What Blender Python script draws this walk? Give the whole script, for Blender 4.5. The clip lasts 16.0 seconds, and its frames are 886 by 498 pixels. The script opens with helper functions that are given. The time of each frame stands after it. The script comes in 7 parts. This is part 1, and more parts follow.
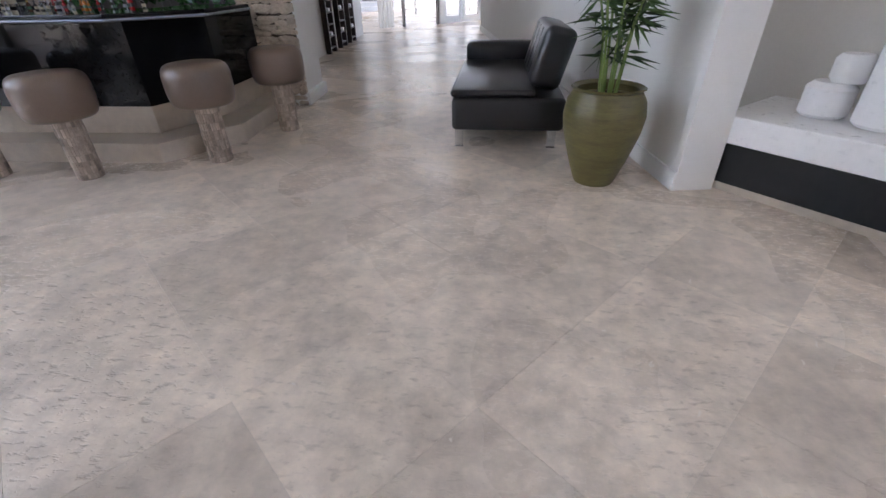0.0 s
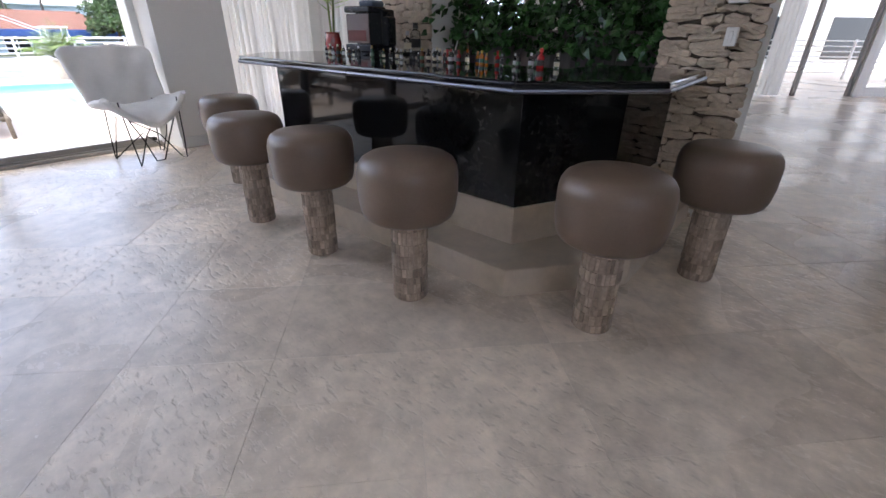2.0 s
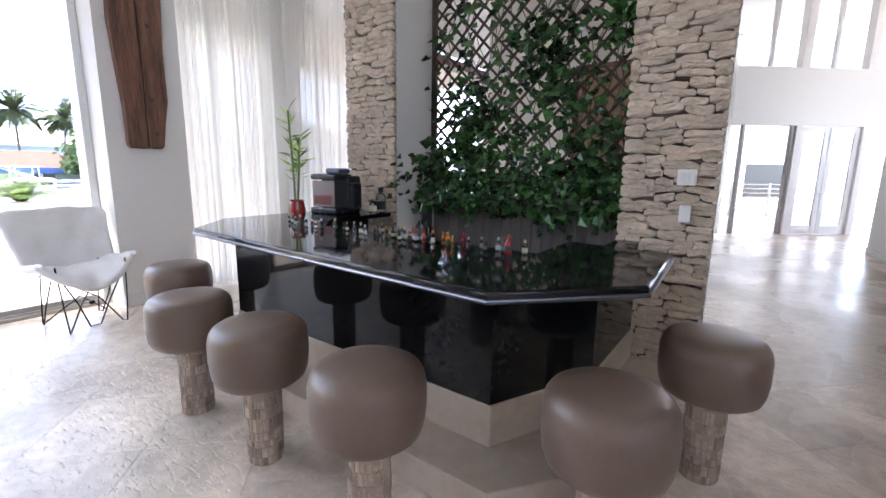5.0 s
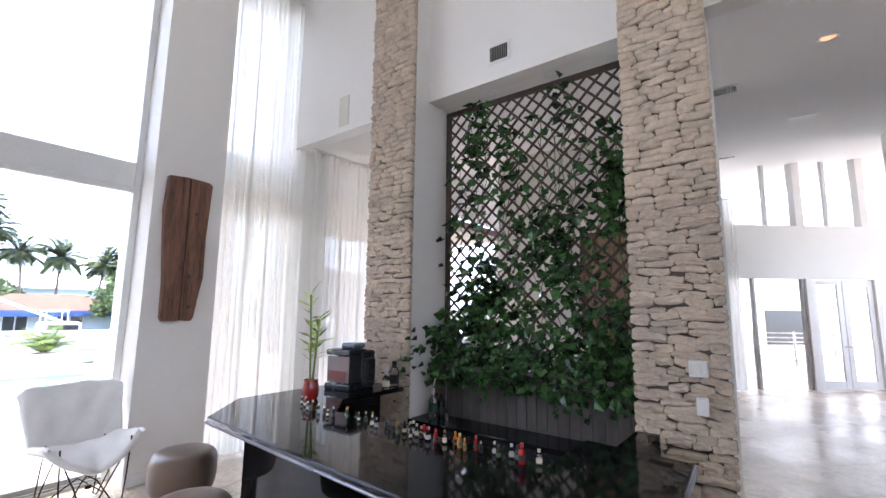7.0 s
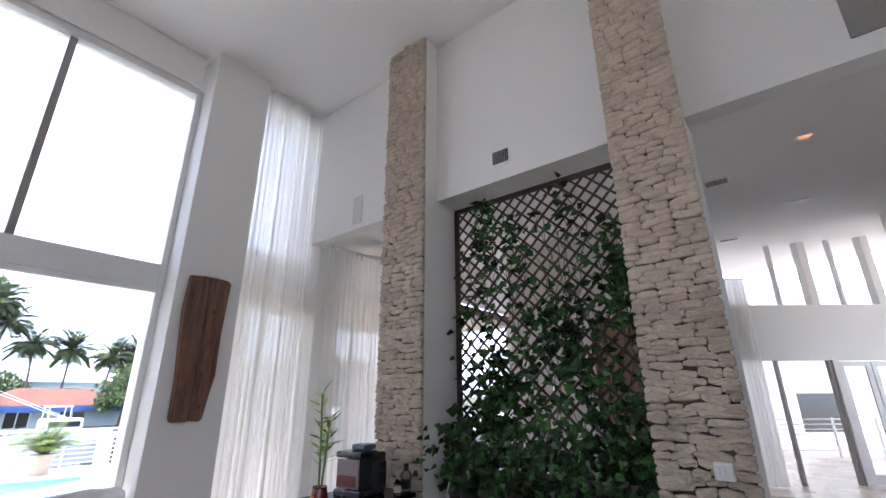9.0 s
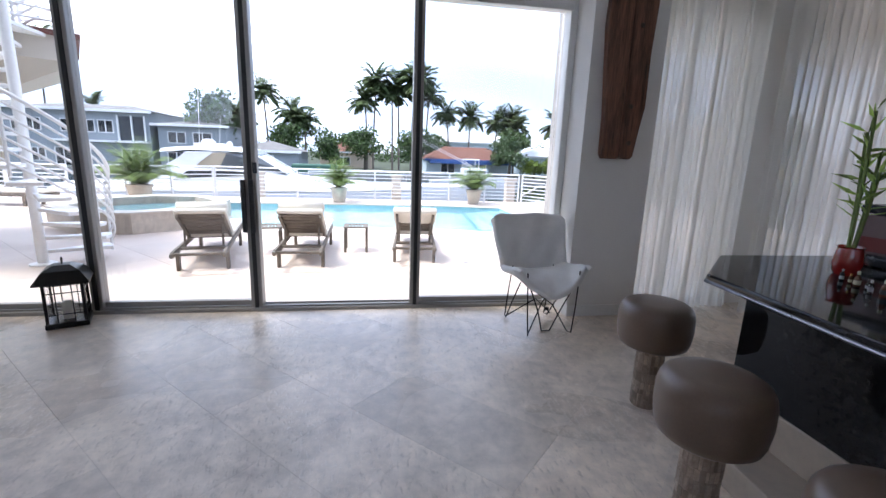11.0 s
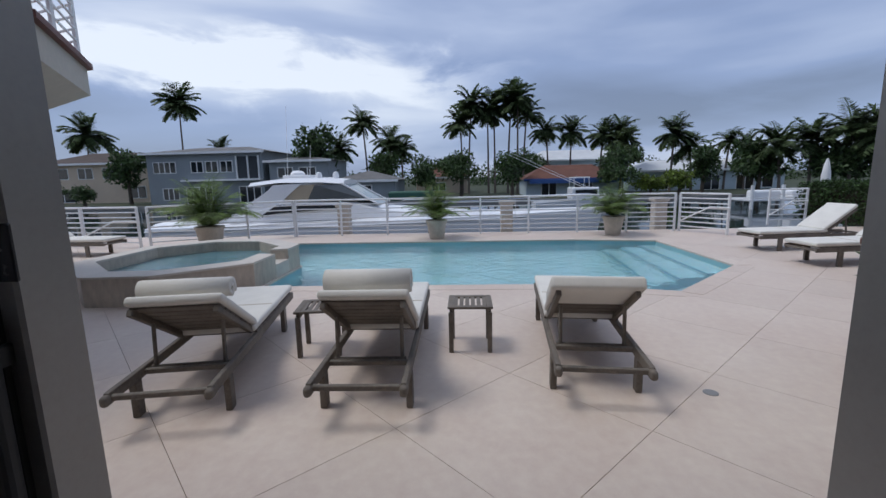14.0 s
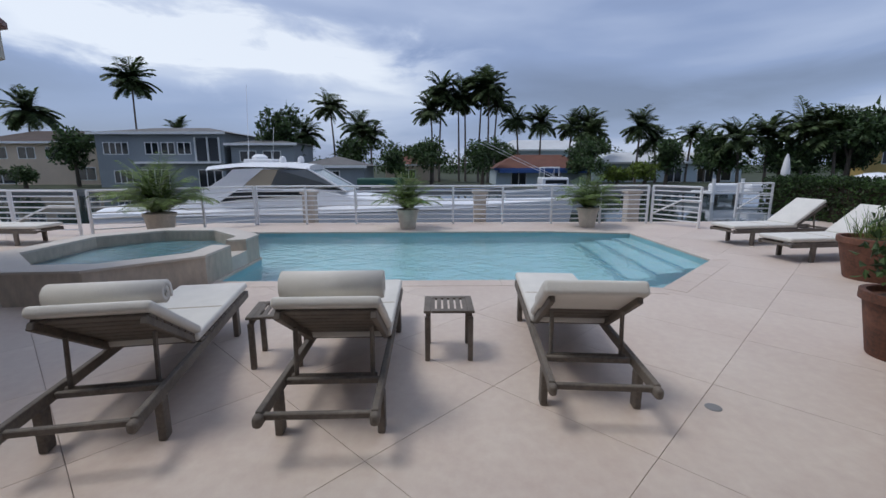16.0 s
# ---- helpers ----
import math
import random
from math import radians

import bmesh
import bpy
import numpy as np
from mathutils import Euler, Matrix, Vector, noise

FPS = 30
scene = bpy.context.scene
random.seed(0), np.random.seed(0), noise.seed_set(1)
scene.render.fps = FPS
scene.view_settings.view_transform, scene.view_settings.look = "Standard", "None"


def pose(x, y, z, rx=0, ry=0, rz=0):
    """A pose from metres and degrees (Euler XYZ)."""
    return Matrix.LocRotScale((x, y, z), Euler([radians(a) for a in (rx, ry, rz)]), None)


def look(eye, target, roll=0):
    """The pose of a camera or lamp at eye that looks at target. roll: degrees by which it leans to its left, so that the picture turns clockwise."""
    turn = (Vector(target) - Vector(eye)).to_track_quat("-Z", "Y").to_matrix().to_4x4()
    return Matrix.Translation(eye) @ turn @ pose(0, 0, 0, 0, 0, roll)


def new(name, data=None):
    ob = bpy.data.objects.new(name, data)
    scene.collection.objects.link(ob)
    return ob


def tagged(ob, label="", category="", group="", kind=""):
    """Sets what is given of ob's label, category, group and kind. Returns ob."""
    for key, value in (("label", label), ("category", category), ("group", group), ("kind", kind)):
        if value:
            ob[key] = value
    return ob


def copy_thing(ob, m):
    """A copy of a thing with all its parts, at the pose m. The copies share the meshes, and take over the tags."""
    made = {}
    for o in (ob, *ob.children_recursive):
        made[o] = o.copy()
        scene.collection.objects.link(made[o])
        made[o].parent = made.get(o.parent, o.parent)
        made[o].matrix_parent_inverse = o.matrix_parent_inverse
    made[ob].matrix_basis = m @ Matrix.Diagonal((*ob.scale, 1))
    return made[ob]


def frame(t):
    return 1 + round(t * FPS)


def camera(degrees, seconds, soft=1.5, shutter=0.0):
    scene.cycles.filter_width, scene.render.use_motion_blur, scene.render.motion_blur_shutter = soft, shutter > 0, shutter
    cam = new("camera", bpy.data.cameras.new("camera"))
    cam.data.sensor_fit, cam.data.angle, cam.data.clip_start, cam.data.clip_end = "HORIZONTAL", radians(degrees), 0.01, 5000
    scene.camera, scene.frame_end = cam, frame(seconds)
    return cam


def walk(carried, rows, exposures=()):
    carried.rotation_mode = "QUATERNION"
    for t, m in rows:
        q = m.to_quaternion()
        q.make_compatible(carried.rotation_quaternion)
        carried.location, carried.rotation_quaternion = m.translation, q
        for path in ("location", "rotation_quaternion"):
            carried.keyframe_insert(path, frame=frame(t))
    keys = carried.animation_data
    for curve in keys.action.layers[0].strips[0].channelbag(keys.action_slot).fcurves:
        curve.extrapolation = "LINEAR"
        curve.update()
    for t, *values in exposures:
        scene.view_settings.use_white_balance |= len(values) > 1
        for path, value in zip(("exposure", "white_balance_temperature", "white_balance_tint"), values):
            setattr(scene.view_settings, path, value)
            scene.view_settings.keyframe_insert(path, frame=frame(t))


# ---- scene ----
cam = camera(91.1, 16.0)
PATH = [
    (0, (-0.503, 0.015, 1.173), (-0.596, 1.713, 0.12), -1.3),
    (0.5, (-0.84, 0.448, 1.151), (-1.763, 1.918, 0.156), 2.1),
    (1, (-1.25, 0.805, 1.167), (-2.377, 2.169, 0.236), 2.6),
    (1.5, (-1.609, 1.202, 1.187), (-2.778, 2.566, 0.307), 0.9),
    (2, (-1.912, 1.516, 1.19), (-3.034, 2.912, 0.299), 0.7),
    (2.5, (-2.086, 1.723, 1.213), (-3.138, 3.144, 0.279), 2.1),
    (3, (-2.118, 1.772, 1.232), (-3.175, 3.224, 0.352), 2.1),
    (3.2, (-2.124, 1.783, 1.245), (-3.182, 3.25, 0.392), 1.7),
    (5.3, (-2.104, 1.755, 1.508), (-3.235, 3.379, 1.222), 0.6),
    (5.5, (-2.092, 1.747, 1.557), (-3.237, 3.369, 1.312), 0.4),
    (6, (-2.079, 1.731, 1.62), (-3.236, 3.361, 1.538), 0.7),
    (6.5, (-2.064, 1.708, 1.691), (-3.239, 3.324, 1.791), 1.2),
    (7, (-2.04, 1.691, 1.772), (-3.222, 3.281, 2.046), 0.7),
    (7.5, (-2.001, 1.655, 1.822), (-3.165, 3.216, 2.281), -0.3),
    (8, (-1.969, 1.611, 1.855), (-3.111, 3.131, 2.476), -0.4),
    (8.5, (-1.955, 1.571, 1.887), (-3.067, 3.082, 2.578), -0.7),
    (9, (-1.953, 1.585, 1.856), (-3.121, 3.077, 2.498), -0.3),
    (9.5, (-2.051, 1.608, 1.732), (-3.415, 3.048, 1.993), 0.6),
    (10, (-2.208, 1.483, 1.657), (-3.896, 2.516, 1.372), 4.7),
    (10.2, (-2.363, 1.514, 1.63), (-4.141, 2.328, 1.209), 4.9),
    (12.5, (-5.133, 1.293, 1.555), (-7.117, 1.226, 1.314), 0.6),
    (13, (-5.772, 1.224, 1.521), (-7.75, 1.176, 1.229), 1.3),
    (13.5, (-6.407, 1.221, 1.503), (-8.381, 1.122, 1.196), -0.0),
    (14, (-6.885, 1.175, 1.519), (-8.855, 1.061, 1.195), -1.3),
    (14.5, (-7.056, 1.166, 1.518), (-9.027, 1.041, 1.206), -0.7),
    (15, (-7.207, 1.13, 1.517), (-9.178, 1.085, 1.184), 0.0),
    (15.5, (-7.299, 1.099, 1.519), (-9.265, 1.123, 1.15), -0.4),
    (16, (-7.348, 1.089, 1.518), (-9.311, 1.117, 1.138), -0.1),
]
walk(cam, [(t, look(e, g, r)) for t, e, g, r in PATH],
     exposures=[(0, 3.36, 6680, 11), (0.5, 3.38, 6700, 11), (1, 3.14, 6740, 11), (2, 3.0, 6780, 11), (3, 3.04, 6800, 11), (5.5, 3.78, 6680, 11), (7, 3.72, 6680, 11), (8.5, 3.25, 6660, 11), (9.0, 3.1, 6640, 11), (9.5, 2.92, 6600, 11), (10.2, 2.78, 6500, 10),
                (11.2, 2.0, 6350, 10), (12.3, 1.24, 6020, 10), (13, 0.62, 6150, 10), (13.5, 0.32, 6220, 10), (14, 0.05, 6300, 10), (15, -0.03, 6350, 10), (16, 0.0, 6350, 10)])


# ---- light ----
scene.view_settings.exposure = 0.0
world = bpy.data.worlds.new("sky")
scene.world = world
world.use_nodes = True
wn, wl = world.node_tree.nodes, world.node_tree.links
wn.clear()
w_out = wn.new("ShaderNodeOutputWorld")
w_bg = wn.new("ShaderNodeBackground")
w_sky = wn.new("ShaderNodeTexSky")
w_sky.sky_type = "NISHITA"
w_sky.sun_disc = False
w_sky.sun_elevation = radians(58)
w_sky.sun_rotation = radians(180)
w_tc = wn.new("ShaderNodeTexCoord")
w_map = wn.new("ShaderNodeMapping")
w_map.inputs["Scale"].default_value = (1.0, 0.75, 3.6)
w_map.inputs["Rotation"].default_value = (radians(-13), 0, 0)
w_map.inputs["Location"].default_value = (0.35, 0.1, 0.2)
w_noise = wn.new("ShaderNodeTexNoise")
w_noise.inputs["Scale"].default_value = 1.35
w_noise.inputs["Detail"].default_value = 5
w_noise.inputs["Roughness"].default_value = 0.45
w_noise.inputs["Distortion"].default_value = 0.35
w_ramp = wn.new("ShaderNodeValToRGB")
for p in (0.46, 0.56):
    w_ramp.color_ramp.elements.new(p)
for k, (p, c) in enumerate(((0.28, (2.0, 2.5, 3.8, 1)), (0.46, (3.0, 3.8, 5.9, 1)), (0.56, (4.5, 5.3, 7.3, 1)), (0.74, (9.0, 9.5, 10.3, 1)))):
    w_ramp.color_ramp.elements[k].position = p
    w_ramp.color_ramp.elements[k].color = c
w_mix = wn.new("ShaderNodeMix")
w_mix.data_type = "RGBA"
w_mix.inputs["Factor"].default_value = 0.82
w_bg.inputs["Strength"].default_value = 0.1
wl.new(w_tc.outputs["Generated"], w_map.inputs["Vector"])
wl.new(w_map.outputs["Vector"], w_noise.inputs["Vector"])


def w_math(op, a, b):
    m = wn.new("ShaderNodeMath")
    m.operation = op
    for k, v in enumerate((a, b)):
        if isinstance(v, (int, float)):
            m.inputs[k].default_value = v
        else:
            wl.new(v, m.inputs[k])
    return m.outputs["Value"]


w_wmap = wn.new("ShaderNodeMapping")
w_wmap.inputs["Scale"].default_value = (2.0, 2.2, 7.0)
w_wisp = wn.new("ShaderNodeTexNoise")
w_wisp.inputs["Scale"].default_value = 2.1
w_wisp.inputs["Detail"].default_value = 7
w_wisp.inputs["Roughness"].default_value = 0.55
w_wisp.inputs["Distortion"].default_value = 0.5
wl.new(w_tc.outputs["Generated"], w_wmap.inputs["Vector"])
wl.new(w_wmap.outputs["Vector"], w_wisp.inputs["Vector"])


def w_band(normal, width, soft):
    """A long cloud bank lying along a great circle, ragged at its edges."""
    d = wn.new("ShaderNodeVectorMath")
    d.operation = "DOT_PRODUCT"
    wl.new(w_tc.outputs["Generated"], d.inputs[0])
    d.inputs[1].default_value = Vector(normal).normalized()
    off = w_math("ABSOLUTE", w_math("ADD", d.outputs["Value"], w_math("MULTIPLY", w_math("SUBTRACT", w_wisp.outputs["Fac"], 0.5), soft)), 0)
    r = wn.new("ShaderNodeMapRange")
    r.interpolation_type = "SMOOTHSTEP"
    r.inputs["From Min"].default_value, r.inputs["From Max"].default_value = 0.0, width
    r.inputs["To Min"].default_value, r.inputs["To Max"].default_value = 1.0, 0.0
    wl.new(off, r.inputs["Value"])
    return r.outputs["Result"]


w_sep = wn.new("ShaderNodeSeparateXYZ")
wl.new(w_tc.outputs["Generated"], w_sep.inputs[0])


def w_fade(lo, hi):
    r = wn.new("ShaderNodeMapRange")
    r.interpolation_type = "SMOOTHSTEP"
    r.inputs["From Min"].default_value, r.inputs["From Max"].default_value = lo, hi
    wl.new(w_sep.outputs["Y"], r.inputs["Value"])
    return r.outputs["Result"]


bright_bank = w_math("MULTIPLY", w_band(Vector((-1, -1.02, 0.345)).cross(Vector((-1, -0.1, 0.20))), 0.075, 0.26), w_fade(0.3, -0.2))
glow_bank = w_math("MULTIPLY", w_band(Vector((-1, -0.5, 0.07)).cross(Vector((-1, 0.1, 0.11))), 0.14, 0.25), w_math("MULTIPLY", w_fade(0.15, -0.05), w_fade(-0.42, -0.2)))
dark_bank = w_math("MULTIPLY", w_band(Vector((-1, 0.1, 0.06)).cross(Vector((-1, 0.7, 0.14))), 0.07, 0.15), w_fade(0.1, 0.42))
w_sum = w_math("ADD", w_math("SUBTRACT", w_noise.outputs["Fac"], w_math("MULTIPLY", dark_bank, 0.10)), w_math("ADD", w_math("MULTIPLY", bright_bank, 0.20), w_math("MULTIPLY", glow_bank, 0.16)))
wl.new(w_sum, w_ramp.inputs["Fac"])
wl.new(w_sky.outputs["Color"], w_mix.inputs["A"])
wl.new(w_ramp.outputs["Color"], w_mix.inputs["B"])
wl.new(w_mix.outputs["Result"], w_bg.inputs["Color"])
wl.new(w_bg.outputs["Background"], w_out.inputs["Surface"])

sun = new("sun", bpy.data.lights.new("sun", "SUN"))
sun.data.energy = 1.4
sun.data.angle = radians(22)
sun.data.color = (1.0, 0.97, 0.92)
sun.matrix_world = look((0.0, -8.6, 18), (0, 0, 0))

# ---- materials ----


def mat(name, base, rough=0.5, metal=0.0, big=0.6, fine=14.0, vary=0.12, bump=0.15, piece=0.0, spec=0.5, tint=None, stretch=(1, 1, 1), depth=0.004, rvary=0.12, pits=0.0):
    """A painted, stone, wood or metal surface: base colour varied at two scales, fine relief, and a shift from piece to piece."""
    m = bpy.data.materials.new(name)
    m.use_nodes = True
    n, l = m.node_tree.nodes, m.node_tree.links
    b = n["Principled BSDF"]
    geo = n.new("ShaderNodeNewGeometry")
    mp = n.new("ShaderNodeMapping")
    mp.inputs["Scale"].default_value = stretch
    l.new(geo.outputs["Position"], mp.inputs["Vector"])
    n1, n2 = n.new("ShaderNodeTexNoise"), n.new("ShaderNodeTexNoise")
    for q, s, d in ((n1, big, 5), (n2, fine, 6)):
        q.inputs["Scale"].default_value = s
        q.inputs["Detail"].default_value = d
        q.inputs["Roughness"].default_value = 0.62
        l.new(mp.outputs["Vector"], q.inputs["Vector"])
    mix = n.new("ShaderNodeMix")
    mix.inputs["Factor"].default_value = 0.45
    l.new(n1.outputs["Fac"], mix.inputs["A"])
    l.new(n2.outputs["Fac"], mix.inputs["B"])
    ramp = n.new("ShaderNodeValToRGB")
    lo = [c * (1 - vary * 1.6) for c in base]
    hi = [min(1, c * (1 + vary * 1.2)) for c in base]
    if tint:
        lo = [(p + q) / 2 for p, q in zip(lo, tint)]
    ramp.color_ramp.elements[0].position, ramp.color_ramp.elements[0].color = 0.34, (*lo, 1)
    ramp.color_ramp.elements[1].position, ramp.color_ramp.elements[1].color = 0.66, (*hi, 1)
    l.new(mix.outputs["Result"], ramp.inputs["Fac"])
    col = ramp.outputs["Color"]
    if piece:
        info = n.new("ShaderNodeObjectInfo")
        mr = n.new("ShaderNodeMapRange")
        mr.inputs["To Min"].default_value, mr.inputs["To Max"].default_value = 1 - piece, 1 + piece
        l.new(info.outputs["Random"], mr.inputs["Value"])
        hsv = n.new("ShaderNodeHueSaturation")
        l.new(mr.outputs["Result"], hsv.inputs["Value"])
        l.new(col, hsv.inputs["Color"])
        col = hsv.outputs["Color"]
    l.new(col, b.inputs["Base Color"])
    rr = n.new("ShaderNodeMapRange")
    rr.inputs["From Min"].default_value, rr.inputs["From Max"].default_value = 0.3, 0.7
    rr.inputs["To Min"].default_value, rr.inputs["To Max"].default_value = max(0.02, rough - rvary), min(1, rough + rvary)
    l.new(n2.outputs["Fac"], rr.inputs["Value"])
    l.new(rr.outputs["Result"], b.inputs["Roughness"])
    b.inputs["Metallic"].default_value = metal
    b.inputs["Specular IOR Level"].default_value = spec
    if bump:
        bp = n.new("ShaderNodeBump")
        bp.inputs["Strength"].default_value = bump
        bp.inputs["Distance"].default_value = depth
        src = mix.outputs["Result"]
        if pits:
            v = n.new("ShaderNodeTexNoise")
            v.inputs["Scale"].default_value = pits
            v.inputs["Detail"].default_value = 3
            l.new(geo.outputs["Position"], v.inputs["Vector"])
            pr = n.new("ShaderNodeMapRange")
            pr.inputs["From Min"].default_value, pr.inputs["From Max"].default_value = 0.32, 0.4
            l.new(v.outputs["Fac"], pr.inputs["Value"])
            ad = n.new("ShaderNodeMath")
            ad.operation = "ADD"
            l.new(src, ad.inputs[0])
            l.new(pr.outputs["Result"], ad.inputs[1])
            src = ad.outputs["Value"]
        l.new(src, bp.inputs["Height"])
        l.new(bp.outputs["Normal"], b.inputs["Normal"])
    return m


def leafy(name, base, rough=0.45, through_light=0.25):
    m = mat(name, base, rough, vary=0.35, big=1.5, fine=20, bump=0.0, spec=0.4)
    n, l = m.node_tree.nodes, m.node_tree.links
    b = n["Principled BSDF"]
    geo = n.new("ShaderNodeNewGeometry")
    hsv = n.new("ShaderNodeHueSaturation")
    mr = n.new("ShaderNodeMapRange")
    mr.inputs["To Min"].default_value, mr.inputs["To Max"].default_value = 0.3, 1.8
    l.new(geo.outputs["Random Per Island"], mr.inputs["Value"])
    l.new(mr.outputs["Result"], hsv.inputs["Value"])
    l.new(b.inputs["Base Color"].links[0].from_socket, hsv.inputs["Color"])
    l.new(hsv.outputs["Color"], b.inputs["Base Color"])
    tr = n.new("ShaderNodeBsdfTranslucent")
    l.new(hsv.outputs["Color"], tr.inputs["Color"])
    ms = n.new("ShaderNodeMixShader")
    ms.inputs["Fac"].default_value = through_light
    out = n["Material Output"]
    l.new(b.outputs["BSDF"], ms.inputs[1])
    l.new(tr.outputs["BSDF"], ms.inputs[2])
    l.new(ms.outputs["Shader"], out.inputs["Surface"])
    return m


def glassy(name, color=(1, 1, 1), rough=0.0, ior=1.45):
    m = bpy.data.materials.new(name)
    m.use_nodes = True
    b = m.node_tree.nodes["Principled BSDF"]
    b.inputs["Base Color"].default_value = (*color, 1)
    b.inputs["Roughness"].default_value = rough
    b.inputs["IOR"].default_value = ior
    b.inputs["Transmission Weight"].default_value = 1.0
    return m


def sheer(name, base, clear=0.25, scatter=0.6):
    """Thin woven cloth that lets light through."""
    m = mat(name, base, 0.9, vary=0.05, big=3, fine=90, bump=0.1, spec=0.1)
    n, l = m.node_tree.nodes, m.node_tree.links
    b = n["Principled BSDF"]
    tr = n.new("ShaderNodeBsdfTranslucent")
    tr.inputs["Color"].default_value = (*base, 1)
    tp = n.new("ShaderNodeBsdfTransparent")
    m1, m2 = n.new("ShaderNodeMixShader"), n.new("ShaderNodeMixShader")
    m1.inputs["Fac"].default_value, m2.inputs["Fac"].default_value = scatter, clear
    l.new(b.outputs["BSDF"], m1.inputs[1])
    l.new(tr.outputs["BSDF"], m1.inputs[2])
    l.new(m1.outputs["Shader"], m2.inputs[1])
    l.new(tp.outputs["BSDF"], m2.inputs[2])
    l.new(m2.outputs["Shader"], n["Material Output"].inputs["Surface"])
    return m


def plain(name, base, rough=0.5, metal=0.0, coat=0.0):
    m = mat(name, base, rough, metal, vary=0.04, bump=0.0, big=2.0, fine=25, rvary=0.04)
    m.node_tree.nodes["Principled BSDF"].inputs["Coat Weight"].default_value = coat
    return m


def travertine(name, base, rough):
    """Worn travertine: cloudy beige stone, open pits and clefts that vary from tile to tile, pale filler spots."""
    m = mat(name, base, rough, big=1.7, fine=9, vary=0.22, bump=0.0, piece=0.12, rvary=0.05)
    n, l = m.node_tree.nodes, m.node_tree.links
    b = n["Principled BSDF"]
    geo, info = n.new("ShaderNodeNewGeometry"), n.new("ShaderNodeObjectInfo")

    def rng(src, a, c, lo=0.0, hi=1.0):
        r = n.new("ShaderNodeMapRange")
        r.inputs["From Min"].default_value, r.inputs["From Max"].default_value = a, c
        r.inputs["To Min"].default_value, r.inputs["To Max"].default_value = lo, hi
        l.new(src, r.inputs["Value"])
        return r.outputs["Result"]

    def mul(p, q, op="MULTIPLY"):
        k = n.new("ShaderNodeMath")
        k.operation = op
        for slot, v in enumerate((p, q)):
            if isinstance(v, float):
                k.inputs[slot].default_value = v
            else:
                l.new(v, k.inputs[slot])
        return k.outputs["Value"]

    def cloud(scale, detail, stretch, turn, warp=0.6):
        mp = n.new("ShaderNodeMapping")
        mp.inputs["Rotation"].default_value = (0, 0, turn)
        mp.inputs["Scale"].default_value = stretch
        t = n.new("ShaderNodeTexNoise")
        t.inputs["Scale"].default_value, t.inputs["Detail"].default_value, t.inputs["Distortion"].default_value = scale, detail, warp
        l.new(geo.outputs["Position"], mp.inputs["Vector"])
        l.new(mp.outputs["Vector"], t.inputs["Vector"])
        return t.outputs["Fac"]
    area = cloud(0.9, 2, (1, 1, 1), 0.3)
    worn = rng(mul(area, mul(info.outputs["Random"], 0.35), "ADD"), 0.48, 0.82)
    clefts = rng(cloud(17, 5, (1.0, 2.4, 1), 0.5, 0.15), 0.56, 0.70)
    pits = rng(cloud(48, 3, (1, 1.4, 1), 0.9, 0.1), 0.64, 0.76)
    hollow = mul(mul(clefts, worn), mul(pits, 0.6), "ADD")
    waves = mul(cloud(9, 4, (1, 1.5, 1), 0.2, 0.1), mul(worn, 1.6))
    height = mul(waves, hollow, "SUBTRACT")
    bp = n.new("ShaderNodeBump")
    bp.inputs["Strength"].default_value, bp.inputs["Distance"].default_value = 0.36, 0.009
    l.new(height, bp.inputs["Height"])
    l.new(bp.outputs["Normal"], b.inputs["Normal"])
    src = b.inputs["Base Color"].links[0].from_socket

    def blend(fac, colour, source):
        x = n.new("ShaderNodeMix")
        x.data_type = "RGBA"
        l.new(fac, x.inputs["Factor"])
        l.new(source, x.inputs["A"])
        x.inputs["B"].default_value = (*colour, 1)
        return x.outputs["Result"]
    # hollows also mixed darker, so recess shade is part of the colour
    col = blend(mul(hollow, 0.38), tuple(c * 0.55 for c in base), src)
    col = blend(mul(rng(cloud(16, 2, (1, 1, 1), 2.2), 0.73, 0.76), 0.6), (0.80, 0.74, 0.66), col)
    l.new(col, b.inputs["Base Color"])
    l.new(mul(rng(hollow, 0.0, 1.0, rough - 0.03, rough + 0.25), mul(rng(area, 0.35, 0.65), 0.06), "ADD"), b.inputs["Roughness"])
    return m


M_TRAV = travertine("travertine", (0.70, 0.595, 0.485), 0.28)
M_TRAVS = mat("travertine_step", (0.52, 0.435, 0.34), 0.4, big=1.6, fine=11, vary=0.12, bump=0.2, piece=0.06, pits=30)
M_GROUT = mat("grout", (0.62, 0.53, 0.44), 0.6)
M_WALL = mat("wall_paint", (0.80, 0.785, 0.75), 0.75, big=0.4, fine=60, vary=0.02, bump=0.06, depth=0.001)
M_WALLW = mat("warm_wall_paint", (0.66, 0.63, 0.57), 0.75, big=0.4, fine=60, vary=0.03, bump=0.06, depth=0.001)
M_CEIL = mat("ceiling_paint", (0.84, 0.83, 0.81), 0.85, big=0.3, fine=50, vary=0.015, bump=0.05, depth=0.001)
M_TRIM = mat("white_trim_paint", (0.82, 0.82, 0.80), 0.4, big=1, fine=40, vary=0.03, bump=0.03)
M_ALU = mat("bronze_aluminium", (0.30, 0.285, 0.265), 0.42, 0.35, big=2, fine=60, vary=0.08, bump=0.03)
M_ALUW = mat("white_aluminium", (0.72, 0.72, 0.70), 0.4, 0.0, big=2, fine=60, vary=0.05, bump=0.03)
M_RUBBER = plain("black_rubber", (0.02, 0.02, 0.02), 0.6)
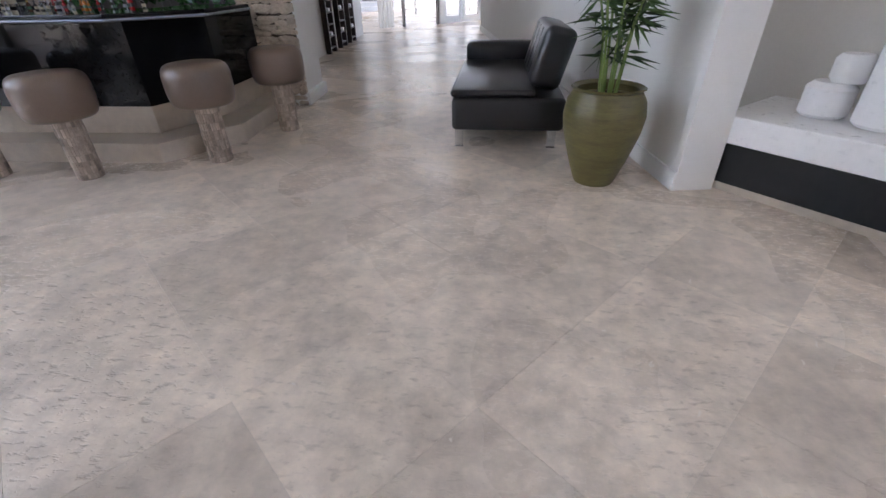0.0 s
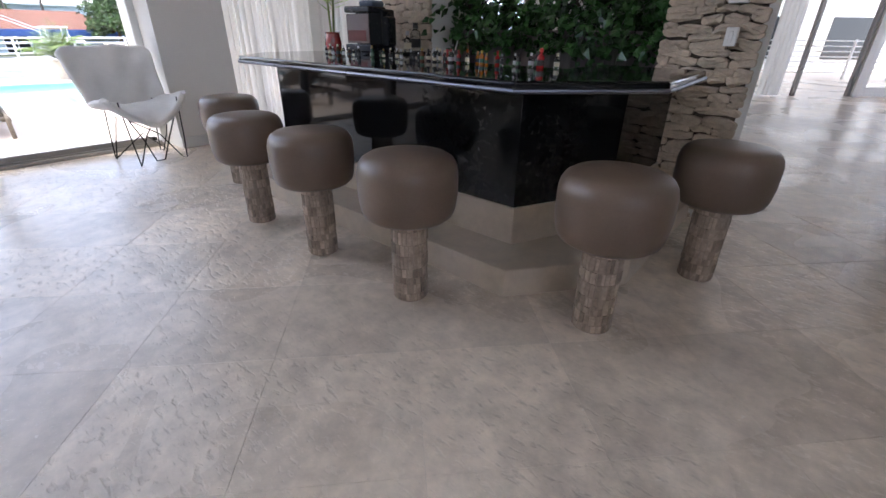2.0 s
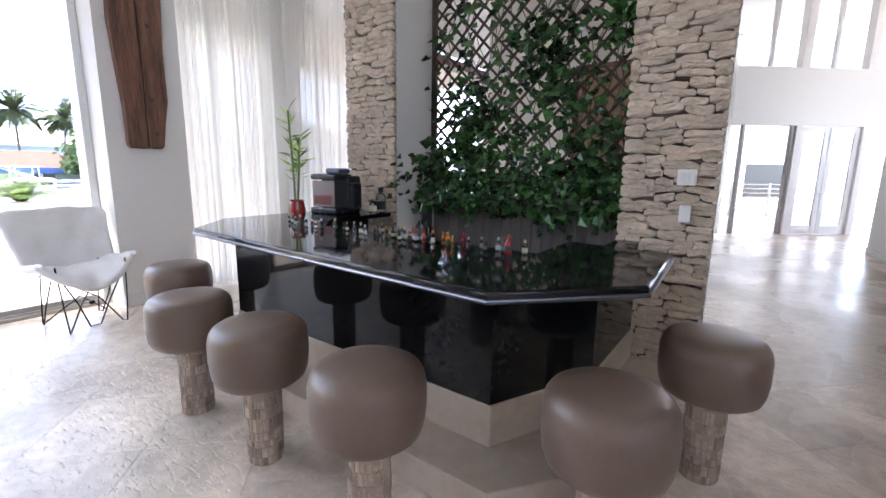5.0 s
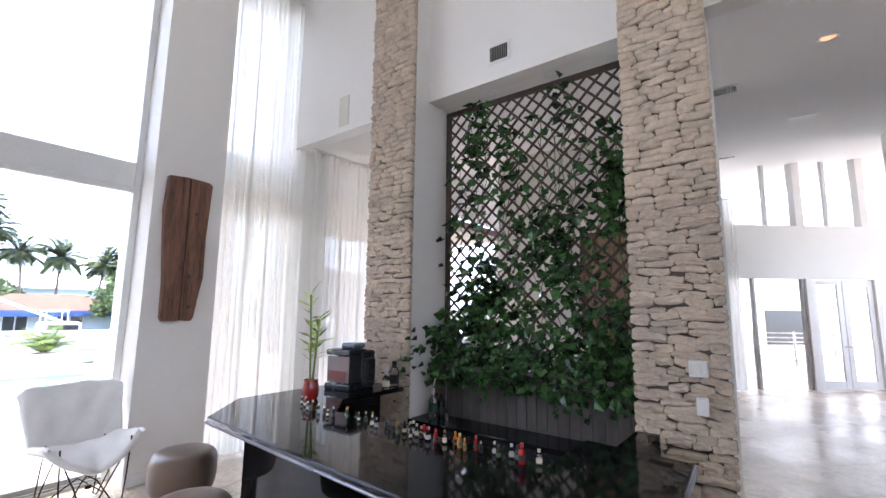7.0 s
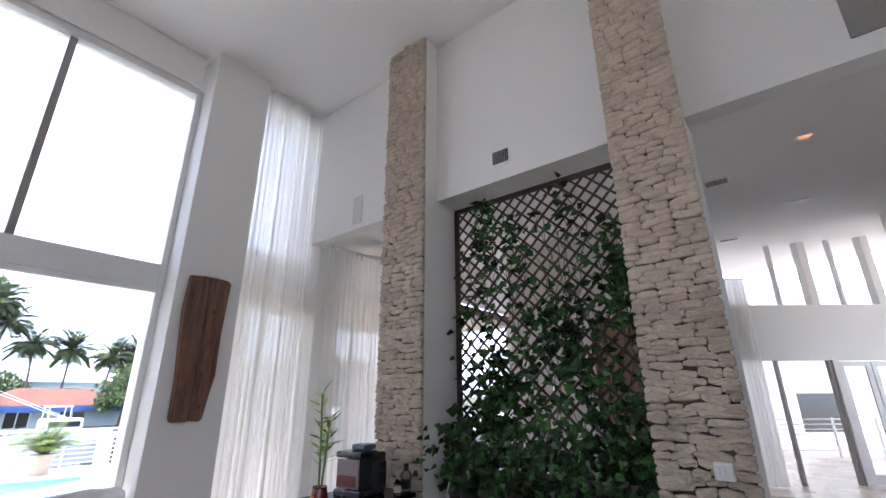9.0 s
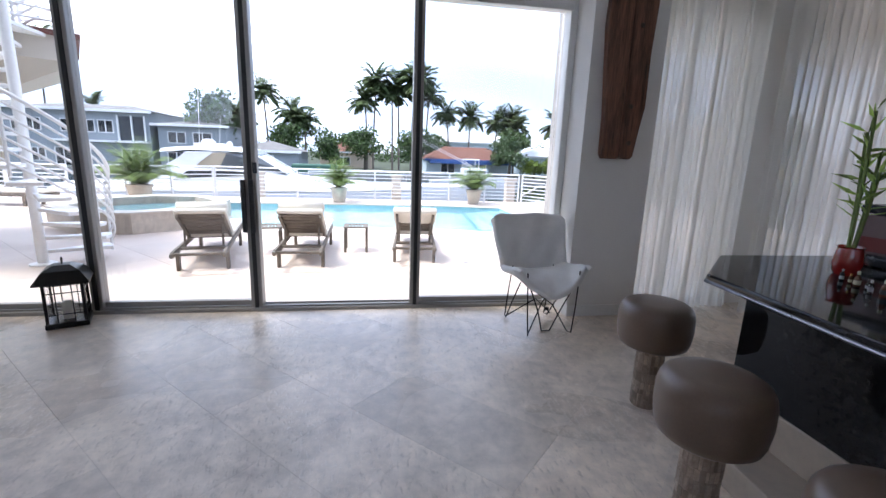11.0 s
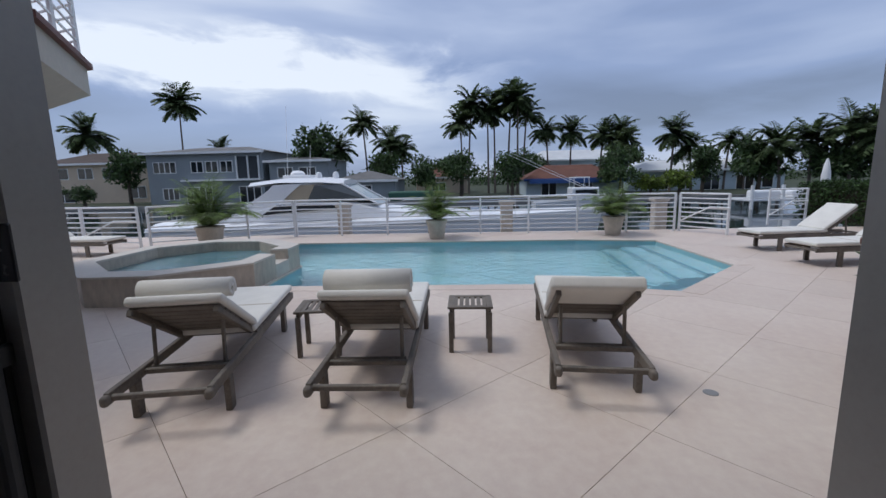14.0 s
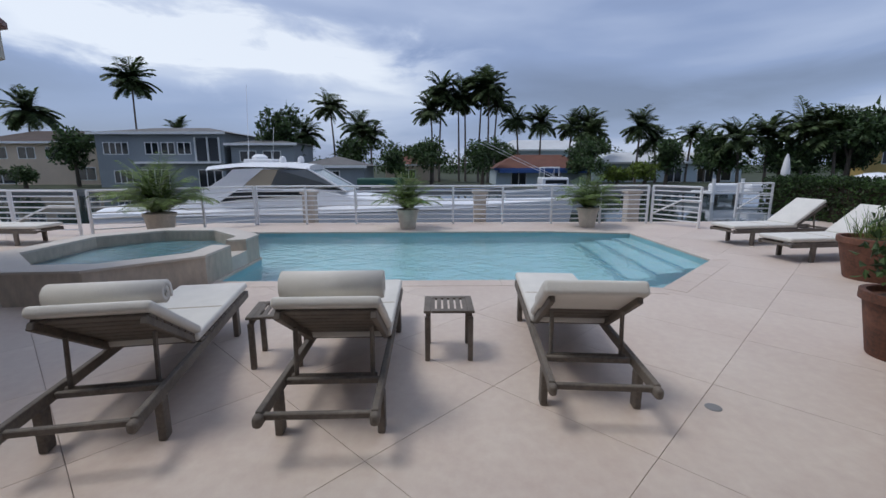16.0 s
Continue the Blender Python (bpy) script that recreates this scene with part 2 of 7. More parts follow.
M_STONE = mat("ledge_stone", (0.55, 0.45, 0.345), 0.85, big=5.0, fine=34, vary=0.2, bump=0.9, piece=0.10, depth=0.014, tint=(0.42, 0.36, 0.30))
M_MORTAR = mat("dark_mortar", (0.12, 0.098, 0.076), 0.95, big=4, fine=30, vary=0.2, bump=0.3)
M_GRANITE = mat("black_granite", (0.007, 0.007, 0.008), 0.05, big=30, fine=220, vary=0.15, bump=0.0, rvary=0.005, spec=0.2)
M_LEATHER = mat("taupe_leather", (0.16, 0.113, 0.083), 0.36, big=3, fine=90, vary=0.07, bump=0.12, depth=0.001, rvary=0.05)
M_BLACKLEATHER = mat("black_leather", (0.011, 0.011, 0.013), 0.3, big=4, fine=60, vary=0.1, bump=0.12, depth=0.002, rvary=0.03)
M_LOG = mat("mosaic_stone", (0.33, 0.265, 0.21), 0.6, big=6, fine=40, vary=0.3, bump=0.5, depth=0.006, tint=(0.2, 0.15, 0.12))
M_CURTAIN = sheer("sheer_curtain", (0.86, 0.85, 0.82), 0.07, 0.6)
M_CANVAS = mat("white_canvas", (0.84, 0.83, 0.81), 0.85, big=5, fine=150, vary=0.06, bump=0.2, depth=0.002)
M_CUSHION = mat("cream_cushion", (0.73, 0.70, 0.64), 0.9, big=4, fine=140, vary=0.06, bump=0.2, depth=0.002)
M_TEAK = mat("weathered_teak", (0.17, 0.145, 0.12), 0.75, big=3, fine=40, vary=0.3, bump=0.4, stretch=(1, 1, 1), depth=0.003)
M_PLANK = mat("dark_plank_wood", (0.16, 0.075, 0.046), 0.55, big=3.6, fine=16, vary=0.6, bump=0.6, stretch=(6, 6, 0.5), depth=0.006)
M_TRELLIS = mat("dark_trellis_wood", (0.06, 0.04, 0.03), 0.6, big=3, fine=40, vary=0.3, bump=0.3)
M_BOXWOOD = mat("grey_planter_wood", (0.12, 0.105, 0.095), 0.65, big=3, fine=30, vary=0.25, bump=0.3, stretch=(5, 5, 0.5))
M_IVY = leafy("ivy_leaf", (0.04, 0.10, 0.03), 0.26, 0.2)
M_VINE = mat("vine_stem", (0.09, 0.075, 0.04), 0.8)
M_BLACK = plain("black_metal", (0.015, 0.015, 0.015), 0.35, 0.6)
M_BLACKP = plain("black_plastic", (0.02, 0.022, 0.026), 0.25)
M_CHROME = plain("chrome", (0.75, 0.75, 0.76), 0.12, 1.0)
M_WHITEP = plain("white_plastic", (0.8, 0.8, 0.78), 0.35)
M_WHITEGLAZE = plain("white_glazed_ceramic", (0.82, 0.80, 0.78), 0.3, coat=0.3)
M_OLIVE = mat("olive_glazed_pot", (0.135, 0.115, 0.04), 0.42, big=4, fine=30, vary=0.25, bump=0.2, stretch=(1, 1, 6))
# pot soil, and the dark shade filling inside the hedge
M_SOIL_SHADE = mat("soil", (0.05, 0.035, 0.025), 0.95, vary=0.3, bump=0.6, depth=0.02)
M_BAMBOO = leafy("bamboo_leaf", (0.30, 0.44, 0.11), 0.45, 0.35)
M_CANE = mat("bamboo_cane", (0.18, 0.26, 0.07), 0.45)
M_REDGLASS = plain("red_glazed_vase", (0.30, 0.015, 0.012), 0.12, coat=0.8)
M_GLASS = glassy("pane_glass")
# outdoors
M_DECK = mat("coral_deck_stone", (0.62, 0.535, 0.455), 0.62, big=0.5, fine=12, vary=0.1, bump=0.15, piece=0.04, tint=(0.62, 0.45, 0.38))
M_JOINT = mat("deck_joint", (0.54, 0.42, 0.36), 0.9)
M_COPING = mat("coping_stone", (0.60, 0.54, 0.47), 0.6, big=1, fine=15, vary=0.08, bump=0.15)
M_SPASTONE = mat("spa_travertine", (0.50, 0.43, 0.35), 0.55, big=1.5, fine=12, vary=0.16, bump=0.25, stretch=(1, 1, 0.4), piece=0.06)
M_POOL = mat("pool_plaster", (0.30, 0.52, 0.57), 0.6, big=1, fine=20, vary=0.08, bump=0.1)
M_SPATILE = mat("spa_tile", (0.09, 0.20, 0.24), 0.4, big=1, fine=20, vary=0.15, bump=0.1)
M_FENCE = mat("white_powder_coat", (0.80, 0.80, 0.80), 0.35, big=2, fine=30, vary=0.04, bump=0.02)
M_TERRA = mat("terracotta", (0.16, 0.07, 0.043), 0.8, big=4, fine=30, vary=0.4, bump=0.3)
M_CREAMPOT = mat("cream_planter", (0.56, 0.49, 0.41), 0.8, big=4, fine=30, vary=0.15, bump=0.25)
# far palms: frond colour lifted so that it carries the distance haze
M_PALM = leafy("palm_frond", (0.10, 0.14, 0.06), 0.5, 0.4)
M_PALMB = leafy("bright_frond", (0.16, 0.23, 0.06), 0.5, 0.3)
M_LEAF = leafy("dark_leaf", (0.06, 0.10, 0.035), 0.5, 0.3)
M_HEDGE = leafy("hedge_leaf", (0.04, 0.075, 0.02), 0.5, 0.2)
M_YELLOWLEAF = leafy("yellow_green_leaf", (0.13, 0.18, 0.03), 0.5, 0.3)
M_TRUNK = mat("palm_trunk", (0.17, 0.14, 0.115), 0.9, big=2, fine=20, vary=0.25, bump=0.5, stretch=(1, 1, 6))
M_GEL = mat("white_gelcoat", (0.86, 0.86, 0.86), 0.18, big=0.5, fine=10, vary=0.03, bump=0.0)
M_TINT = plain("smoked_glass", (0.02, 0.024, 0.028), 0.06)
M_TAN = plain("tan_canvas", (0.46, 0.38, 0.27), 0.8)
M_HGREY = mat("grey_render", (0.27, 0.30, 0.315), 0.85, big=0.3, fine=6, vary=0.1, bump=0.1)
M_HCREAM = mat("cream_render", (0.62, 0.50, 0.37), 0.85, big=0.3, fine=6, vary=0.08, bump=0.1)
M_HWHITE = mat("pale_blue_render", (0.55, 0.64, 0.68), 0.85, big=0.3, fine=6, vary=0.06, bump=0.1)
M_HYELLOW = mat("ochre_render", (0.50, 0.36, 0.12), 0.85, big=0.3, fine=6, vary=0.08, bump=0.1)
M_ROOFG = mat("grey_roof_tile", (0.16, 0.155, 0.15), 0.8, big=0.6, fine=5, vary=0.2, bump=0.4, depth=0.03)
M_ROOFB = mat("brown_roof_tile", (0.075, 0.052, 0.043), 0.8, big=0.6, fine=5, vary=0.2, bump=0.4, depth=0.03)
M_ROOFR = mat("red_roof_tile", (0.15, 0.062, 0.042), 0.8, big=0.6, fine=5, vary=0.2, bump=0.4, depth=0.03)
M_ROOFW = mat("white_roof", (0.60, 0.61, 0.61), 0.8, big=0.6, fine=5, vary=0.08, bump=0.1)
M_BLUE = plain("blue_awning", (0.035, 0.09, 0.26), 0.7)
M_GREENM = plain("green_tarp", (0.03, 0.10, 0.07), 0.6)
M_LAND = mat("lawn_ground", (0.04, 0.05, 0.02), 0.95, big=0.1, fine=3, vary=0.3, bump=0.5, depth=0.05)
M_SEAWALL = mat("seawall_concrete", (0.26, 0.25, 0.23), 0.9, big=0.4, fine=5, vary=0.2, bump=0.3)
M_STUCCO = mat("white_coral_stucco", (0.66, 0.62, 0.56), 0.9, big=2, fine=28, vary=0.14, bump=0.6, depth=0.012, pits=9)
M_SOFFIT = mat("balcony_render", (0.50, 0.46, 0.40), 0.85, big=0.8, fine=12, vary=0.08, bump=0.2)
M_REDTRIM = plain("red_brown_trim", (0.13, 0.045, 0.035), 0.6)


def water_mat(name, color, wave, strength, rough=0.02):
    m = bpy.data.materials.new(name)
    m.use_nodes = True
    n, l = m.node_tree.nodes, m.node_tree.links
    b = n["Principled BSDF"]
    b.inputs["Base Color"].default_value = (*color, 1)
    b.inputs["Roughness"].default_value = rough
    b.inputs["IOR"].default_value = 1.33
    geo = n.new("ShaderNodeNewGeometry")
    t = n.new("ShaderNodeTexNoise")
    t.inputs["Scale"].default_value = wave
    t.inputs["Detail"].default_value = 4
    t.inputs["Distortion"].default_value = 1.0
    bp = n.new("ShaderNodeBump")
    bp.inputs["Strength"].default_value = strength
    bp.inputs["Distance"].default_value = 0.05
    l.new(geo.outputs["Position"], t.inputs["Vector"])
    l.new(t.outputs["Fac"], bp.inputs["Height"])
    l.new(bp.outputs["Normal"], b.inputs["Normal"])
    return m


M_POOLWATER = water_mat("pool_water", (0.88, 0.97, 1.0), 3.0, 0.9)
M_POOLWATER.node_tree.nodes["Principled BSDF"].inputs["Transmission Weight"].default_value = 1.0
M_CANAL = water_mat("canal_water", (0.03, 0.045, 0.05), 0.9, 0.08, 0.05)

# ---- mesh helpers ----


def box(bm, x0, x1, y0, y1, z0, z1, m=None):
    v = [bm.verts.new((x, y, z)) for x in (x0, x1) for y in (y0, y1) for z in (z0, z1)]
    for f in ((0, 1, 3, 2), (4, 6, 7, 5), (0, 4, 5, 1), (2, 3, 7, 6), (0, 2, 6, 4), (1, 5, 7, 3)):
        bm.faces.new([v[i] for i in f])
    if m is not None:
        for q in v:
            q.co = m @ q.co
    return v


def rbox(x0, x1, y0, y1, z0, z1, r=0.02, seg=3):
    bm = bmesh.new()
    box(bm, x0, x1, y0, y1, z0, z1)
    bmesh.ops.recalc_face_normals(bm, faces=bm.faces[:])
    bmesh.ops.bevel(bm, geom=bm.edges[:], offset=r, segments=seg, affect="EDGES", profile=0.5)
    return bm


def boxbm(*a):
    bm = bmesh.new()
    box(bm, *a)
    return bm


def tube(bm, pts, r, seg=8, taper=None, closed=False):
    """A round bar along a line of points."""
    pts = [Vector(p) for p in pts]
    rings = []
    up = Vector((0, 0, 1))
    last = None
    for i, p in enumerate(pts):
        a, c = pts[max(i - 1, 0)], pts[min(i + 1, len(pts) - 1)]
        if closed:
            a, c = pts[i - 1], pts[(i + 1) % len(pts)]
        d = (c - a).normalized()
        if last is None:
            s = d.cross(up if abs(d.z) < 0.95 else Vector((1, 0, 0))).normalized()
        else:
            s = (last - d * last.dot(d)).normalized()
        last = s
        t = d.cross(s)
        rr = r if taper is None else r + (taper - r) * i / (len(pts) - 1)
        rings.append([bm.verts.new(p + rr * (s * math.cos(2 * math.pi * k / seg) + t * math.sin(2 * math.pi * k / seg))) for k in range(seg)])
    n = len(rings)
    for i in range(n if closed else n - 1):
        A, B = rings[i], rings[(i + 1) % n]
        for k in range(seg):
            bm.faces.new((A[k], A[(k + 1) % seg], B[(k + 1) % seg], B[k]))
    if not closed:
        bm.faces.new(rings[0][::-1])
        bm.faces.new(rings[-1])


def tubebm(pts, r, seg=8, taper=None, closed=False):
    bm = bmesh.new()
    tube(bm, pts, r, seg, taper, closed)
    return bm


def lathe(profile, seg=32, wob=0.0):
    """A turned body from (radius, height) pairs."""
    bm = bmesh.new()
    rings = []
    for r, z in profile:
        if r < 1e-5:
            rings.append([bm.verts.new((0, 0, z))])
        else:
            rings.append([bm.verts.new((r * math.cos(2 * math.pi * k / seg), r * math.sin(2 * math.pi * k / seg), z)) for k in range(seg)])
    for A, B in zip(rings, rings[1:]):
        for k in range(seg):
            j = (k + 1) % seg
            if len(A) == 1 and len(B) > 1:
                bm.faces.new((A[0], B[j], B[k]))
            elif len(B) == 1 and len(A) > 1:
                bm.faces.new((A[k], A[j], B[0]))
            elif len(A) > 1:
                bm.faces.new((A[k], A[j], B[j], B[k]))
    return bm


def prism(bm, poly, z0, z1):
    lo = [bm.verts.new((x, y, z0)) for x, y in poly]
    hi = [bm.verts.new((x, y, z1)) for x, y in poly]
    n = len(poly)
    bm.faces.new(lo[::-1])
    bm.faces.new(hi)
    for i in range(n):
        j = (i + 1) % n
        bm.faces.new((lo[i], lo[j], hi[j], hi[i]))


def prismbm(poly, z0, z1, bev=0.0):
    bm = bmesh.new()
    prism(bm, poly, z0, z1)
    bmesh.ops.recalc_face_normals(bm, faces=bm.faces[:])
    if bev:
        bmesh.ops.bevel(bm, geom=[e for e in bm.edges], offset=bev, segments=3, affect="EDGES", profile=0.5)
    return bm


def place(bm, name, material, smooth=False):
    me = bpy.data.meshes.new(name)
    bmesh.ops.recalc_face_normals(bm, faces=bm.faces[:])
    bm.to_mesh(me)
    bm.free()
    me.materials.append(material)
    if smooth:
        for p in me.polygons:
            p.use_smooth = True
        me.set_sharp_from_angle(angle=radians(40))
    return me


def part(name, bm, material, parent=None, label="", smooth=False, at=None):
    ob = new(name, place(bm, name, material, smooth))
    if parent is not None:
        ob.parent = parent
    if at is not None:
        ob.matrix_basis = at
    if label:
        tagged(ob, label)
    return ob


def piece(name, me, parent, m=None):
    ob = new(name, me)
    ob.parent = parent
    if m is not None:
        ob.matrix_basis = m
    return ob


def thing(name, label, category, m=None, group=""):
    ob = new(name)
    ob.empty_display_size = 0.1
    if m is not None:
        ob.matrix_basis = m
    return tagged(ob, label, category, group)


def structure(name, bm, material, label, category):
    return tagged(part(name, bm, material), label, category, kind="structure")


def raw_mesh(name, verts, faces, material, smooth=False):
    me = bpy.data.meshes.new(name)
    me.from_pydata([tuple(v) for v in verts], [], faces)
    me.materials.append(material)
    if smooth:
        me.shade_smooth()
    return me


def clip(poly, a, b, c):
    """The part of a polygon where a*x + b*y <= c."""
    out = []
    for i, p in enumerate(poly):
        q = poly[(i + 1) % len(poly)]
        dp, dq = a * p[0] + b * p[1] - c, a * q[0] + b * q[1] - c
        if dp <= 0:
            out.append(p)
        if dp * dq < 0:
            s = dp / (dp - dq)
            out.append((p[0] + s * (q[0] - p[0]), p[1] + s * (q[1] - p[1])))
    return out


def clip_to(poly, convex):
    """The part of a polygon inside a counter-clockwise convex one."""
    for i, p in enumerate(convex):
        q = convex[(i + 1) % len(convex)]
        nx, ny = q[1] - p[1], p[0] - q[0]
        poly = clip(poly, nx, ny, nx * p[0] + ny * p[1])
        if len(poly) < 3:
            return []
    return poly


# ---- structure of the room ----
GX = -7.63          # glass wall
TOP = 6.3           # high ceiling
LOW = 4.04          # edge of the lower ceiling
WY = 5.24           # wall over the niche
SLOPE = 0.145       # rise of the lower ceiling

# floor bed and tiles are laid at the end of the file
bm = bmesh.new()
box(bm, -7.74, 9.0, -8.0, 22.0, -0.30, -0.004)
floor = structure("floor", bm, M_GROUT, "worn travertine floor laid on the diagonal", "floor")

bm = bmesh.new()
box(bm, -8.2, 9.0, -8.0, 6.6, TOP, TOP + 0.2)
structure("ceiling", bm, M_CEIL, "high smooth white painted ceiling", "ceiling")
bm = bmesh.new()
v = box(bm, -8.2, 9.0, WY + 0.18, 22.0, LOW, LOW + 0.2)
for q in v:
    q.co.z += SLOPE * (q.co.y - WY)
structure("ceiling_low", bm, M_CEIL, "lower white ceiling that rises towards the tall windows", "ceiling")

# wall over the niche and the passages
bm = bmesh.new()
box(bm, -8.2, 9.0, WY, WY + 0.18, LOW, TOP)
wall_upper = structure("wall_north_upper", bm, M_WALL, "white painted wall above the bar niche", "wall")

# glass wall: posts, sill, transom, head
Y_POSTS = (-5.7, -4.15, -2.63, -1.09, 0.345, 1.92)
bm = bmesh.new()
box(bm, GX - 0.13, GX + 0.13, -8.0, 3.40, 5.80, TOP)
box(bm, GX - 0.13, GX + 0.13, -8.0, -5.8, 0, 5.80)
structure("wall_west", bm, M_WALL, "white wall framing the tall glass wall", "wall")
gw = thing("window_1", "tall glass wall with sliding doors in bronze aluminium frames, one panel slid open", "window")
tagged(gw, kind="structure")
for y in Y_POSTS:
    w = 0.05 if y != 0.345 else 0.055
    part("post", rbox(GX - 0.06, GX + 0.06, y - w, y + w, 0.03, 2.99, 0.006, 1), M_ALU, gw)
    for dx in (-0.066, 0.066):
        part("gasket", boxbm(GX + dx - 0.006, GX + dx + 0.006, y - 0.018, y + 0.018, 0.03, 2.99), M_RUBBER, gw)
part("jamb", rbox(GX - 0.07, GX + 0.07, 3.39, 3.46, 0.0, 5.80, 0.006, 1), M_ALUW, gw)
part("sill_track", rbox(GX - 0.09, GX + 0.09, -5.8, 3.39, -0.01, 0.035, 0.006, 1), M_ALU, gw)
for dx in (-0.05, 0.05):
    part("track_rail", boxbm(GX + dx - 0.006, GX + dx + 0.006, -5.8, 3.39, 0.035, 0.05), M_ALU, gw)
part("transom", rbox(GX - 0.11, GX + 0.11, -5.8, 3.39, 3.02, 3.33, 0.01, 1), M_ALUW, gw)
part("transom_stop", rbox(GX + 0.10, GX + 0.13, -5.8, 3.39, 2.985, 3.05, 0.005, 1), M_ALUW, gw)
part("head", rbox(GX - 0.08, GX + 0.10, -5.8, 3.39, 5.70, 5.80, 0.008, 1), M_ALUW, gw)
for y in (-4.3, -2.3, -0.15, 2.08):
    part("mullion", rbox(GX - 0.05, GX + 0.05, y - 0.035, y + 0.035, 3.33, 5.71, 0.005, 1), M_ALU, gw)
ys = [-5.8, *Y_POSTS[1:], 3.39]
for a, c in zip(ys, ys[1:]):
    if a == 0.345:
        continue                # the open doorway
    o = part("pane", boxbm(GX - 0.004, GX + 0.004, a + 0.05, c - 0.05, 0.05, 2.99), M_GLASS, gw)
    o.visible_shadow = False
    part("bottom_rail", rbox(GX - 0.03, GX + 0.03, a + 0.05, c - 0.05, 0.052, 0.10, 0.004, 1), M_ALU, gw)
for a, c in zip((-5.8, -4.3, -2.3, -0.15, 2.08), (-4.3, -2.3, -0.15, 2.08, 3.39)):
    o = part("pane", boxbm(GX - 0.004, GX + 0.004, a + 0.03, c - 0.03, 3.33, 5.71), M_GLASS, gw)
    o.visible_shadow = False
for y in (0.285, 0.36):
    hd = part("pull_handle", rbox(GX + 0.085, GX + 0.115, y - 0.022, y + 0.022, 0.80, 1.30, 0.01, 2), M_RUBBER, gw, "black pull handle")
    for z in (0.87, 1.23):
        part("handle_foot", rbox(GX + 0.055, GX + 0.088, y - 0.014, y + 0.014, z - 0.02, z + 0.02, 0.004, 1), M_RUBBER, hd)
part("lock_plate", rbox(GX + 0.058, GX + 0.066, 0.37, 0.41, 1.36, 1.46, 0.002, 1), M_BLACKP, gw)
for z in (2.22, 2.14):
    part("bumper", rbox(GX + 0.058, GX + 0.075, 0.33, 0.36, z, z + 0.03, 0.004, 1), M_RUBBER, gw)

# column between the glass wall and the curtained window
bm = bmesh.new()
box(bm, GX - 0.13, -7.21, 3.46, 4.20, 0.0, TOP)
structure("wall_column", bm, M_WALL, "white painted wall pier beside the sliding doors", "wall")
part("baseboard", rbox(-7.21, -7.195, 3.46, 4.20, 0.0, 0.12, 0.004, 1), M_TRIM, bpy.data.objects["wall_column"])

# curtained windows
bm = bmesh.new()
box(bm, GX - 0.13, GX + 0.13, 4.20, 5.36, 0.0, 0.06)
box(bm, GX - 0.13, GX + 0.13, 4.20, 5.36, 6.1, TOP)
box(bm, GX - 0.13, GX + 0.13, 5.36, 5.95, 0.0, TOP)
box(bm, GX - 0.13, GX + 0.13, 7.6, 8.0, 0.0, 5.2)
box(bm, GX - 0.13, GX + 0.13, 8.0, 12.0, 3.9, 5.2)
box(bm, GX - 0.13, GX + 0.13, 12.0, 22.0, 0.0, 6.3)
box(bm, GX - 0.13, GX + 0.13, 5.95, 7.6, 3.9, 5.2)
structure("wall_west_curtained", bm, M_WALL, "white wall round the curtained windows", "wall")
w2 = tagged(thing("window_2", "tall narrow window behind sheer curtains with a white transom", "window"), kind="structure")
part("transom", rbox(GX - 0.05, GX + 0.05, 4.20, 5.36, 3.02, 3.33, 0.008, 1), M_ALUW, w2)
part("mullion", rbox(GX - 0.05, GX + 0.05, 4.75, 4.82, 0.06, 3.02, 0.006, 1), M_ALUW, w2)
part("transom", rbox(GX - 0.05, GX + 0.05, 5.95, 7.6, 2.9, 3.1, 0.008, 1), M_ALUW, w2)


def curtain(name, x, y0, y1, z0, z1, folds, material, label, amp=0.055):
    n = folds * 12
    bm = bmesh.new()
    rows = []
    zs = (z0, z0 + (z1 - z0) * 0.33, z0 + (z1 - z0) * 0.66, z1 - 0.12, z1)
    rnd = random.Random(name)
    ph = [rnd.uniform(-0.5, 0.5) for _ in range(folds + 1)]
    for k, z in enumerate(zs):
        row = []
        for i in range(n + 1):
            u = i / n
            f = u * folds
            a = amp * (0.45 if k == 4 else 1.0) * (0.75 + 0.5 * ph[int(f) % len(ph)])
            row.append(bm.verts.new((x + a * math.sin(2 * math.pi * f + ph[int(f) % len(ph)] * 0.5 * (1 - z / z1)), y0 + (y1 - y0) * u + 0.012 * math.sin(5 * f + k), z)))
        rows.append(row)
    for A, B in zip(rows, rows[1:]):
        for i in range(n):
            bm.faces.new((A[i], A[i + 1], B[i + 1], B[i]))
    th = thing(name, label, "curtain")
    part("cloth", bm, material, th, smooth=True)
    part("curtain_rail", rbox(x - 0.02, x + 0.02, y0 - 0.03, y1 + 0.03, z1, z1 + 0.03, 0.004, 1), M_TRIM, th)
    return th


c1 = curtain("sheer_curtain", -7.34, 4.22, 5.42, 0.03, 6.26, 17, M_CURTAIN, "floor-length sheer white curtain hung in soft folds")
c2 = curtain("sheer_curtain", -7.12, 5.40, 7.2, 0.03, 4.02, 18, M_CURTAIN, "shorter sheer white curtain under the lower ceiling")

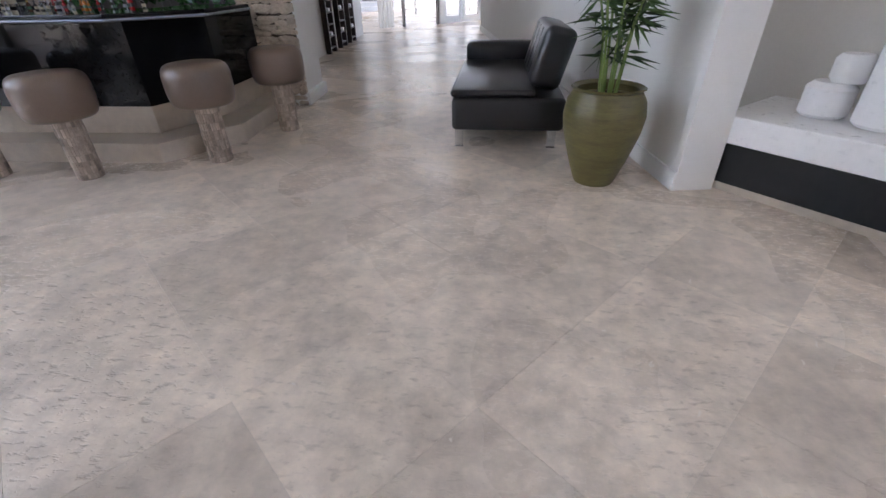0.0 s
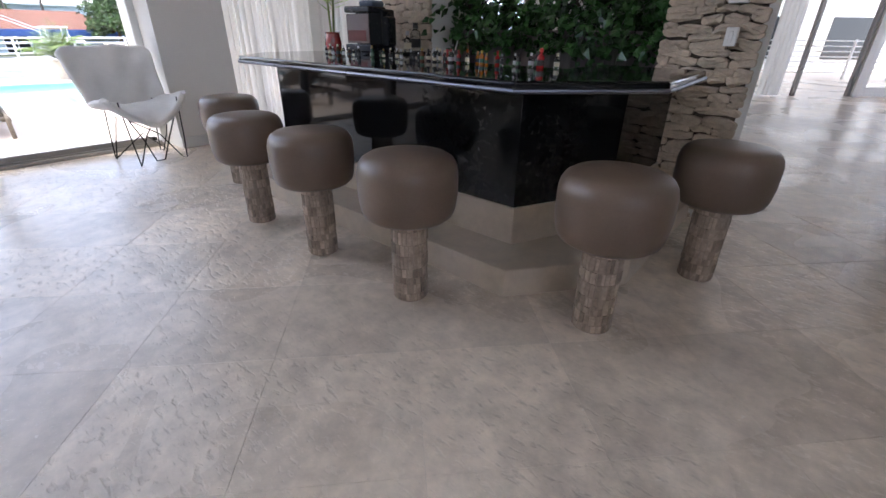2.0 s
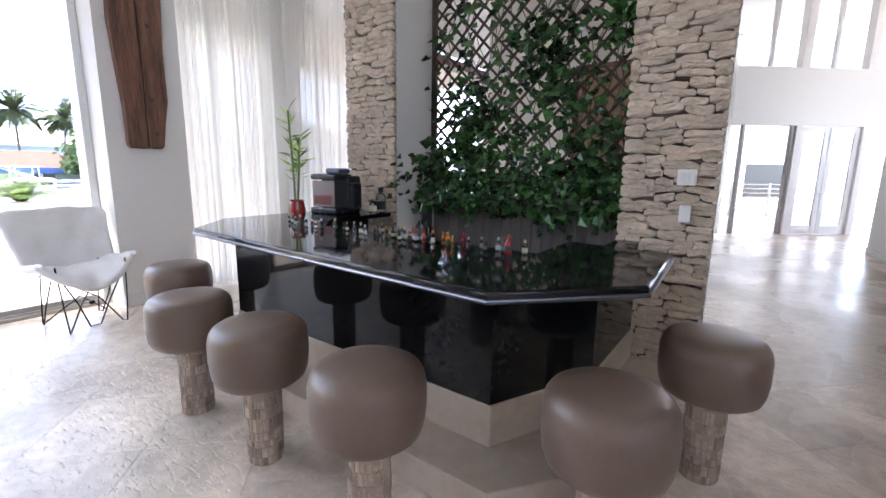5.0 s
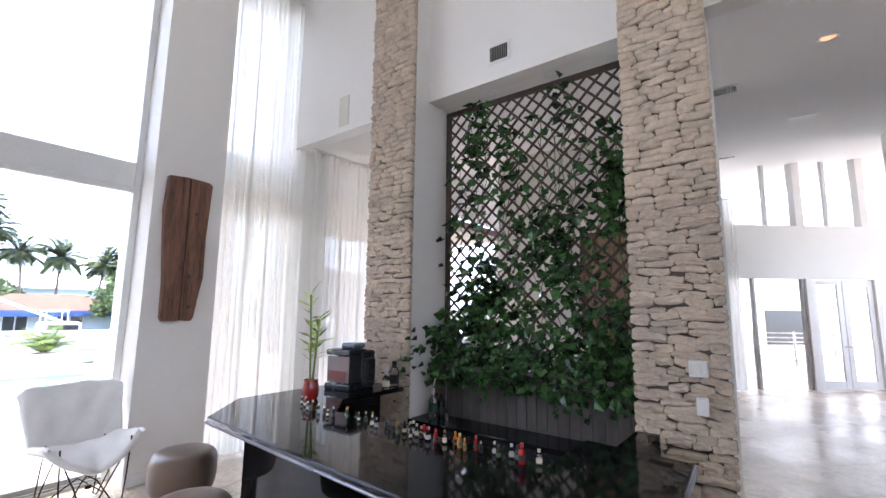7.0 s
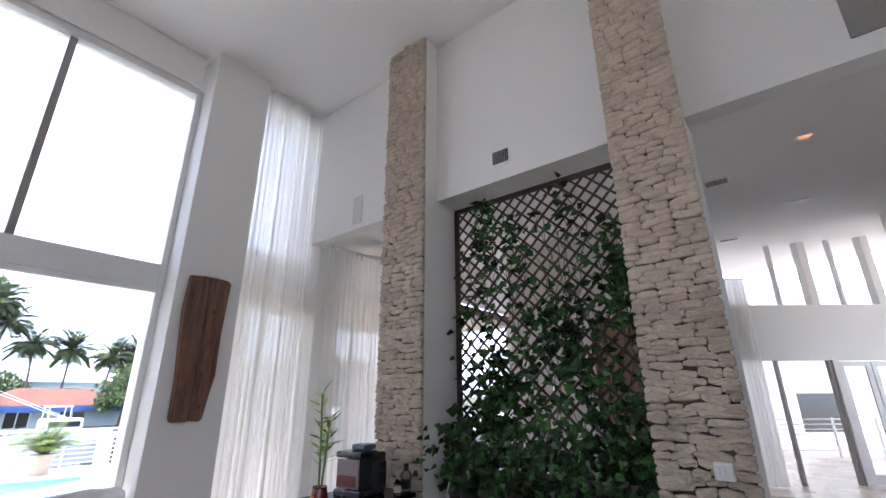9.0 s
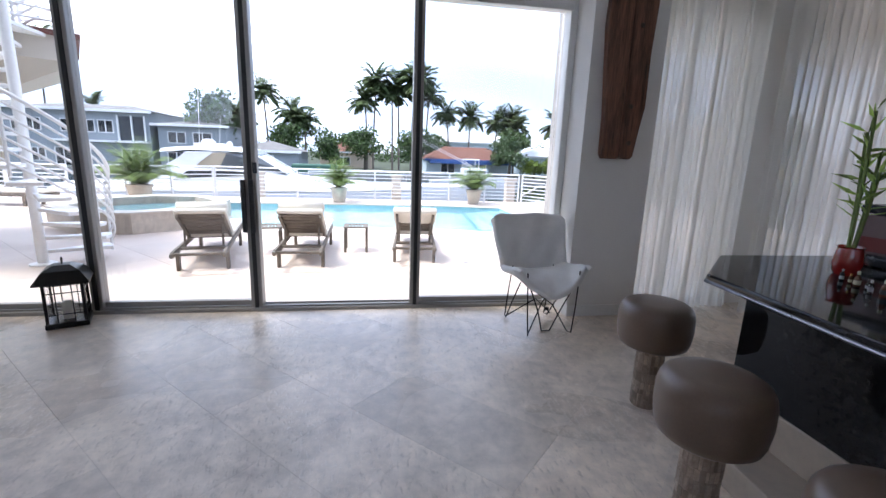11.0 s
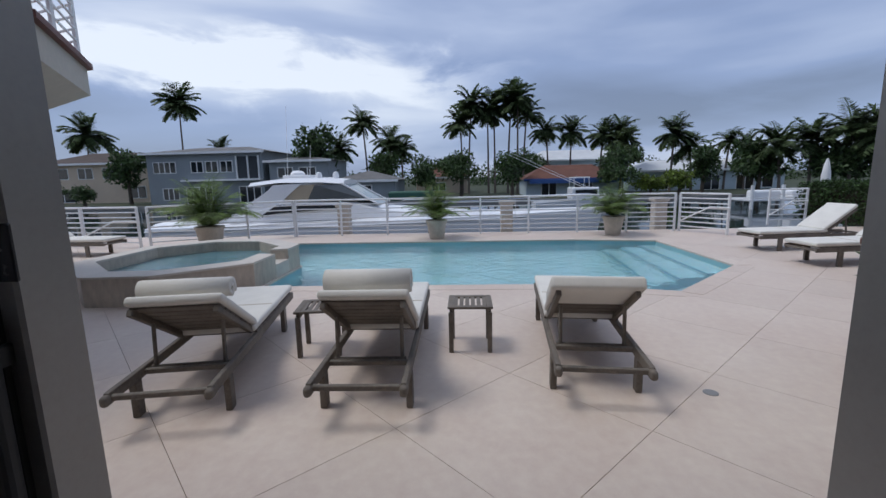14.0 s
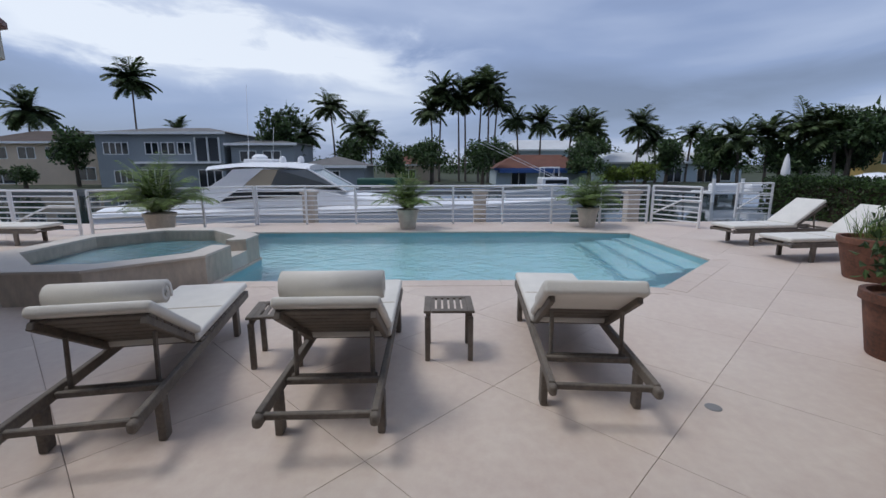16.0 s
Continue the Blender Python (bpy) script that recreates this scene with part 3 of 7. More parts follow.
# loudspeaker grille on the wall over the side passage
def wall_plate(name, label, category, x0, x1, y, z0, z1, material, slats=0, dy=-0.012):
    th = thing(name, label, category)
    part("frame", rbox(x0, x1, y + dy, y - 0.0005, z0, z1, 0.004, 1), material, th)
    if slats:
        part("backing", boxbm(x0 + 0.03, x1 - 0.03, y + dy - 0.001, y + dy + 0.004, z0 + 0.03, z1 - 0.03), M_BLACKP, th)
        for i in range(slats):
            xx = x0 + 0.04 + (x1 - x0 - 0.08) * (i + 0.5) / slats
            part("slat", boxbm(xx - 0.003, xx + 0.003, y + dy - 0.008, y + dy - 0.001, z0 + 0.03, z1 - 0.03), M_ALU, th)
    return th


wall_plate("wall_speaker", "flush white rectangular loudspeaker grille on the wall", "speaker", -6.41, -6.22, WY, 4.12, 4.53, M_WALLW)
wall_plate("wall_vent", "white framed air vent with dark slats above the niche", "vent", -4.14, -3.885, WY, 4.205, 4.415, M_WHITEP, 9)
wall_plate("wall_vent", "large flat grey air grille high on the wall", "vent", -1.19, -0.93, WY, 4.2, 4.57, M_ALU)

# stone pillars
def stone_pillar(name, x0, x1, yf, yb, z1, label, seed):
    th = tagged(thing(name, label, "pillar"), kind="structure")
    core = boxbm(x0 + 0.02, x1 - 0.02, yf + 0.05, yb, 0.0, z1)
    part("core", core, M_WALL, th, "white painted sides of the pillar")
    part("mortar_bed", boxbm(x0 + 0.02, x1 - 0.02, yf + 0.02, yf + 0.048, 0.0, z1), M_MORTAR, th)
    rnd = random.Random(seed)
    variants = []
    for k in range(34):
        bm = bmesh.new()
        n = 16
        tilt, sway, ph = rnd.uniform(-0.22, 0.22), rnd.uniform(0.04, 0.13), rnd.uniform(0, 6.28)
        ring = []
        for i in range(n):
            a = 2 * math.pi * (i + 0.5) / n
            ca, sa = math.cos(a), math.sin(a)
            rx = 0.5 * abs(ca) ** 0.5 * (1 if ca > 0 else -1)
            rz = 0.5 * abs(sa) ** 0.55 * (1 if sa > 0 else -1)
            ring.append((rx * rnd.uniform(0.93, 1.03), rz * rnd.uniform(0.82, 1.08) + tilt * rx + sway * math.sin(7 * rx + ph)))
        back = [bm.verts.new((x, 0.0, z)) for x, z in ring]
        mid = [bm.verts.new((x * 0.985, -rnd.uniform(0.55, 0.75), z * 0.97)) for x, z in ring]
        front = [bm.verts.new((x * 0.95, -rnd.uniform(0.78, 1.0), z * 0.87)) for x, z in ring]
        core = [bm.verts.new((x * 0.5, -rnd.uniform(0.85, 1.15), z * 0.42)) for x, z in ring]
        c = bm.verts.new((rnd.uniform(-0.1, 0.1), -rnd.uniform(0.9, 1.1), rnd.uniform(-0.1, 0.1)))
        for A, B in ((back, mid), (mid, front), (front, core)):
            for i in range(n):
                bm.faces.new((A[i], A[(i + 1) % n], B[(i + 1) % n], B[i]))
        for i in range(n):
            bm.faces.new((core[i], core[(i + 1) % n], c))
        variants.append(place(bm, "stone", M_STONE, True))
    z = 0.0
    vs, fs = [], []
    while z < z1 - 0.02:
        h = min(rnd.uniform(0.042, 0.062), z1 - z)
        x = x0 - rnd.uniform(0.0, 0.08)
        while x < x1 - 0.02:
            w = rnd.uniform(0.10, 0.24)
            xa, xb = max(x, x0 - 0.004), min(x + w, x1 + 0.004)
            if x1 - xb < 0.06:
                xb = x1 + 0.004
            if xb - xa > 0.035:
                hh = h * rnd.uniform(0.98, 1.2)
                me = rnd.choice(variants)
                m = Matrix.Translation(((xa + xb) / 2, yf + 0.03, z + h / 2 + rnd.uniform(-0.012, 0.012))) @ pose(0, 0, 0, 0, rnd.uniform(-5, 5), 0) @ Matrix.Diagonal(((xb - xa) * 1.03, rnd.uniform(0.034, 0.06), hh * 1.08, 1))
                if z < 2.5:
                    piece("stone", me, th, m)
                else:
                    k = len(vs)
                    vs += [m @ v.co for v in me.vertices]
                    fs += [tuple(k + i for i in p.vertices) for p in me.polygons]
            x = xb
        z += h
    tagged(piece("stone_field", raw_mesh("stone_field", vs, fs, M_STONE, True), th), kind="stuff")
    return th


PF = 4.97
pil_l = stone_pillar("stone_pillar", -5.50, -4.88, PF, 5.66, TOP, "tall pillar faced with stacked tan ledge stone", 3)
pil_r = stone_pillar("stone_pillar", -2.82, -2.25, PF, 5.66, TOP, "tall pillar faced with stacked tan ledge stone, switches on it", 8)
part("baseboard", rbox(-2.86, -2.22, PF + 0.0, 5.66, 0.0, 0.13, 0.006, 1), M_TRIM, pil_r)


def switch(name, label, x, z, w, h, rockers):
    th = thing(name, label, "switch")
    y = PF - 0.055
    part("plate", rbox(x - w / 2, x + w / 2, y - 0.012, y + 0.05, z - h / 2, z + h / 2, 0.006, 2), M_WHITEP, th)
    for i in range(rockers):
        cx = x - w / 2 + w * (i + 0.5) / rockers
        part("rocker", rbox(cx - 0.012, cx + 0.012, y - 0.02, y - 0.011, z - h * 0.3, z + h * 0.3, 0.003, 1), M_WHITEP, th)


switch("keypad", "white wall keypad on the stone pillar", -2.42, 1.417, 0.105, 0.10, 3)
switch("light_switch", "white light switch plate on the stone pillar", -2.41, 1.187, 0.065, 0.105, 1)

# low walls of the room behind the niche
bm = bmesh.new()
box(bm, -5.9, -3.35, 8.6, 8.75, 0.0, 4.8)
structure("wall_hall", bm, M_WALLW, "plain beige wall of the hall behind the trellis", "wall")
bm = bmesh.new()
box(bm, -3.35, -3.15, 7.7, 12.6, 0.0, 5.2)
structure("wall_hall_end", bm, M_WALL, "white hall wall carrying dark wine racks", "wall")

# slanted wall behind the sofa, and the fireplace wall
def slab_wall(name, p, q, z1, thick, material, label):
    d = Vector((q[0] - p[0], q[1] - p[1], 0))
    n = Vector((d.y, -d.x, 0)).normalized() * thick
    bm = bmesh.new()
    prism(bm, [p, q, (q[0] + n.x, q[1] + n.y), (p[0] + n.x, p[1] + n.y)], 0.0, z1)
    return structure(name, bm, material, label, "wall")


wall_sofa = slab_wall("wall_east_sofa", (0.83, 2.63), (-0.08, 13.0), 5.4, 0.25, M_WALL, "white wall behind the black sofa")
slab_wall("wall_east_fireplace", (3.4, 0.86), (1.35, 3.53), TOP, 0.3, M_WALLW, "beige wall behind the fireplace ledge")
d = Vector((-0.91, 10.37, 0)).normalized()
bm = bmesh.new()
nn = Vector((-d.y, d.x, 0)) * 0.016
prism(bm, [(0.83, 2.63), (-0.08, 13.0), (-0.08 + nn.x, 13.0 + nn.y), (0.83 + nn.x, 2.63 + nn.y)], 0.0, 0.12)
part("baseboard", bm, M_TRIM, wall_sofa)
slab_wall("wall_east_return", (1.07, 2.70), (0.83, 2.63), TOP, 0.05, M_WALL, "white wall end beside the fireplace")

# unseen walls added to close the room, the south one solid
bm = bmesh.new()
box(bm, -8.2, 9.2, -8.3, -8.0, 0, 0.25)
box(bm, -8.2, 9.2, -8.3, -8.0, 6.0, TOP)
box(bm, -8.2, 9.2, -8.3, -8.0, 0.25, 6.0)
structure("wall_south", bm, M_WALL, "unseen white wall added to close the room", "wall")
# high openings added out of view to bring sky light indoors
bm = bmesh.new()
box(bm, 9.0, 9.3, -8.0, 22.0, 0, 2.6)
box(bm, 9.0, 9.3, -8.0, 22.0, 6.0, TOP)
for y in (-8.0, -4.6, -1.1, 2.4, 5.9, 9.4, 12.9, 16.4, 21.7):
    box(bm, 9.0, 9.3, y, y + 0.3, 2.6, 6.0)
structure("wall_east", bm, M_WALL, "unseen white wall added to close the room", "wall")

# diagonal window wall of the far room
BA, BU = Vector((-2.22, 14.54, 0)), Vector((0.7914, 0.6113, 0))
BN = Vector((-0.6113, 0.7914, 0))
BM = Matrix(((BU.x, BN.x, 0, BA.x), (BU.y, BN.y, 0, BA.y), (0, 0, 1, 0), (0, 0, 0, 1)))
bm = bmesh.new()
box(bm, -6.0, 9.0, 0.0, 0.2, 2.6, 3.9, BM)
dw = structure("wall_north_diagonal", bm, M_WALL, "white diagonal wall with tall windows and french doors", "wall")
# bays beyond 5.5 are out of view, added to let in more light
for a, b in ((-6.0, -3.0), (1.22, 1.36), (2.90, 3.05), (5.3, 5.5), (8.0, 9.0)):
    part("pier", boxbm(a, b, 0.003, 0.197, 0.0, 2.6), M_WALL, dw, at=BM)
for a, b in ((-6.0, -3.0), (1.12, 1.32), (2.75, 2.95), (5.0, 5.2), (8.0, 9.0)):
    part("pier", boxbm(a, b, 0.003, 0.197, 3.9, 6.4), M_WALL, dw, at=BM)
bw = tagged(thing("window_3", "sliding glass doors and clerestory windows in the diagonal wall", "window", BM), kind="structure")
for a in (-1.5, -0.04, 1.18, 4.2, 6.8):
    part("post", rbox(a - 0.035, a + 0.035, 0.05, 0.15, 0.0, 2.6, 0.005, 1), M_ALU, bw)
for a in (-1.4, 0.42, 1.97, 3.9, 6.6):
    part("mullion", rbox(a - 0.04, a + 0.04, 0.05, 0.15, 3.9, 6.3, 0.005, 1), M_ALUW, bw)
fd = tagged(thing("door_1", "white french doors with glass panes and lever handles", "door", BM), kind="structure")
for a, b, hs in ((1.38, 2.12, 1), (2.14, 2.88, -1)):
    lf = part("leaf_stile", rbox(a, a + 0.12, 0.06, 0.11, 0.01, 2.58, 0.004, 1), M_TRIM, fd)
    part("leaf_stile", rbox(b - 0.12, b, 0.06, 0.11, 0.01, 2.58, 0.004, 1), M_TRIM, fd)
    part("leaf_rail", rbox(a + 0.12, b - 0.12, 0.06, 0.11, 0.01, 0.2, 0.004, 1), M_TRIM, fd)
    part("leaf_rail", rbox(a + 0.12, b - 0.12, 0.06, 0.11, 2.46, 2.58, 0.004, 1), M_TRIM, fd)
    o = part("pane", boxbm(a + 0.12, b - 0.12, 0.083, 0.089, 0.2, 2.46), M_GLASS, fd)
    o.visible_shadow = False
    hx = b - 0.06 if hs == 1 else a + 0.06
    part("lever", rbox(hx - 0.06, hx + 0.06, 0.0, 0.02, 1.0, 1.02, 0.005, 1), M_CHROME, fd)

# ---- bar ----
bar_steps = thing("bar_platform", "two stepped travertine platform under the black bar", "platform")
LOWP = [(-5.60, 4.94), (-5.60, 3.72), (-5.25, 3.24), (-2.834, 3.149), (-2.40, 3.68), (-2.38, 4.94)]
UPP = [(-5.37, 4.94), (-5.37, 3.795), (-5.197, 3.51), (-2.967, 3.42), (-2.67, 4.03), (-2.65, 4.94)]
part("lower_step", prismbm(LOWP, 0.0, 0.155, 0.008), M_TRAVS, bar_steps)
part("upper_step", prismbm(UPP, 0.155, 0.365, 0.006), M_TRAVS, bar_steps)
bar = thing("bar_counter", "polished black granite bar counter with angled ends", "bar counter")
BASE = [(-5.36, 4.93), (-5.36, 3.80), (-5.19, 3.52), (-2.975, 3.43), (-2.68, 4.035), (-2.66, 4.90), (-2.80, 4.90), (-2.82, 4.08), (-3.05, 3.60), (-5.10, 3.68), (-5.20, 3.88), (-5.20, 4.93)]
part("bar_front", prismbm(BASE, 0.365, 0.985), M_GRANITE, bar)
BZ = 1.03
TOPP = [(-5.55, 4.94), (-5.58, 3.66), (-5.15, 3.21), (-2.80, 3.04), (-2.36, 3.48), (-2.38, 4.27), (-2.95, 4.33), (-2.955, 3.82), (-4.60, 3.88), (-4.90, 4.20), (-4.90, 4.94)]
part("bar_top", prismbm(TOPP, BZ - 0.04, BZ, 0.012), M_GRANITE, bar)
part("metal_edge", tubebm([(x, y, BZ - 0.037) for x, y in TOPP[1:6]], 0.010, 8), plain("brushed_edge_metal", (0.13, 0.13, 0.145), 0.3, 1.0), bar, "brushed metal edge under the counter top", True)
low = thing("back_counter", "lower black work counter behind the bar", "counter")
part("worktop", rbox(-4.86, -2.84, 4.95, 5.30, 0.70, 0.74, 0.006, 2), M_GRANITE, low)
part("cabinet", boxbm(-4.85, -2.85, 4.98, 5.29, 0.365, 0.70), M_BLACKP, low)

fau = thing("faucet", "slim chrome gooseneck tap at the bar sink", "faucet")
part("spout", tubebm([(-4.6, 5.22, 0.74), (-4.6, 5.22, 1.06), (-4.6, 5.19, 1.12), (-4.6, 5.12, 1.145), (-4.6, 5.04, 1.12), (-4.6, 5.01, 1.05)], 0.011, 8), M_CHROME, fau, smooth=True)
part("base", lathe([(0, 0), (0.025, 0), (0.025, 0.03), (0.012, 0.04), (0, 0.04)], 14), M_CHROME, fau, at=pose(-4.6, 5.22, 0.74))


def stool():
    th = thing("bar_stool", "round taupe leather bar stool on a stone mosaic post", "stool", group="stools round the bar")
    R = 0.222
    P = 0.425
    prof = [(0, P), (R - 0.06, P), (R - 0.034, P + 0.005), (R - 0.014, P + 0.022), (R - 0.003, P + 0.055), (R + 0.005, P + 0.12), (R + 0.004, P + 0.215), (R - 0.004, P + 0.25), (R - 0.018, P + 0.272), (R - 0.042, P + 0.287), (R - 0.1, P + 0.295), (0, P + 0.3)]
    part("seat", lathe(prof, 40), M_LEATHER, th, smooth=True)
    pst = part("post", lathe([(0, 0), (0.084, 0), (0.084, P), (0, P)], 20), M_LOG, th)
    rnd = random.Random(4)
    vs, fs = [], []
    z = 0.004
    while z < P - 0.005:
        h = rnd.uniform(0.03, 0.07)
        h = min(h, P - 0.002 - z)
        k = 0.0
        while k < 2 * math.pi - 0.05:
            w = rnd.uniform(0.18, 0.34)
            w = min(w, 2 * math.pi - k)
            r0, r1 = 0.083, 0.083 + rnd.uniform(0.002, 0.006)
            b0 = len(vs)
            for r, inset in ((r0, 0.0), (r1, 0.018)):
                for aa, zz in ((k + 0.02 + inset, z + 0.002), (k + w - 0.02 - inset, z + 0.002), (k + w - 0.02 - inset, z + h - 0.003), (k + 0.02 + inset, z + h - 0.003)):
                    vs.append((r * math.cos(aa), r * math.sin(aa), zz + rnd.uniform(-0.002, 0.002)))
            fs += [(b0 + 4, b0 + 5, b0 + 6, b0 + 7), (b0, b0 + 1, b0 + 5, b0 + 4), (b0 + 1, b0 + 2, b0 + 6, b0 + 5), (b0 + 2, b0 + 3, b0 + 7, b0 + 6), (b0 + 3, b0, b0 + 4, b0 + 7)]
            k += w
        z += h
    me = raw_mesh("mosaic_facing", vs, fs, M_CHIPS)
    o = piece("mosaic_facing", me, pst)
    tagged(o, kind="stuff")
    return th


M_CHIPS = mat("stone_chip_island", (0.40, 0.32, 0.25), 0.5, big=14, fine=60, vary=0.25, bump=0.3, tint=(0.25, 0.18, 0.14))
_n, _l = M_CHIPS.node_tree.nodes, M_CHIPS.node_tree.links
_g, _h, _r = _n.new("ShaderNodeNewGeometry"), _n.new("ShaderNodeHueSaturation"), _n.new("ShaderNodeMapRange")
_r.inputs["To Min"].default_value, _r.inputs["To Max"].default_value = 0.55, 1.35
_b = _n["Principled BSDF"]
_l.new(_g.outputs["Random Per Island"], _r.inputs["Value"])
_l.new(_r.outputs["Result"], _h.inputs["Value"])
_l.new(_b.inputs["Base Color"].links[0].from_socket, _h.inputs["Color"])
_l.new(_h.outputs["Color"], _b.inputs["Base Color"])

st = stool()
STOOLS = ((-2.145, 4.04, 10), (-2.41, 3.225, 100), (-3.22, 2.885, 200), (-3.96, 2.905, 45), (-4.685, 2.93, 140), (-5.60, 3.29, 300))
st.matrix_basis = pose(STOOLS[0][0], STOOLS[0][1], 0, 0, 0, STOOLS[0][2])
for x, y, a in STOOLS[1:]:
    copy_thing(st, pose(x, y, 0, 0, 0, a))

# small bottles along the inner edge of the counter
COL = {k: plain("cap_" + k, c, 0.3) for k, c in dict(red=(0.45, 0.02, 0.02), amber=(0.5, 0.16, 0.02), gold=(0.5, 0.33, 0.06), black=(0.015, 0.015, 0.015), cream=(0.65, 0.58, 0.42), white=(0.7, 0.7, 0.68), green=(0.03, 0.10, 0.04), steel=(0.5, 0.5, 0.52)).items()}
M_BOT = {"clear": glassy("bottle_clear", (0.85, 0.9, 0.9), 0.02), "brown": plain("bottle_brown", (0.10, 0.035, 0.012), 0.08), "green": plain("bottle_green", (0.02, 0.06, 0.025), 0.08), "red": plain("bottle_red", (0.30, 0.015, 0.015), 0.1), "amber": plain("bottle_amber", (0.42, 0.13, 0.015), 0.1), "dark": plain("bottle_dark", (0.02, 0.018, 0.016), 0.08)}


def bottle(x, y, z, h, glass, cap, rnd, label):
    th = thing("miniature_bottle", label, "bottle", pose(x, y, z, 0, 0, rnd.uniform(0, 360)) @ Matrix.Diagonal((0.78, 0.78, 0.86, 1)), "miniature bottles on the bar")
    r = h * rnd.uniform(0.17, 0.23)
    sh = rnd.uniform(0.5, 0.62)
    part("body", lathe([(0, 0), (r * 0.92, 0), (r, 0.004), (r, h * sh), (r * 0.8, h * (sh + 0.08)), (r * 0.42, h * (sh + 0.16)), (r * 0.4, h * 0.86), (0, h * 0.86)], 12), M_BOT[glass], th, smooth=True)
    part("cap", lathe([(0, h * 0.8), (r * 0.5, h * 0.8), (r * 0.5, h), (0, h)], 10), COL[cap], th)
    part("label", lathe([(r * 1.015, h * 0.14), (r * 1.015, h * 0.42)], 12), COL[rnd.choice(("cream", "black", "black", "steel", "green"))], th)


rnd = random.Random(11)
kinds = [("clear", "steel"), ("dark", "black"), ("brown", "gold"), ("clear", "white"), ("green", "gold"), ("clear", "cream"), ("brown", "cream"), ("dark", "steel")]
for i in range(27):
    u = i / 26
    x, y = -5.0 + u * 1.35, 3.765 - 0.03 * math.sin(9 * u) + rnd.uniform(-0.035, 0.03) + 0.10 * max(0, 0.25 - u) / 0.25
    g, c = kinds[rnd.randrange(len(kinds))]
    bottle(x, y, BZ, rnd.uniform(0.055, 0.09), g, c, rnd, "tiny spirit bottle with a " + c + " cap on the black bar")
for i, (g, c) in enumerate((("dark", "black"), ("clear", "cream"), ("clear", "cream"), ("red", "red"), ("clear", "red"), ("red", "red"), ("clear", "amber"), ("amber", "amber"), ("amber", "gold"), ("amber", "gold"), ("red", "red"), ("clear", "steel"), ("clear", "white"), ("dark", "black"), ("clear", "steel"), ("dark", "black"))):
    bottle(-3.85 + i * 0.051 + rnd.uniform(-0.008, 0.008), 3.75 + rnd.uniform(-0.03, 0.03), BZ, rnd.uniform(0.07, 0.10), g, c, rnd, "tiny " + g + " bottle with a " + c + " cap on the black bar")
bottle(-3.06, 3.73, BZ, 0.11, "red", "red", rnd, "tiny red bottle with a red cap on the black bar")
bottle(-2.985, 3.765, BZ, 0.085, "clear", "cream", rnd, "tiny clear bottle with a cream cap on the black bar")

# black countertop machine with a clear window and red glow of its contents
mc = thing("slush_machine", "black countertop drinks machine with a clear front window", "machine", pose(-5.25, 4.56, BZ, 0, 0, 8) @ Matrix.Diagonal((0.8, 0.8, 0.86, 1)))
part("body", rbox(-0.20, 0.20, -0.02, 0.22, 0.0, 0.40, 0.025, 3), M_BLACKP, mc)
part("base_tray", rbox(-0.19, 0.19, -0.22, 0.02, 0.0, 0.07, 0.015, 2), M_BLACKP, mc)
part("hood", rbox(-0.19, 0.17, -0.21, 0.10, 0.36, 0.42, 0.02, 3), M_BLACKP, mc)
part("lid", rbox(-0.10, 0.10, -0.06, 0.16, 0.42, 0.48, 0.025, 3), plain("grey_plastic", (0.10, 0.13, 0.18), 0.25), mc)
part("window", rbox(-0.17, 0.15, -0.20, -0.185, 0.08, 0.35, 0.006, 1), plain("misty_plastic", (0.20, 0.15, 0.15), 0.12), mc)
part("drink", rbox(-0.15, 0.11, -0.206, -0.199, 0.10, 0.20, 0.003, 1), plain("dull_red_plastic", (0.16, 0.03, 0.03), 0.4), mc)
for i in range(3):
    part("knob", lathe([(0, 0), (0.022, 0), (0.018, 0.03), (0, 0.03)], 12), M_CHROME, mc, at=pose(0.202, 0.03 + 0.06 * i, 0.30 - 0.03 * i, 0, 90, 0))
part("side_jug", rbox(0.20, 0.29, -0.05, 0.12, 0.05, 0.33, 0.02, 2), M_BLACKP, mc)
for x, y, h, g, c in ((-4.97, 4.87, 0.28, "clear", "black"), (-4.95, 4.74, 0.20, "clear", "steel"), (-4.75, 5.2, 0.30, "clear", "steel"), (-4.68, 5.24, 0.24, "dark", "black")):
    bottle(x, y, BZ if y < 4.94 else 0.74, h, g, c, rnd, "clear bottle with a " + c + " cap beside the machine")


def leaf_mesh(name, items, material, fold=0.25):
    """Leaves as folded four-point blades: (base, direction, side, length, width)."""
    vs, fs = [], []
    for p, d, s, ln, w in items:
        n = d.cross(s)
        b = len(vs)
        vs += [p, p + d * ln * 0.35 + s * w * 0.5 + n * w * fold, p + d * ln, p + d * ln * 0.35 - s * w * 0.5 + n * w * fold, p + d * ln * 0.4]
        fs += [(b, b + 1, b + 4), (b + 1, b + 2, b + 4), (b, b + 4, b + 3), (b + 4, b + 2, b + 3)]
    return raw_mesh(name, vs, fs, material)


def rvec(rnd):
    while True:
        v = Vector((rnd.uniform(-1, 1), rnd.uniform(-1, 1), rnd.uniform(-1, 1)))
        if 0.1 < v.length < 1:
            return v.normalized()


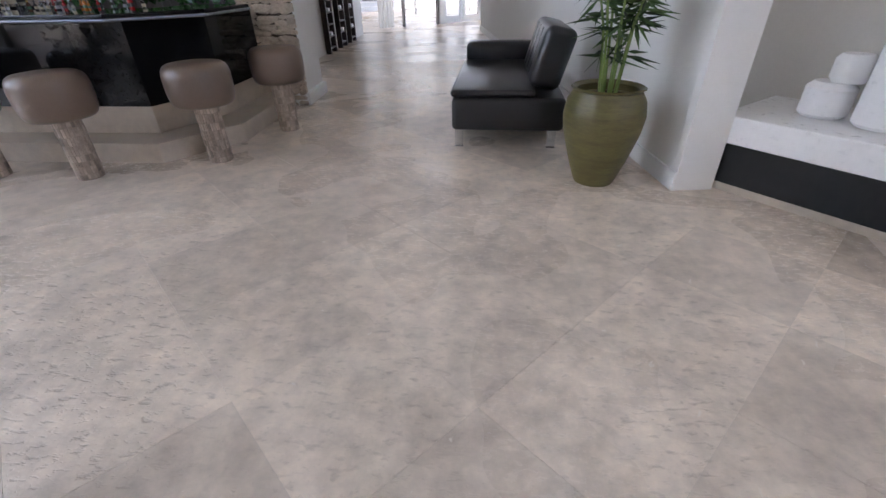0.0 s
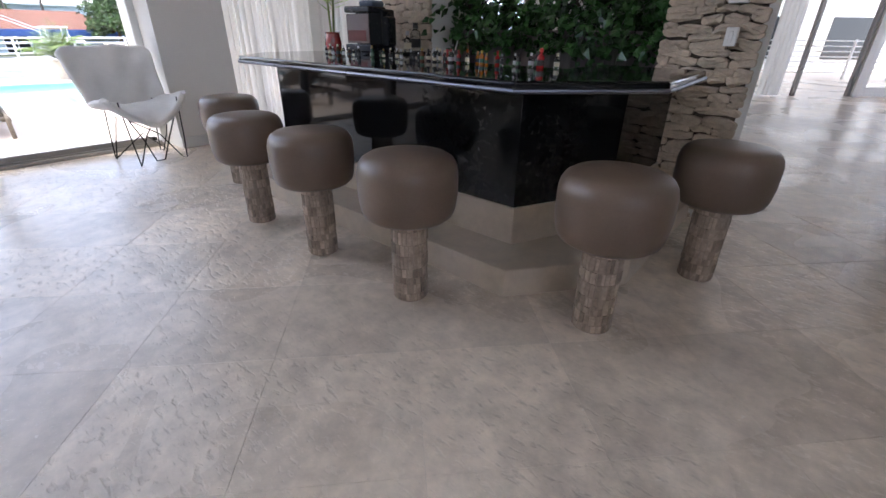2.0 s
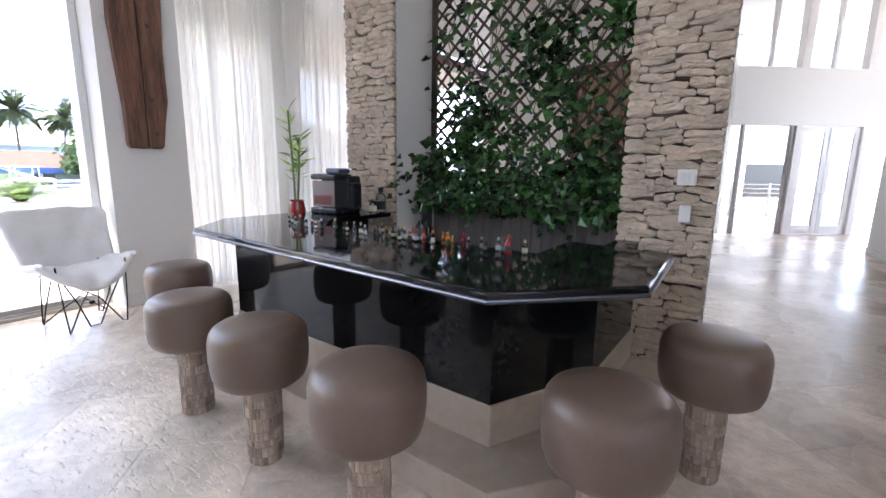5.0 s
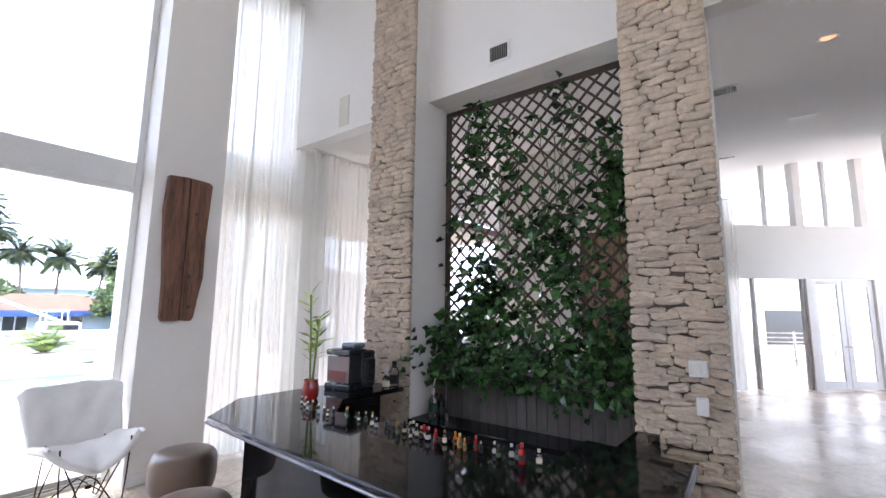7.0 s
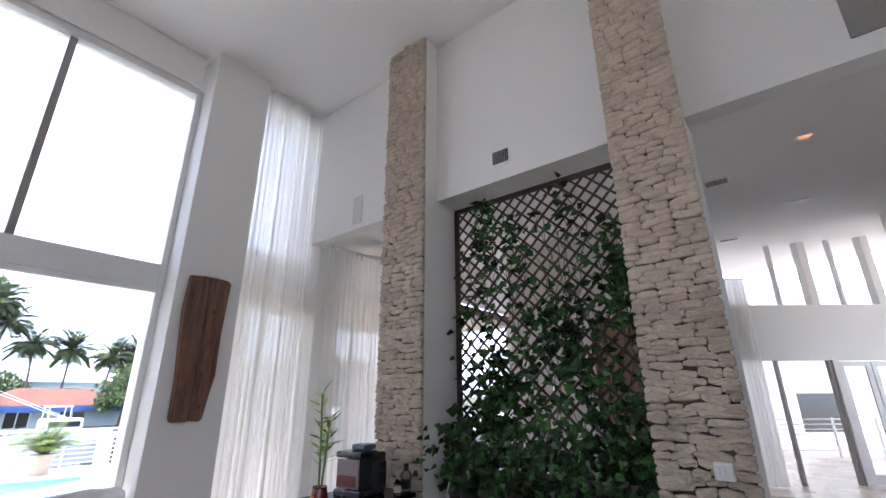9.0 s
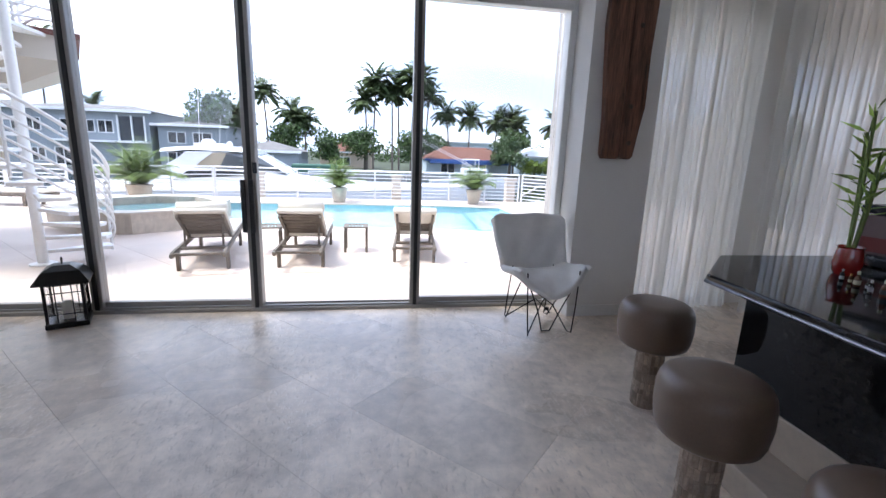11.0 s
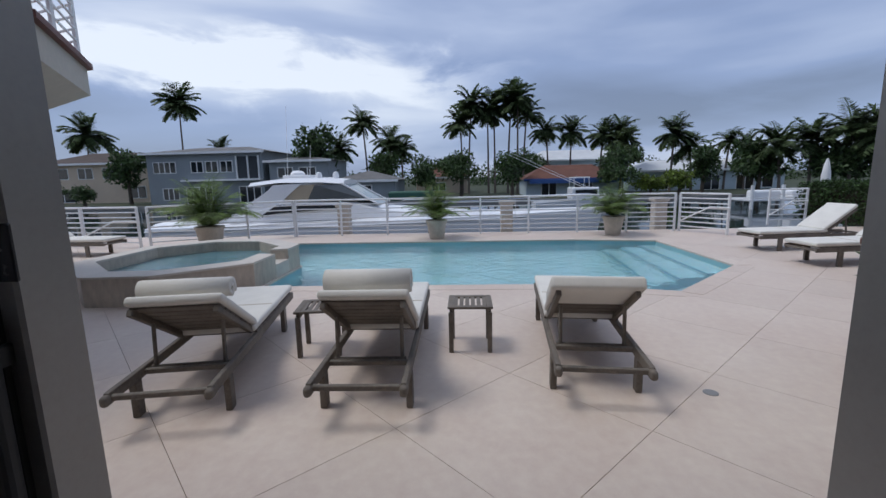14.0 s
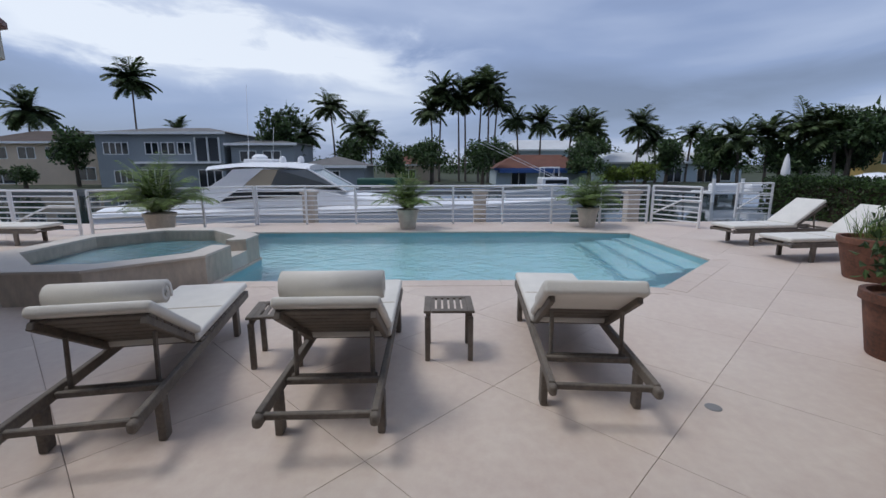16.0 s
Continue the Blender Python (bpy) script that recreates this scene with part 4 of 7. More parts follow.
# lucky bamboo
lb = thing("bamboo_plant", "lucky bamboo stalks in a red glass vase on the bar", "plant", pose(-5.11, 4.02, BZ))
part("vase", lathe([(0, 0), (0.05, 0), (0.062, 0.02), (0.068, 0.07), (0.06, 0.12), (0.055, 0.145), (0.062, 0.155), (0.056, 0.155), (0.048, 0.14), (0, 0.13)], 20), M_REDGLASS, lb, smooth=True)
items = []
for i in range(4):
    a = i * 1.6
    p0 = Vector((0.015 * math.cos(a), 0.015 * math.sin(a), 0.15))
    p1 = Vector((0.05 * math.cos(a), 0.05 * math.sin(a), 0.55 + 0.1 * i))
    part("cane", tubebm([p0, (p0 + p1) / 2 + Vector((0.006, 0, 0)), p1], 0.008, 6), M_CANE, lb)
    for k in range(13):
        q = p0.lerp(p1, 0.35 + 0.65 * k / 12)
        d = rvec(rnd)
        d.z = abs(d.z) * 0.7 + 0.1
        d.normalize()
        items.append((q, d, d.cross(rvec(rnd)).normalized(), rnd.uniform(0.09, 0.17), 0.022))
tagged(piece("leaves", leaf_mesh("leaves", items, M_BAMBOO), lb), kind="stuff")

# ---- trellis and ivy ----
TX0, TX1, TY, TZ0, TZ1 = -4.87, -2.84, 5.56, 0.92, 4.01
tr = thing("trellis", "dark wooden diagonal trellis filling the niche", "trellis")
for a in ((TX0, TX0 + 0.05, TZ0, TZ1), (TX1 - 0.05, TX1, TZ0, TZ1), (TX0, TX1, TZ1 - 0.05, TZ1), (TX0, TX1, TZ0, TZ0 + 0.05)):
    part("frame_bar", boxbm(a[0], a[1], TY - 0.02, TY + 0.02, a[2], a[3]), M_TRELLIS, tr)
step = 0.158
for sgn, dy in ((1, -0.007), (-1, 0.007)):
    k0 = (TX0 - TZ1) if sgn == 1 else (TX0 + TZ0)
    k1 = (TX1 - TZ0) if sgn == 1 else (TX1 + TZ1)
    k = k0 + step / 2
    while k < k1:
        if sgn == 1:
            za, zb = max(TZ0, TX0 - k), min(TZ1, TX1 - k)
            A, B = Vector((k + za, TY + dy, za)), Vector((k + zb, TY + dy, zb))
        else:
            za, zb = max(TZ0, k - TX1), min(TZ1, k - TX0)
            A, B = Vector((k - za, TY + dy, za)), Vector((k - zb, TY + dy, zb))
        if (B - A).length > 0.06:
            L = (B - A).length
            bm = boxbm(-L / 2, L / 2, -0.006, 0.006, -0.0115, 0.0115)
            d = (B - A).normalized()
            ang = math.degrees(math.atan2(d.z, d.x))
            part("slat", bm, M_TRELLIS, tr, at=Matrix.Translation((A + B) / 2) @ pose(0, 0, 0, 0, -ang, 0))
        k += step
pb = thing("planter_box", "long grey wooden planter box below the trellis", "planter")
for i in range(21):
    x = -4.86 + i * 0.0962
    part("board", rbox(x, x + 0.0905, 5.32, 5.35, 0.74, 1.22, 0.003, 1), M_BOXWOOD, pb)
part("box_body", boxbm(-4.86, -2.84, 5.352, 5.52, 0.0, 1.19), M_BOXWOOD, pb)

iv = thing("ivy", "glossy green ivy climbing the trellis, dense near the planter", "plant")
rnd = random.Random(21)
items = []


def ivy_leaf(p, size):
    d = Vector((rnd.uniform(-0.8, 0.8), rnd.uniform(-0.9, -0.1), rnd.uniform(-1, 0.35))).normalized()
    s = d.cross(Vector((rnd.uniform(-0.5, 0.5), -1, rnd.uniform(0.0, 0.9)))).normalized()
    items.append((p, d, s, size, size * rnd.uniform(0.75, 1.0)))


for i in range(38):
    x = rnd.uniform(TX0 + 0.08, TX1 - 0.08)
    z = 1.15
    top = rnd.choice((2.2, 2.8, 3.3, 3.6, 3.8, 3.9)) + rnd.uniform(-0.25, 0.08)
    pts = [Vector((x, TY - 0.03, z))]
    while z < top:
        z += 0.12
        x = min(max(x + rnd.uniform(-0.075, 0.075), TX0 + 0.05), TX1 - 0.05)
        pts.append(Vector((x, TY - 0.03 + rnd.uniform(-0.02, 0.01), z)))
        clump = 0.5 + 0.5 * math.sin(x * 5.1 + 1.3) * math.sin(z * 3.7 + x * 2.0)
        for _ in range(int(0.3 + 5.0 * clump ** 2 + rnd.random() * 0.9)):
            ivy_leaf(pts[-1] + Vector((rnd.uniform(-0.08, 0.08), rnd.uniform(-0.10, 0.0), rnd.uniform(-0.08, 0.08))), rnd.uniform(0.07, 0.14))
    if len(pts) > 2:
        part("vine", tubebm(pts, 0.004, 4), M_VINE, iv)
for i in range(1350):
    z = 1.08 + abs(rnd.gauss(0, 0.34))
    if z > 2.6:
        continue
    x = rnd.uniform(TX0 - 0.12, TX1 + 0.02)
    y = TY - 0.05 - rnd.random() * max(0.05, 0.33 - 0.28 * (z - 1.1))
    ivy_leaf(Vector((x, y, z)), rnd.uniform(0.065, 0.115))
for i in range(26):
    x = rnd.uniform(TX0, TX1)
    n = rnd.randrange(4, 11)
    for k in range(n):
        ivy_leaf(Vector((x + rnd.uniform(-0.04, 0.04), 5.28 - rnd.random() * 0.04, 1.2 - 0.03 * k)), rnd.uniform(0.05, 0.09))
for i in range(60):
    ivy_leaf(Vector((-4.95 + rnd.uniform(-0.12, 0.12), 4.9 + rnd.uniform(-0.02, 0.4), 1.2 + rnd.uniform(0, 0.45))), 0.08)
items = [it for it in items if not (it[0].x < -4.87 and it[0].y > PF - 0.1)]
tagged(piece("leaves", leaf_mesh("leaves", items, M_IVY), iv), kind="stuff")

# framed picture in the hall, seen through the trellis
pc = thing("picture", "large brown framed picture on the hall wall", "picture")
part("frame", rbox(-4.4, -3.2, 8.54, 8.595, 1.3, 3.0, 0.01, 1), M_PLANK, pc)
part("canvas", boxbm(-4.32, -3.28, 8.53, 8.541, 1.38, 2.92), mat("brown_canvas", (0.28, 0.19, 0.13), 0.8, vary=0.25), pc)

# ---- wooden board on the wall pier ----
bd = thing("wood_wall_panel", "old dark red plank panel hung on the white pier", "wall decor")
def plank(pts, x0, x1):
    bm = bmesh.new()
    lo = [bm.verts.new((x0, y, z)) for y, z in pts]
    hi = [bm.verts.new((x1, y, z)) for y, z in pts]
    bm.faces.new(lo)
    bm.faces.new(hi[::-1])
    for i in range(len(pts)):
        j = (i + 1) % len(pts)
        bm.faces.new((lo[i], lo[j], hi[j], hi[i]))
    bmesh.ops.recalc_face_normals(bm, faces=bm.faces[:])
    bmesh.ops.bevel(bm, geom=bm.edges[:], offset=0.008, segments=2, affect="EDGES", profile=0.5)
    return bm
part("plank", plank([(3.57, 3.17), (3.551, 2.794), (3.579, 2.371), (3.608, 1.995), (3.612, 1.648), (3.636, 1.61), (3.781, 1.61), (3.786, 2.371), (3.781, 3.029), (3.777, 3.189)], -7.185, -7.105), M_PLANK, bd)
part("plank", plank([(3.791, 3.189), (3.797, 2.277), (3.796, 1.619), (3.908, 1.61), (3.937, 1.638), (3.974, 1.901), (4.007, 2.089), (4.002, 2.559), (4.021, 2.935), (4.031, 3.152), (3.984, 3.18)], -7.185, -7.115), M_PLANK, bd)
for z in (1.86, 2.88):
    part("batten", boxbm(-7.21, -7.185, 3.66, 3.92, z, z + 0.08), M_PLANK, bd)
for y, z in ((3.88, 2.79), (3.70, 2.75), (3.86, 2.09), (3.88, 1.76)):
    part("knot", lathe([(0, 0), (0.022, 0), (0.016, 0.006), (0, 0.004)], 10), M_TRELLIS, bd, at=pose(-7.113, y, z, 0, 90, 0))

# ---- butterfly chair ----
bc = thing("butterfly_chair", "white canvas butterfly chair on a thin black metal frame", "chair", pose(-6.96, 3.07, 0, 0, 0, 6))
bm = bmesh.new()
NU, NV = 18, 26
grid = []
for j in range(NV + 1):
    v = j / NV
    row = []
    for i in range(NU + 1):
        u = 2 * i / NU - 1
        hollow = 1 - u * u
        if v < 0.5:
            w = v / 0.5
            hw = 0.41 - 0.06 * w
            x = -0.40 + 0.22 * w - 0.05 * hollow * (0.25 + w)
            z = 1.06 - 0.50 * w - 0.10 * abs(u) ** 7 * (1 - w) ** 4 - 0.012 * hollow * (1 - w) - 0.07 * hollow * w * w
        else:
            w = (v - 0.5) / 0.5
            hw = 0.35 + 0.03 * math.sin(math.pi * w)
            x = -0.18 + 0.43 * w - 0.0625 * hollow * (1 - w) - 0.05 * abs(u) ** 3 * w
            z = 0.56 - 0.055 * math.sin(math.pi * min(1, w * 1.1) * 0.5) * hollow - 0.07 * hollow + 0.08 * w * abs(u) ** 2.2
            lip = max(0, (w - 0.78) / 0.22)
            z += (0.05 * math.sin(math.pi * min(1, w * 1.15)) - 0.07 * lip ** 1.6) * hollow
            x += 0.02 * lip * hollow
        fold = 0.010 * math.sin(9 * u + 5 * v) * math.sin(8 * v + 2 * u) + 0.006 * math.sin(17 * v + 6 * u)
        row.append(bm.verts.new((x + fold, u * hw, z + fold)))
    grid.append(row)
for A, B in zip(grid, grid[1:]):
    for i in range(NU):
        bm.faces.new((A[i], A[i + 1], B[i + 1], B[i]))
sl = part("sling", bm, M_CANVAS, bc, smooth=True)
so = sl.modifiers.new("thick", "SOLIDIFY")
so.thickness = 0.065
so.offset = 0
ss = sl.modifiers.new("round", "SUBSURF")
ss.levels = ss.render_levels = 1
for s in (1, -1):
    part("pocket", tubebm([(0.10, s * 0.34, 0.60), (0.20, s * 0.355, 0.63), (0.25, s * 0.345, 0.625)], 0.03, 8, 0.012), M_CANVAS, bc, smooth=True)
    part("frame_rod", tubebm([(0.21, s * 0.26, 0.60), (0.22, s * 0.24, 0.25), (0.22, s * 0.22, 0.012), (0.18, s * 0.20, 0.012), (0.12, s * 0.06, 0.26), (-0.02, -s * 0.12, 0.40)], 0.0065, 6), M_BLACK, bc, smooth=True)
    part("frame_rod", tubebm([(0.20, s * 0.22, 0.46), (0.18, s * 0.12, 0.24), (0.14, s * 0.04, 0.012), (0.13, -s * 0.02, 0.012)], 0.0065, 6), M_BLACK, bc, smooth=True)
    part("frame_rod", tubebm([(0.02, s * 0.23, 0.46), (-0.12, s * 0.24, 0.22), (-0.26, s * 0.23, 0.012), (-0.31, s * 0.22, 0.012), (-0.26, s * 0.22, 0.30), (-0.20, s * 0.22, 0.56)], 0.0065, 6), M_BLACK, bc, smooth=True)
part("frame_rod", tubebm([(-0.29, -0.22, 0.012), (-0.10, 0.0, 0.25), (-0.29, 0.28, 0.012)], 0.0065, 6), M_BLACK, bc, smooth=True)
part("joint", rbox(0.105, 0.135, -0.02, 0.02, 0.21, 0.24, 0.004, 1), M_BLACK, bc)

# ---- lantern ----
lt = thing("lantern", "black metal lantern with glass sides and a candle on the floor", "lantern", pose(-7.36, -1.20, 0, 0, 0, 24))
part("base", rbox(-0.15, 0.15, -0.15, 0.15, 0.0, 0.05, 0.008, 2), M_BLACK, lt)
for sx in (-1, 1):
    for sy in (-1, 1):
        part("corner_post", rbox(sx * 0.13 - 0.012, sx * 0.13 + 0.012, sy * 0.13 - 0.012, sy * 0.13 + 0.012, 0.05, 0.40, 0.003, 1), M_BLACK, lt)
for a in range(4):
    R4 = pose(0, 0, 0, 0, 0, 90 * a)
    part("glass", boxbm(-0.118, 0.118, 0.126, 0.129, 0.05, 0.40), M_GLASS, lt, at=R4)
    for z in (0.12, 0.31):
        part("bar", boxbm(-0.12, 0.12, 0.13, 0.137, z, z + 0.008), M_BLACK, lt, at=R4)
    for x in (-0.06, 0.055):
        part("bar", boxbm(x, x + 0.008, 0.1305, 0.1375, 0.05, 0.40), M_BLACK, lt, at=R4)
bm = bmesh.new()
rings = []
for hw, z in ((0.19, 0.40), (0.19, 0.415), (0.13, 0.50), (0.125, 0.505), (0.06, 0.545), (0.0, 0.55)):
    rings.append([bm.verts.new((sx * hw, sy * hw, z)) for sx, sy in ((1, 1), (-1, 1), (-1, -1), (1, -1))])
for A, B in zip(rings, rings[1:]):
    for i in range(4):
        bm.faces.new((A[i], A[(i + 1) % 4], B[(i + 1) % 4], B[i]))
bm.faces.new(rings[0])
part("roof", bm, M_BLACK, lt)
part("ring", tubebm([(0.03 * math.cos(k * 0.524), 0, 0.575 + 0.03 * math.sin(k * 0.524)) for k in range(12)], 0.004, 6, None, True), M_BLACK, lt)
part("candle", lathe([(0, 0.05), (0.045, 0.05), (0.045, 0.2), (0.02, 0.195), (0, 0.195)], 16), mat("wax", (0.75, 0.70, 0.58), 0.5), lt, smooth=True)

# ---- sofa, pot plant and fireplace ledge ----
sf = thing("sofa", "black leather sofa with an upright back cushion and steel feet", "sofa", pose(-0.13, 3.42, 0, 0, 0, -4) @ Matrix.Diagonal((1.1, 1, 1, 1)))
part("seat", rbox(-0.43, 0.36, 0.0, 1.75, 0.15, 0.40, 0.035, 3), M_BLACKLEATHER, sf, smooth=True)
part("seat_cushion", rbox(-0.44, 0.15, 0.02, 1.55, 0.40, 0.455, 0.025, 3), M_BLACKLEATHER, sf, smooth=True)
part("armrest", rbox(-0.42, 0.30, 1.55, 1.78, 0.38, 0.62, 0.06, 4), M_BLACKLEATHER, sf, smooth=True)
o = part("back_cushion", rbox(-0.11, 0.11, 0.0, 0.95, 0.0, 0.44, 0.06, 4), M_BLACKLEATHER, sf, smooth=True, at=pose(0.20, 0.12, 0.44, 0, 14, 0))
for i in range(3):
    part("tuft_seam", boxbm(-0.113, -0.108, 0.24 * (i + 1) - 0.004, 0.24 * (i + 1) + 0.004, 0.06, 0.40), M_BLACKP, sf, at=o.matrix_basis)
for x in (-0.38, 0.29):
    for y in (0.08, 1.65):
        part("foot", rbox(x - 0.03, x + 0.03, y - 0.012, y + 0.012, 0.008, 0.15, 0.004, 1), M_CHROME, sf)
        part("glide", rbox(x - 0.032, x + 0.032, y - 0.016, y + 0.016, 0.0, 0.008, 0.002, 1), M_CHROME, sf)

pp = thing("pot_plant", "tall olive glazed urn with a slender leafy plant", "plant", pose(0.37, 2.81, 0) @ Matrix.Diagonal((0.92, 0.92, 0.80, 1)))
part("urn", lathe([(0, 0), (0.135, 0), (0.145, 0.02), (0.20, 0.20), (0.255, 0.42), (0.27, 0.55), (0.255, 0.66), (0.225, 0.72), (0.22, 0.74), (0.24, 0.755), (0.225, 0.765), (0.20, 0.74), (0.205, 0.69), (0, 0.66)], 40), M_OLIVE, pp, smooth=True)
part("soil", lathe([(0, 0.69), (0.205, 0.685)], 24), M_SOIL_SHADE, pp)
items = []
rnd = random.Random(5)
for i in range(7):
    a = i * 0.9
    p = [Vector((0.05 * math.cos(a), 0.05 * math.sin(a), 0.67)), Vector((0.09 * math.cos(a), 0.09 * math.sin(a), 1.15)), Vector((0.17 * math.cos(a), 0.17 * math.sin(a), 1.5 + 0.12 * (i % 3)))]
    part("stem", tubebm(p, 0.010, 6, 0.006), M_CANE, pp, smooth=True)
    for k in range(34):
        q = p[1].lerp(p[2], rnd.random()) if k > 4 else p[0].lerp(p[1], rnd.uniform(0.6, 1))
        d = rvec(rnd)
        d.z = d.z * 0.5 - 0.25
        d.normalize()
        items.append((q, d, d.cross(rvec(rnd)).normalized(), rnd.uniform(0.14, 0.26), 0.026))
tagged(piece("leaves", leaf_mesh("leaves", items, M_LEAF), pp), kind="stuff")

fp = thing("fireplace_ledge", "raised white fireplace ledge with a long black fire slot", "fireplace", pose(1.06, 2.73, 0, 0, 0, -52.5))
part("plinth", rbox(0, 2.4, 0.0, 0.7, 0.0, 0.055, 0.004, 1), M_TRAVS, fp)
# solid near-black block in place of an open slot
part("fire_slot", boxbm(0.0, 2.4, -0.012, 0.68, 0.055, 0.30), plain("slot_black", (0.006, 0.006, 0.007), 0.7), fp)
part("mantel", rbox(-0.02, 2.42, -0.03, 0.72, 0.30, 0.46, 0.008, 2), M_WHITEGLAZE, fp)
for i, (x, y, r, h) in enumerate(((0.36, 0.36, 0.12, 0.19), (0.64, 0.32, 0.13, 0.52))):
    cn = thing("white_cylinder_vase", "plain white round-edged ceramic cylinder on the ledge", "ornament", fp.matrix_basis @ pose(x, y, 0.46))
    part("body", lathe([(0, 0), (r - 0.02, 0), (r, 0.02), (r, h - 0.03), (r - 0.03, h), (0, h)], 28), M_WHITEGLAZE, cn, smooth=True)
cn = thing("white_cylinder_vase", "small white ceramic drum stacked on a wider one", "ornament", fp.matrix_basis @ pose(0.41, 0.38, 0.65))
part("body", lathe([(0, 0), (0.075, 0), (0.09, 0.02), (0.09, 0.12), (0.07, 0.145), (0, 0.145)], 28), M_WHITEGLAZE, cn, smooth=True)

# dark wine racks leaning on the hall wall, drape at the far window
for k in range(3):
    y0 = 8.95 + 0.9 * k
    wr = thing("wine_rack", "tall narrow dark wooden wine rack on the wall", "rack", pose(-3.14, y0, 0.0), "wine racks on the hall wall")
    for y in (0.0, 0.42):
        part("upright", rbox(0.0, 0.10, y, y + 0.05, 0.0, 1.75, 0.004, 1), M_TRELLIS, wr)
    for i in range(9):
        part("shelf", rbox(0.0, 0.10, 0.05, 0.42, 0.08 + 0.2 * i, 0.11 + 0.2 * i, 0.003, 1), M_TRELLIS, wr)
        if i % 2:
            part("holder", rbox(0.02, 0.11, 0.16, 0.27, 0.11 + 0.2 * i, 0.17 + 0.2 * i, 0.01, 1), M_WHITEP, wr)
dr = curtain("window_drape", 0.0, 0.0, 0.5, 0.02, 4.5, 5, M_CURTAIN, "sheer white drape gathered beside the far windows", 0.05)
dr.matrix_basis = BM @ pose(-1.0, -0.12, 0, 0, 0, -90)

# ceiling fittings
M_LAMP = bpy.data.materials.new("warm_lamp_glow")
M_LAMP.use_nodes = True
_b = M_LAMP.node_tree.nodes["Principled BSDF"]
_b.inputs["Emission Color"].default_value = (1.0, 0.42, 0.16, 1)
_b.inputs["Emission Strength"].default_value = 0.085


def downlight(x, y, z, lit, label):
    th = thing("downlight", label, "ceiling light", pose(x, y, z))
    part("trim_ring", lathe([(0.062, 0.0), (0.085, 0.0), (0.088, -0.006), (0.085, -0.012), (0.06, -0.008), (0.055, 0.0)], 24), M_WHITEP, th, smooth=True)
    part("lamp", lathe([(0.0, -0.004), (0.058, -0.004)], 20), M_LAMP if lit else M_WHITEP, th)
downlight(-1.43, 6.65, LOW + SLOPE * (6.65 - WY), True, "recessed round ceiling light glowing warm orange")
for x in (-4.25, -3.55):
    downlight(x, 5.45, LOW + 0.006, False, "small unlit round light in the niche soffit")
bm = bmesh.new()
box(bm, -4.88, -2.82, WY + 0.18, 5.66, LOW, LOW + 0.05)
structure("ceiling_niche", bm, M_CEIL, "white soffit over the trellis niche", "ceiling")


def ceiling_vent(x, y, w, d, label, slats):
    z = LOW + SLOPE * (y - WY) - 0.012
    th = thing("ceiling_vent", label, "vent", pose(x, y, z, 8.2, 0, 0))
    part("frame", rbox(-w / 2, w / 2, -d / 2, d / 2, 0.0, 0.02, 0.004, 1), M_WHITEP, th)
    for i in range(slats):
        yy = -d / 2 + d * (i + 0.8) / (slats + 0.6)
        part("slat", boxbm(-w / 2 + 0.03, w / 2 - 0.03, yy - 0.008, yy + 0.008, -0.006, -0.001), M_BLACKP, th)
ceiling_vent(-2.27, 7.52, 0.3, 0.26, "white framed ceiling vent with dark slats", 6)
ceiling_vent(-1.42, 9.9, 0.32, 0.25, "flat white ceiling access panel", 0)
ceiling_vent(-2.55, 12.6, 0.4, 0.22, "white framed ceiling vent with dark slats", 4)
sd = thing("smoke_detector", "small chrome globe fitting on the high ceiling", "ceiling fitting", pose(-5.02, 3.94, TOP))
part("globe", lathe([(0, -0.11), (0.03, -0.1), (0.05, -0.07), (0.05, -0.04), (0.03, -0.01), (0.05, 0), (0, 0)], 18), M_CHROME, sd, smooth=True)

# ---- pool terrace, one step below the room ----
DECK = -0.15
ground = bmesh.new()
box(ground, -2500, 600, -2500, 2500, -4.0, -1.60)
structure("water", ground, M_CANAL, "calm dark canal water", "water")
bm = bmesh.new()
box(bm, -2400, -60.0, -2000, 2000, -3.0, -1.35)
structure("ground", bm, M_LAND, "grassy far bank of the canal", "ground")
bm = bmesh.new()
box(bm, -60.0, -59.6, -300, 300, -3.0, -1.20)
structure("seawall", bm, M_SEAWALL, "concrete sea wall on the far bank", "wall")

before_deck = set(scene.objects)
RB = [(-13.03, 4.2), (-14.81, 5.98), (-17.95, 5.9), (-18.3, 4.0)]
LBND = [(-13.5, -2.15), (-15.2, -2.15), (-16.5, -3.6), (-18.3, -3.6)]
POOL = [(-13.03, 4.2), (-13.5, 2.6), (-13.5, -2.15), (-15.2, -2.15), (-16.5, -3.6), (-18.3, -3.6), (-18.3, 4.0), (-17.95, 5.9), (-14.81, 5.98)]
EDGE0, EDGE1 = -20.1, -7.75


def interp(line, x):
    for (xa, ya), (xb, yb) in zip(line, line[1:]):
        if xb <= x <= xa:
            return ya + (yb - ya) * (x - xa) / (xb - xa)
    return line[-1][1] if x < line[-1][0] else line[0][1]


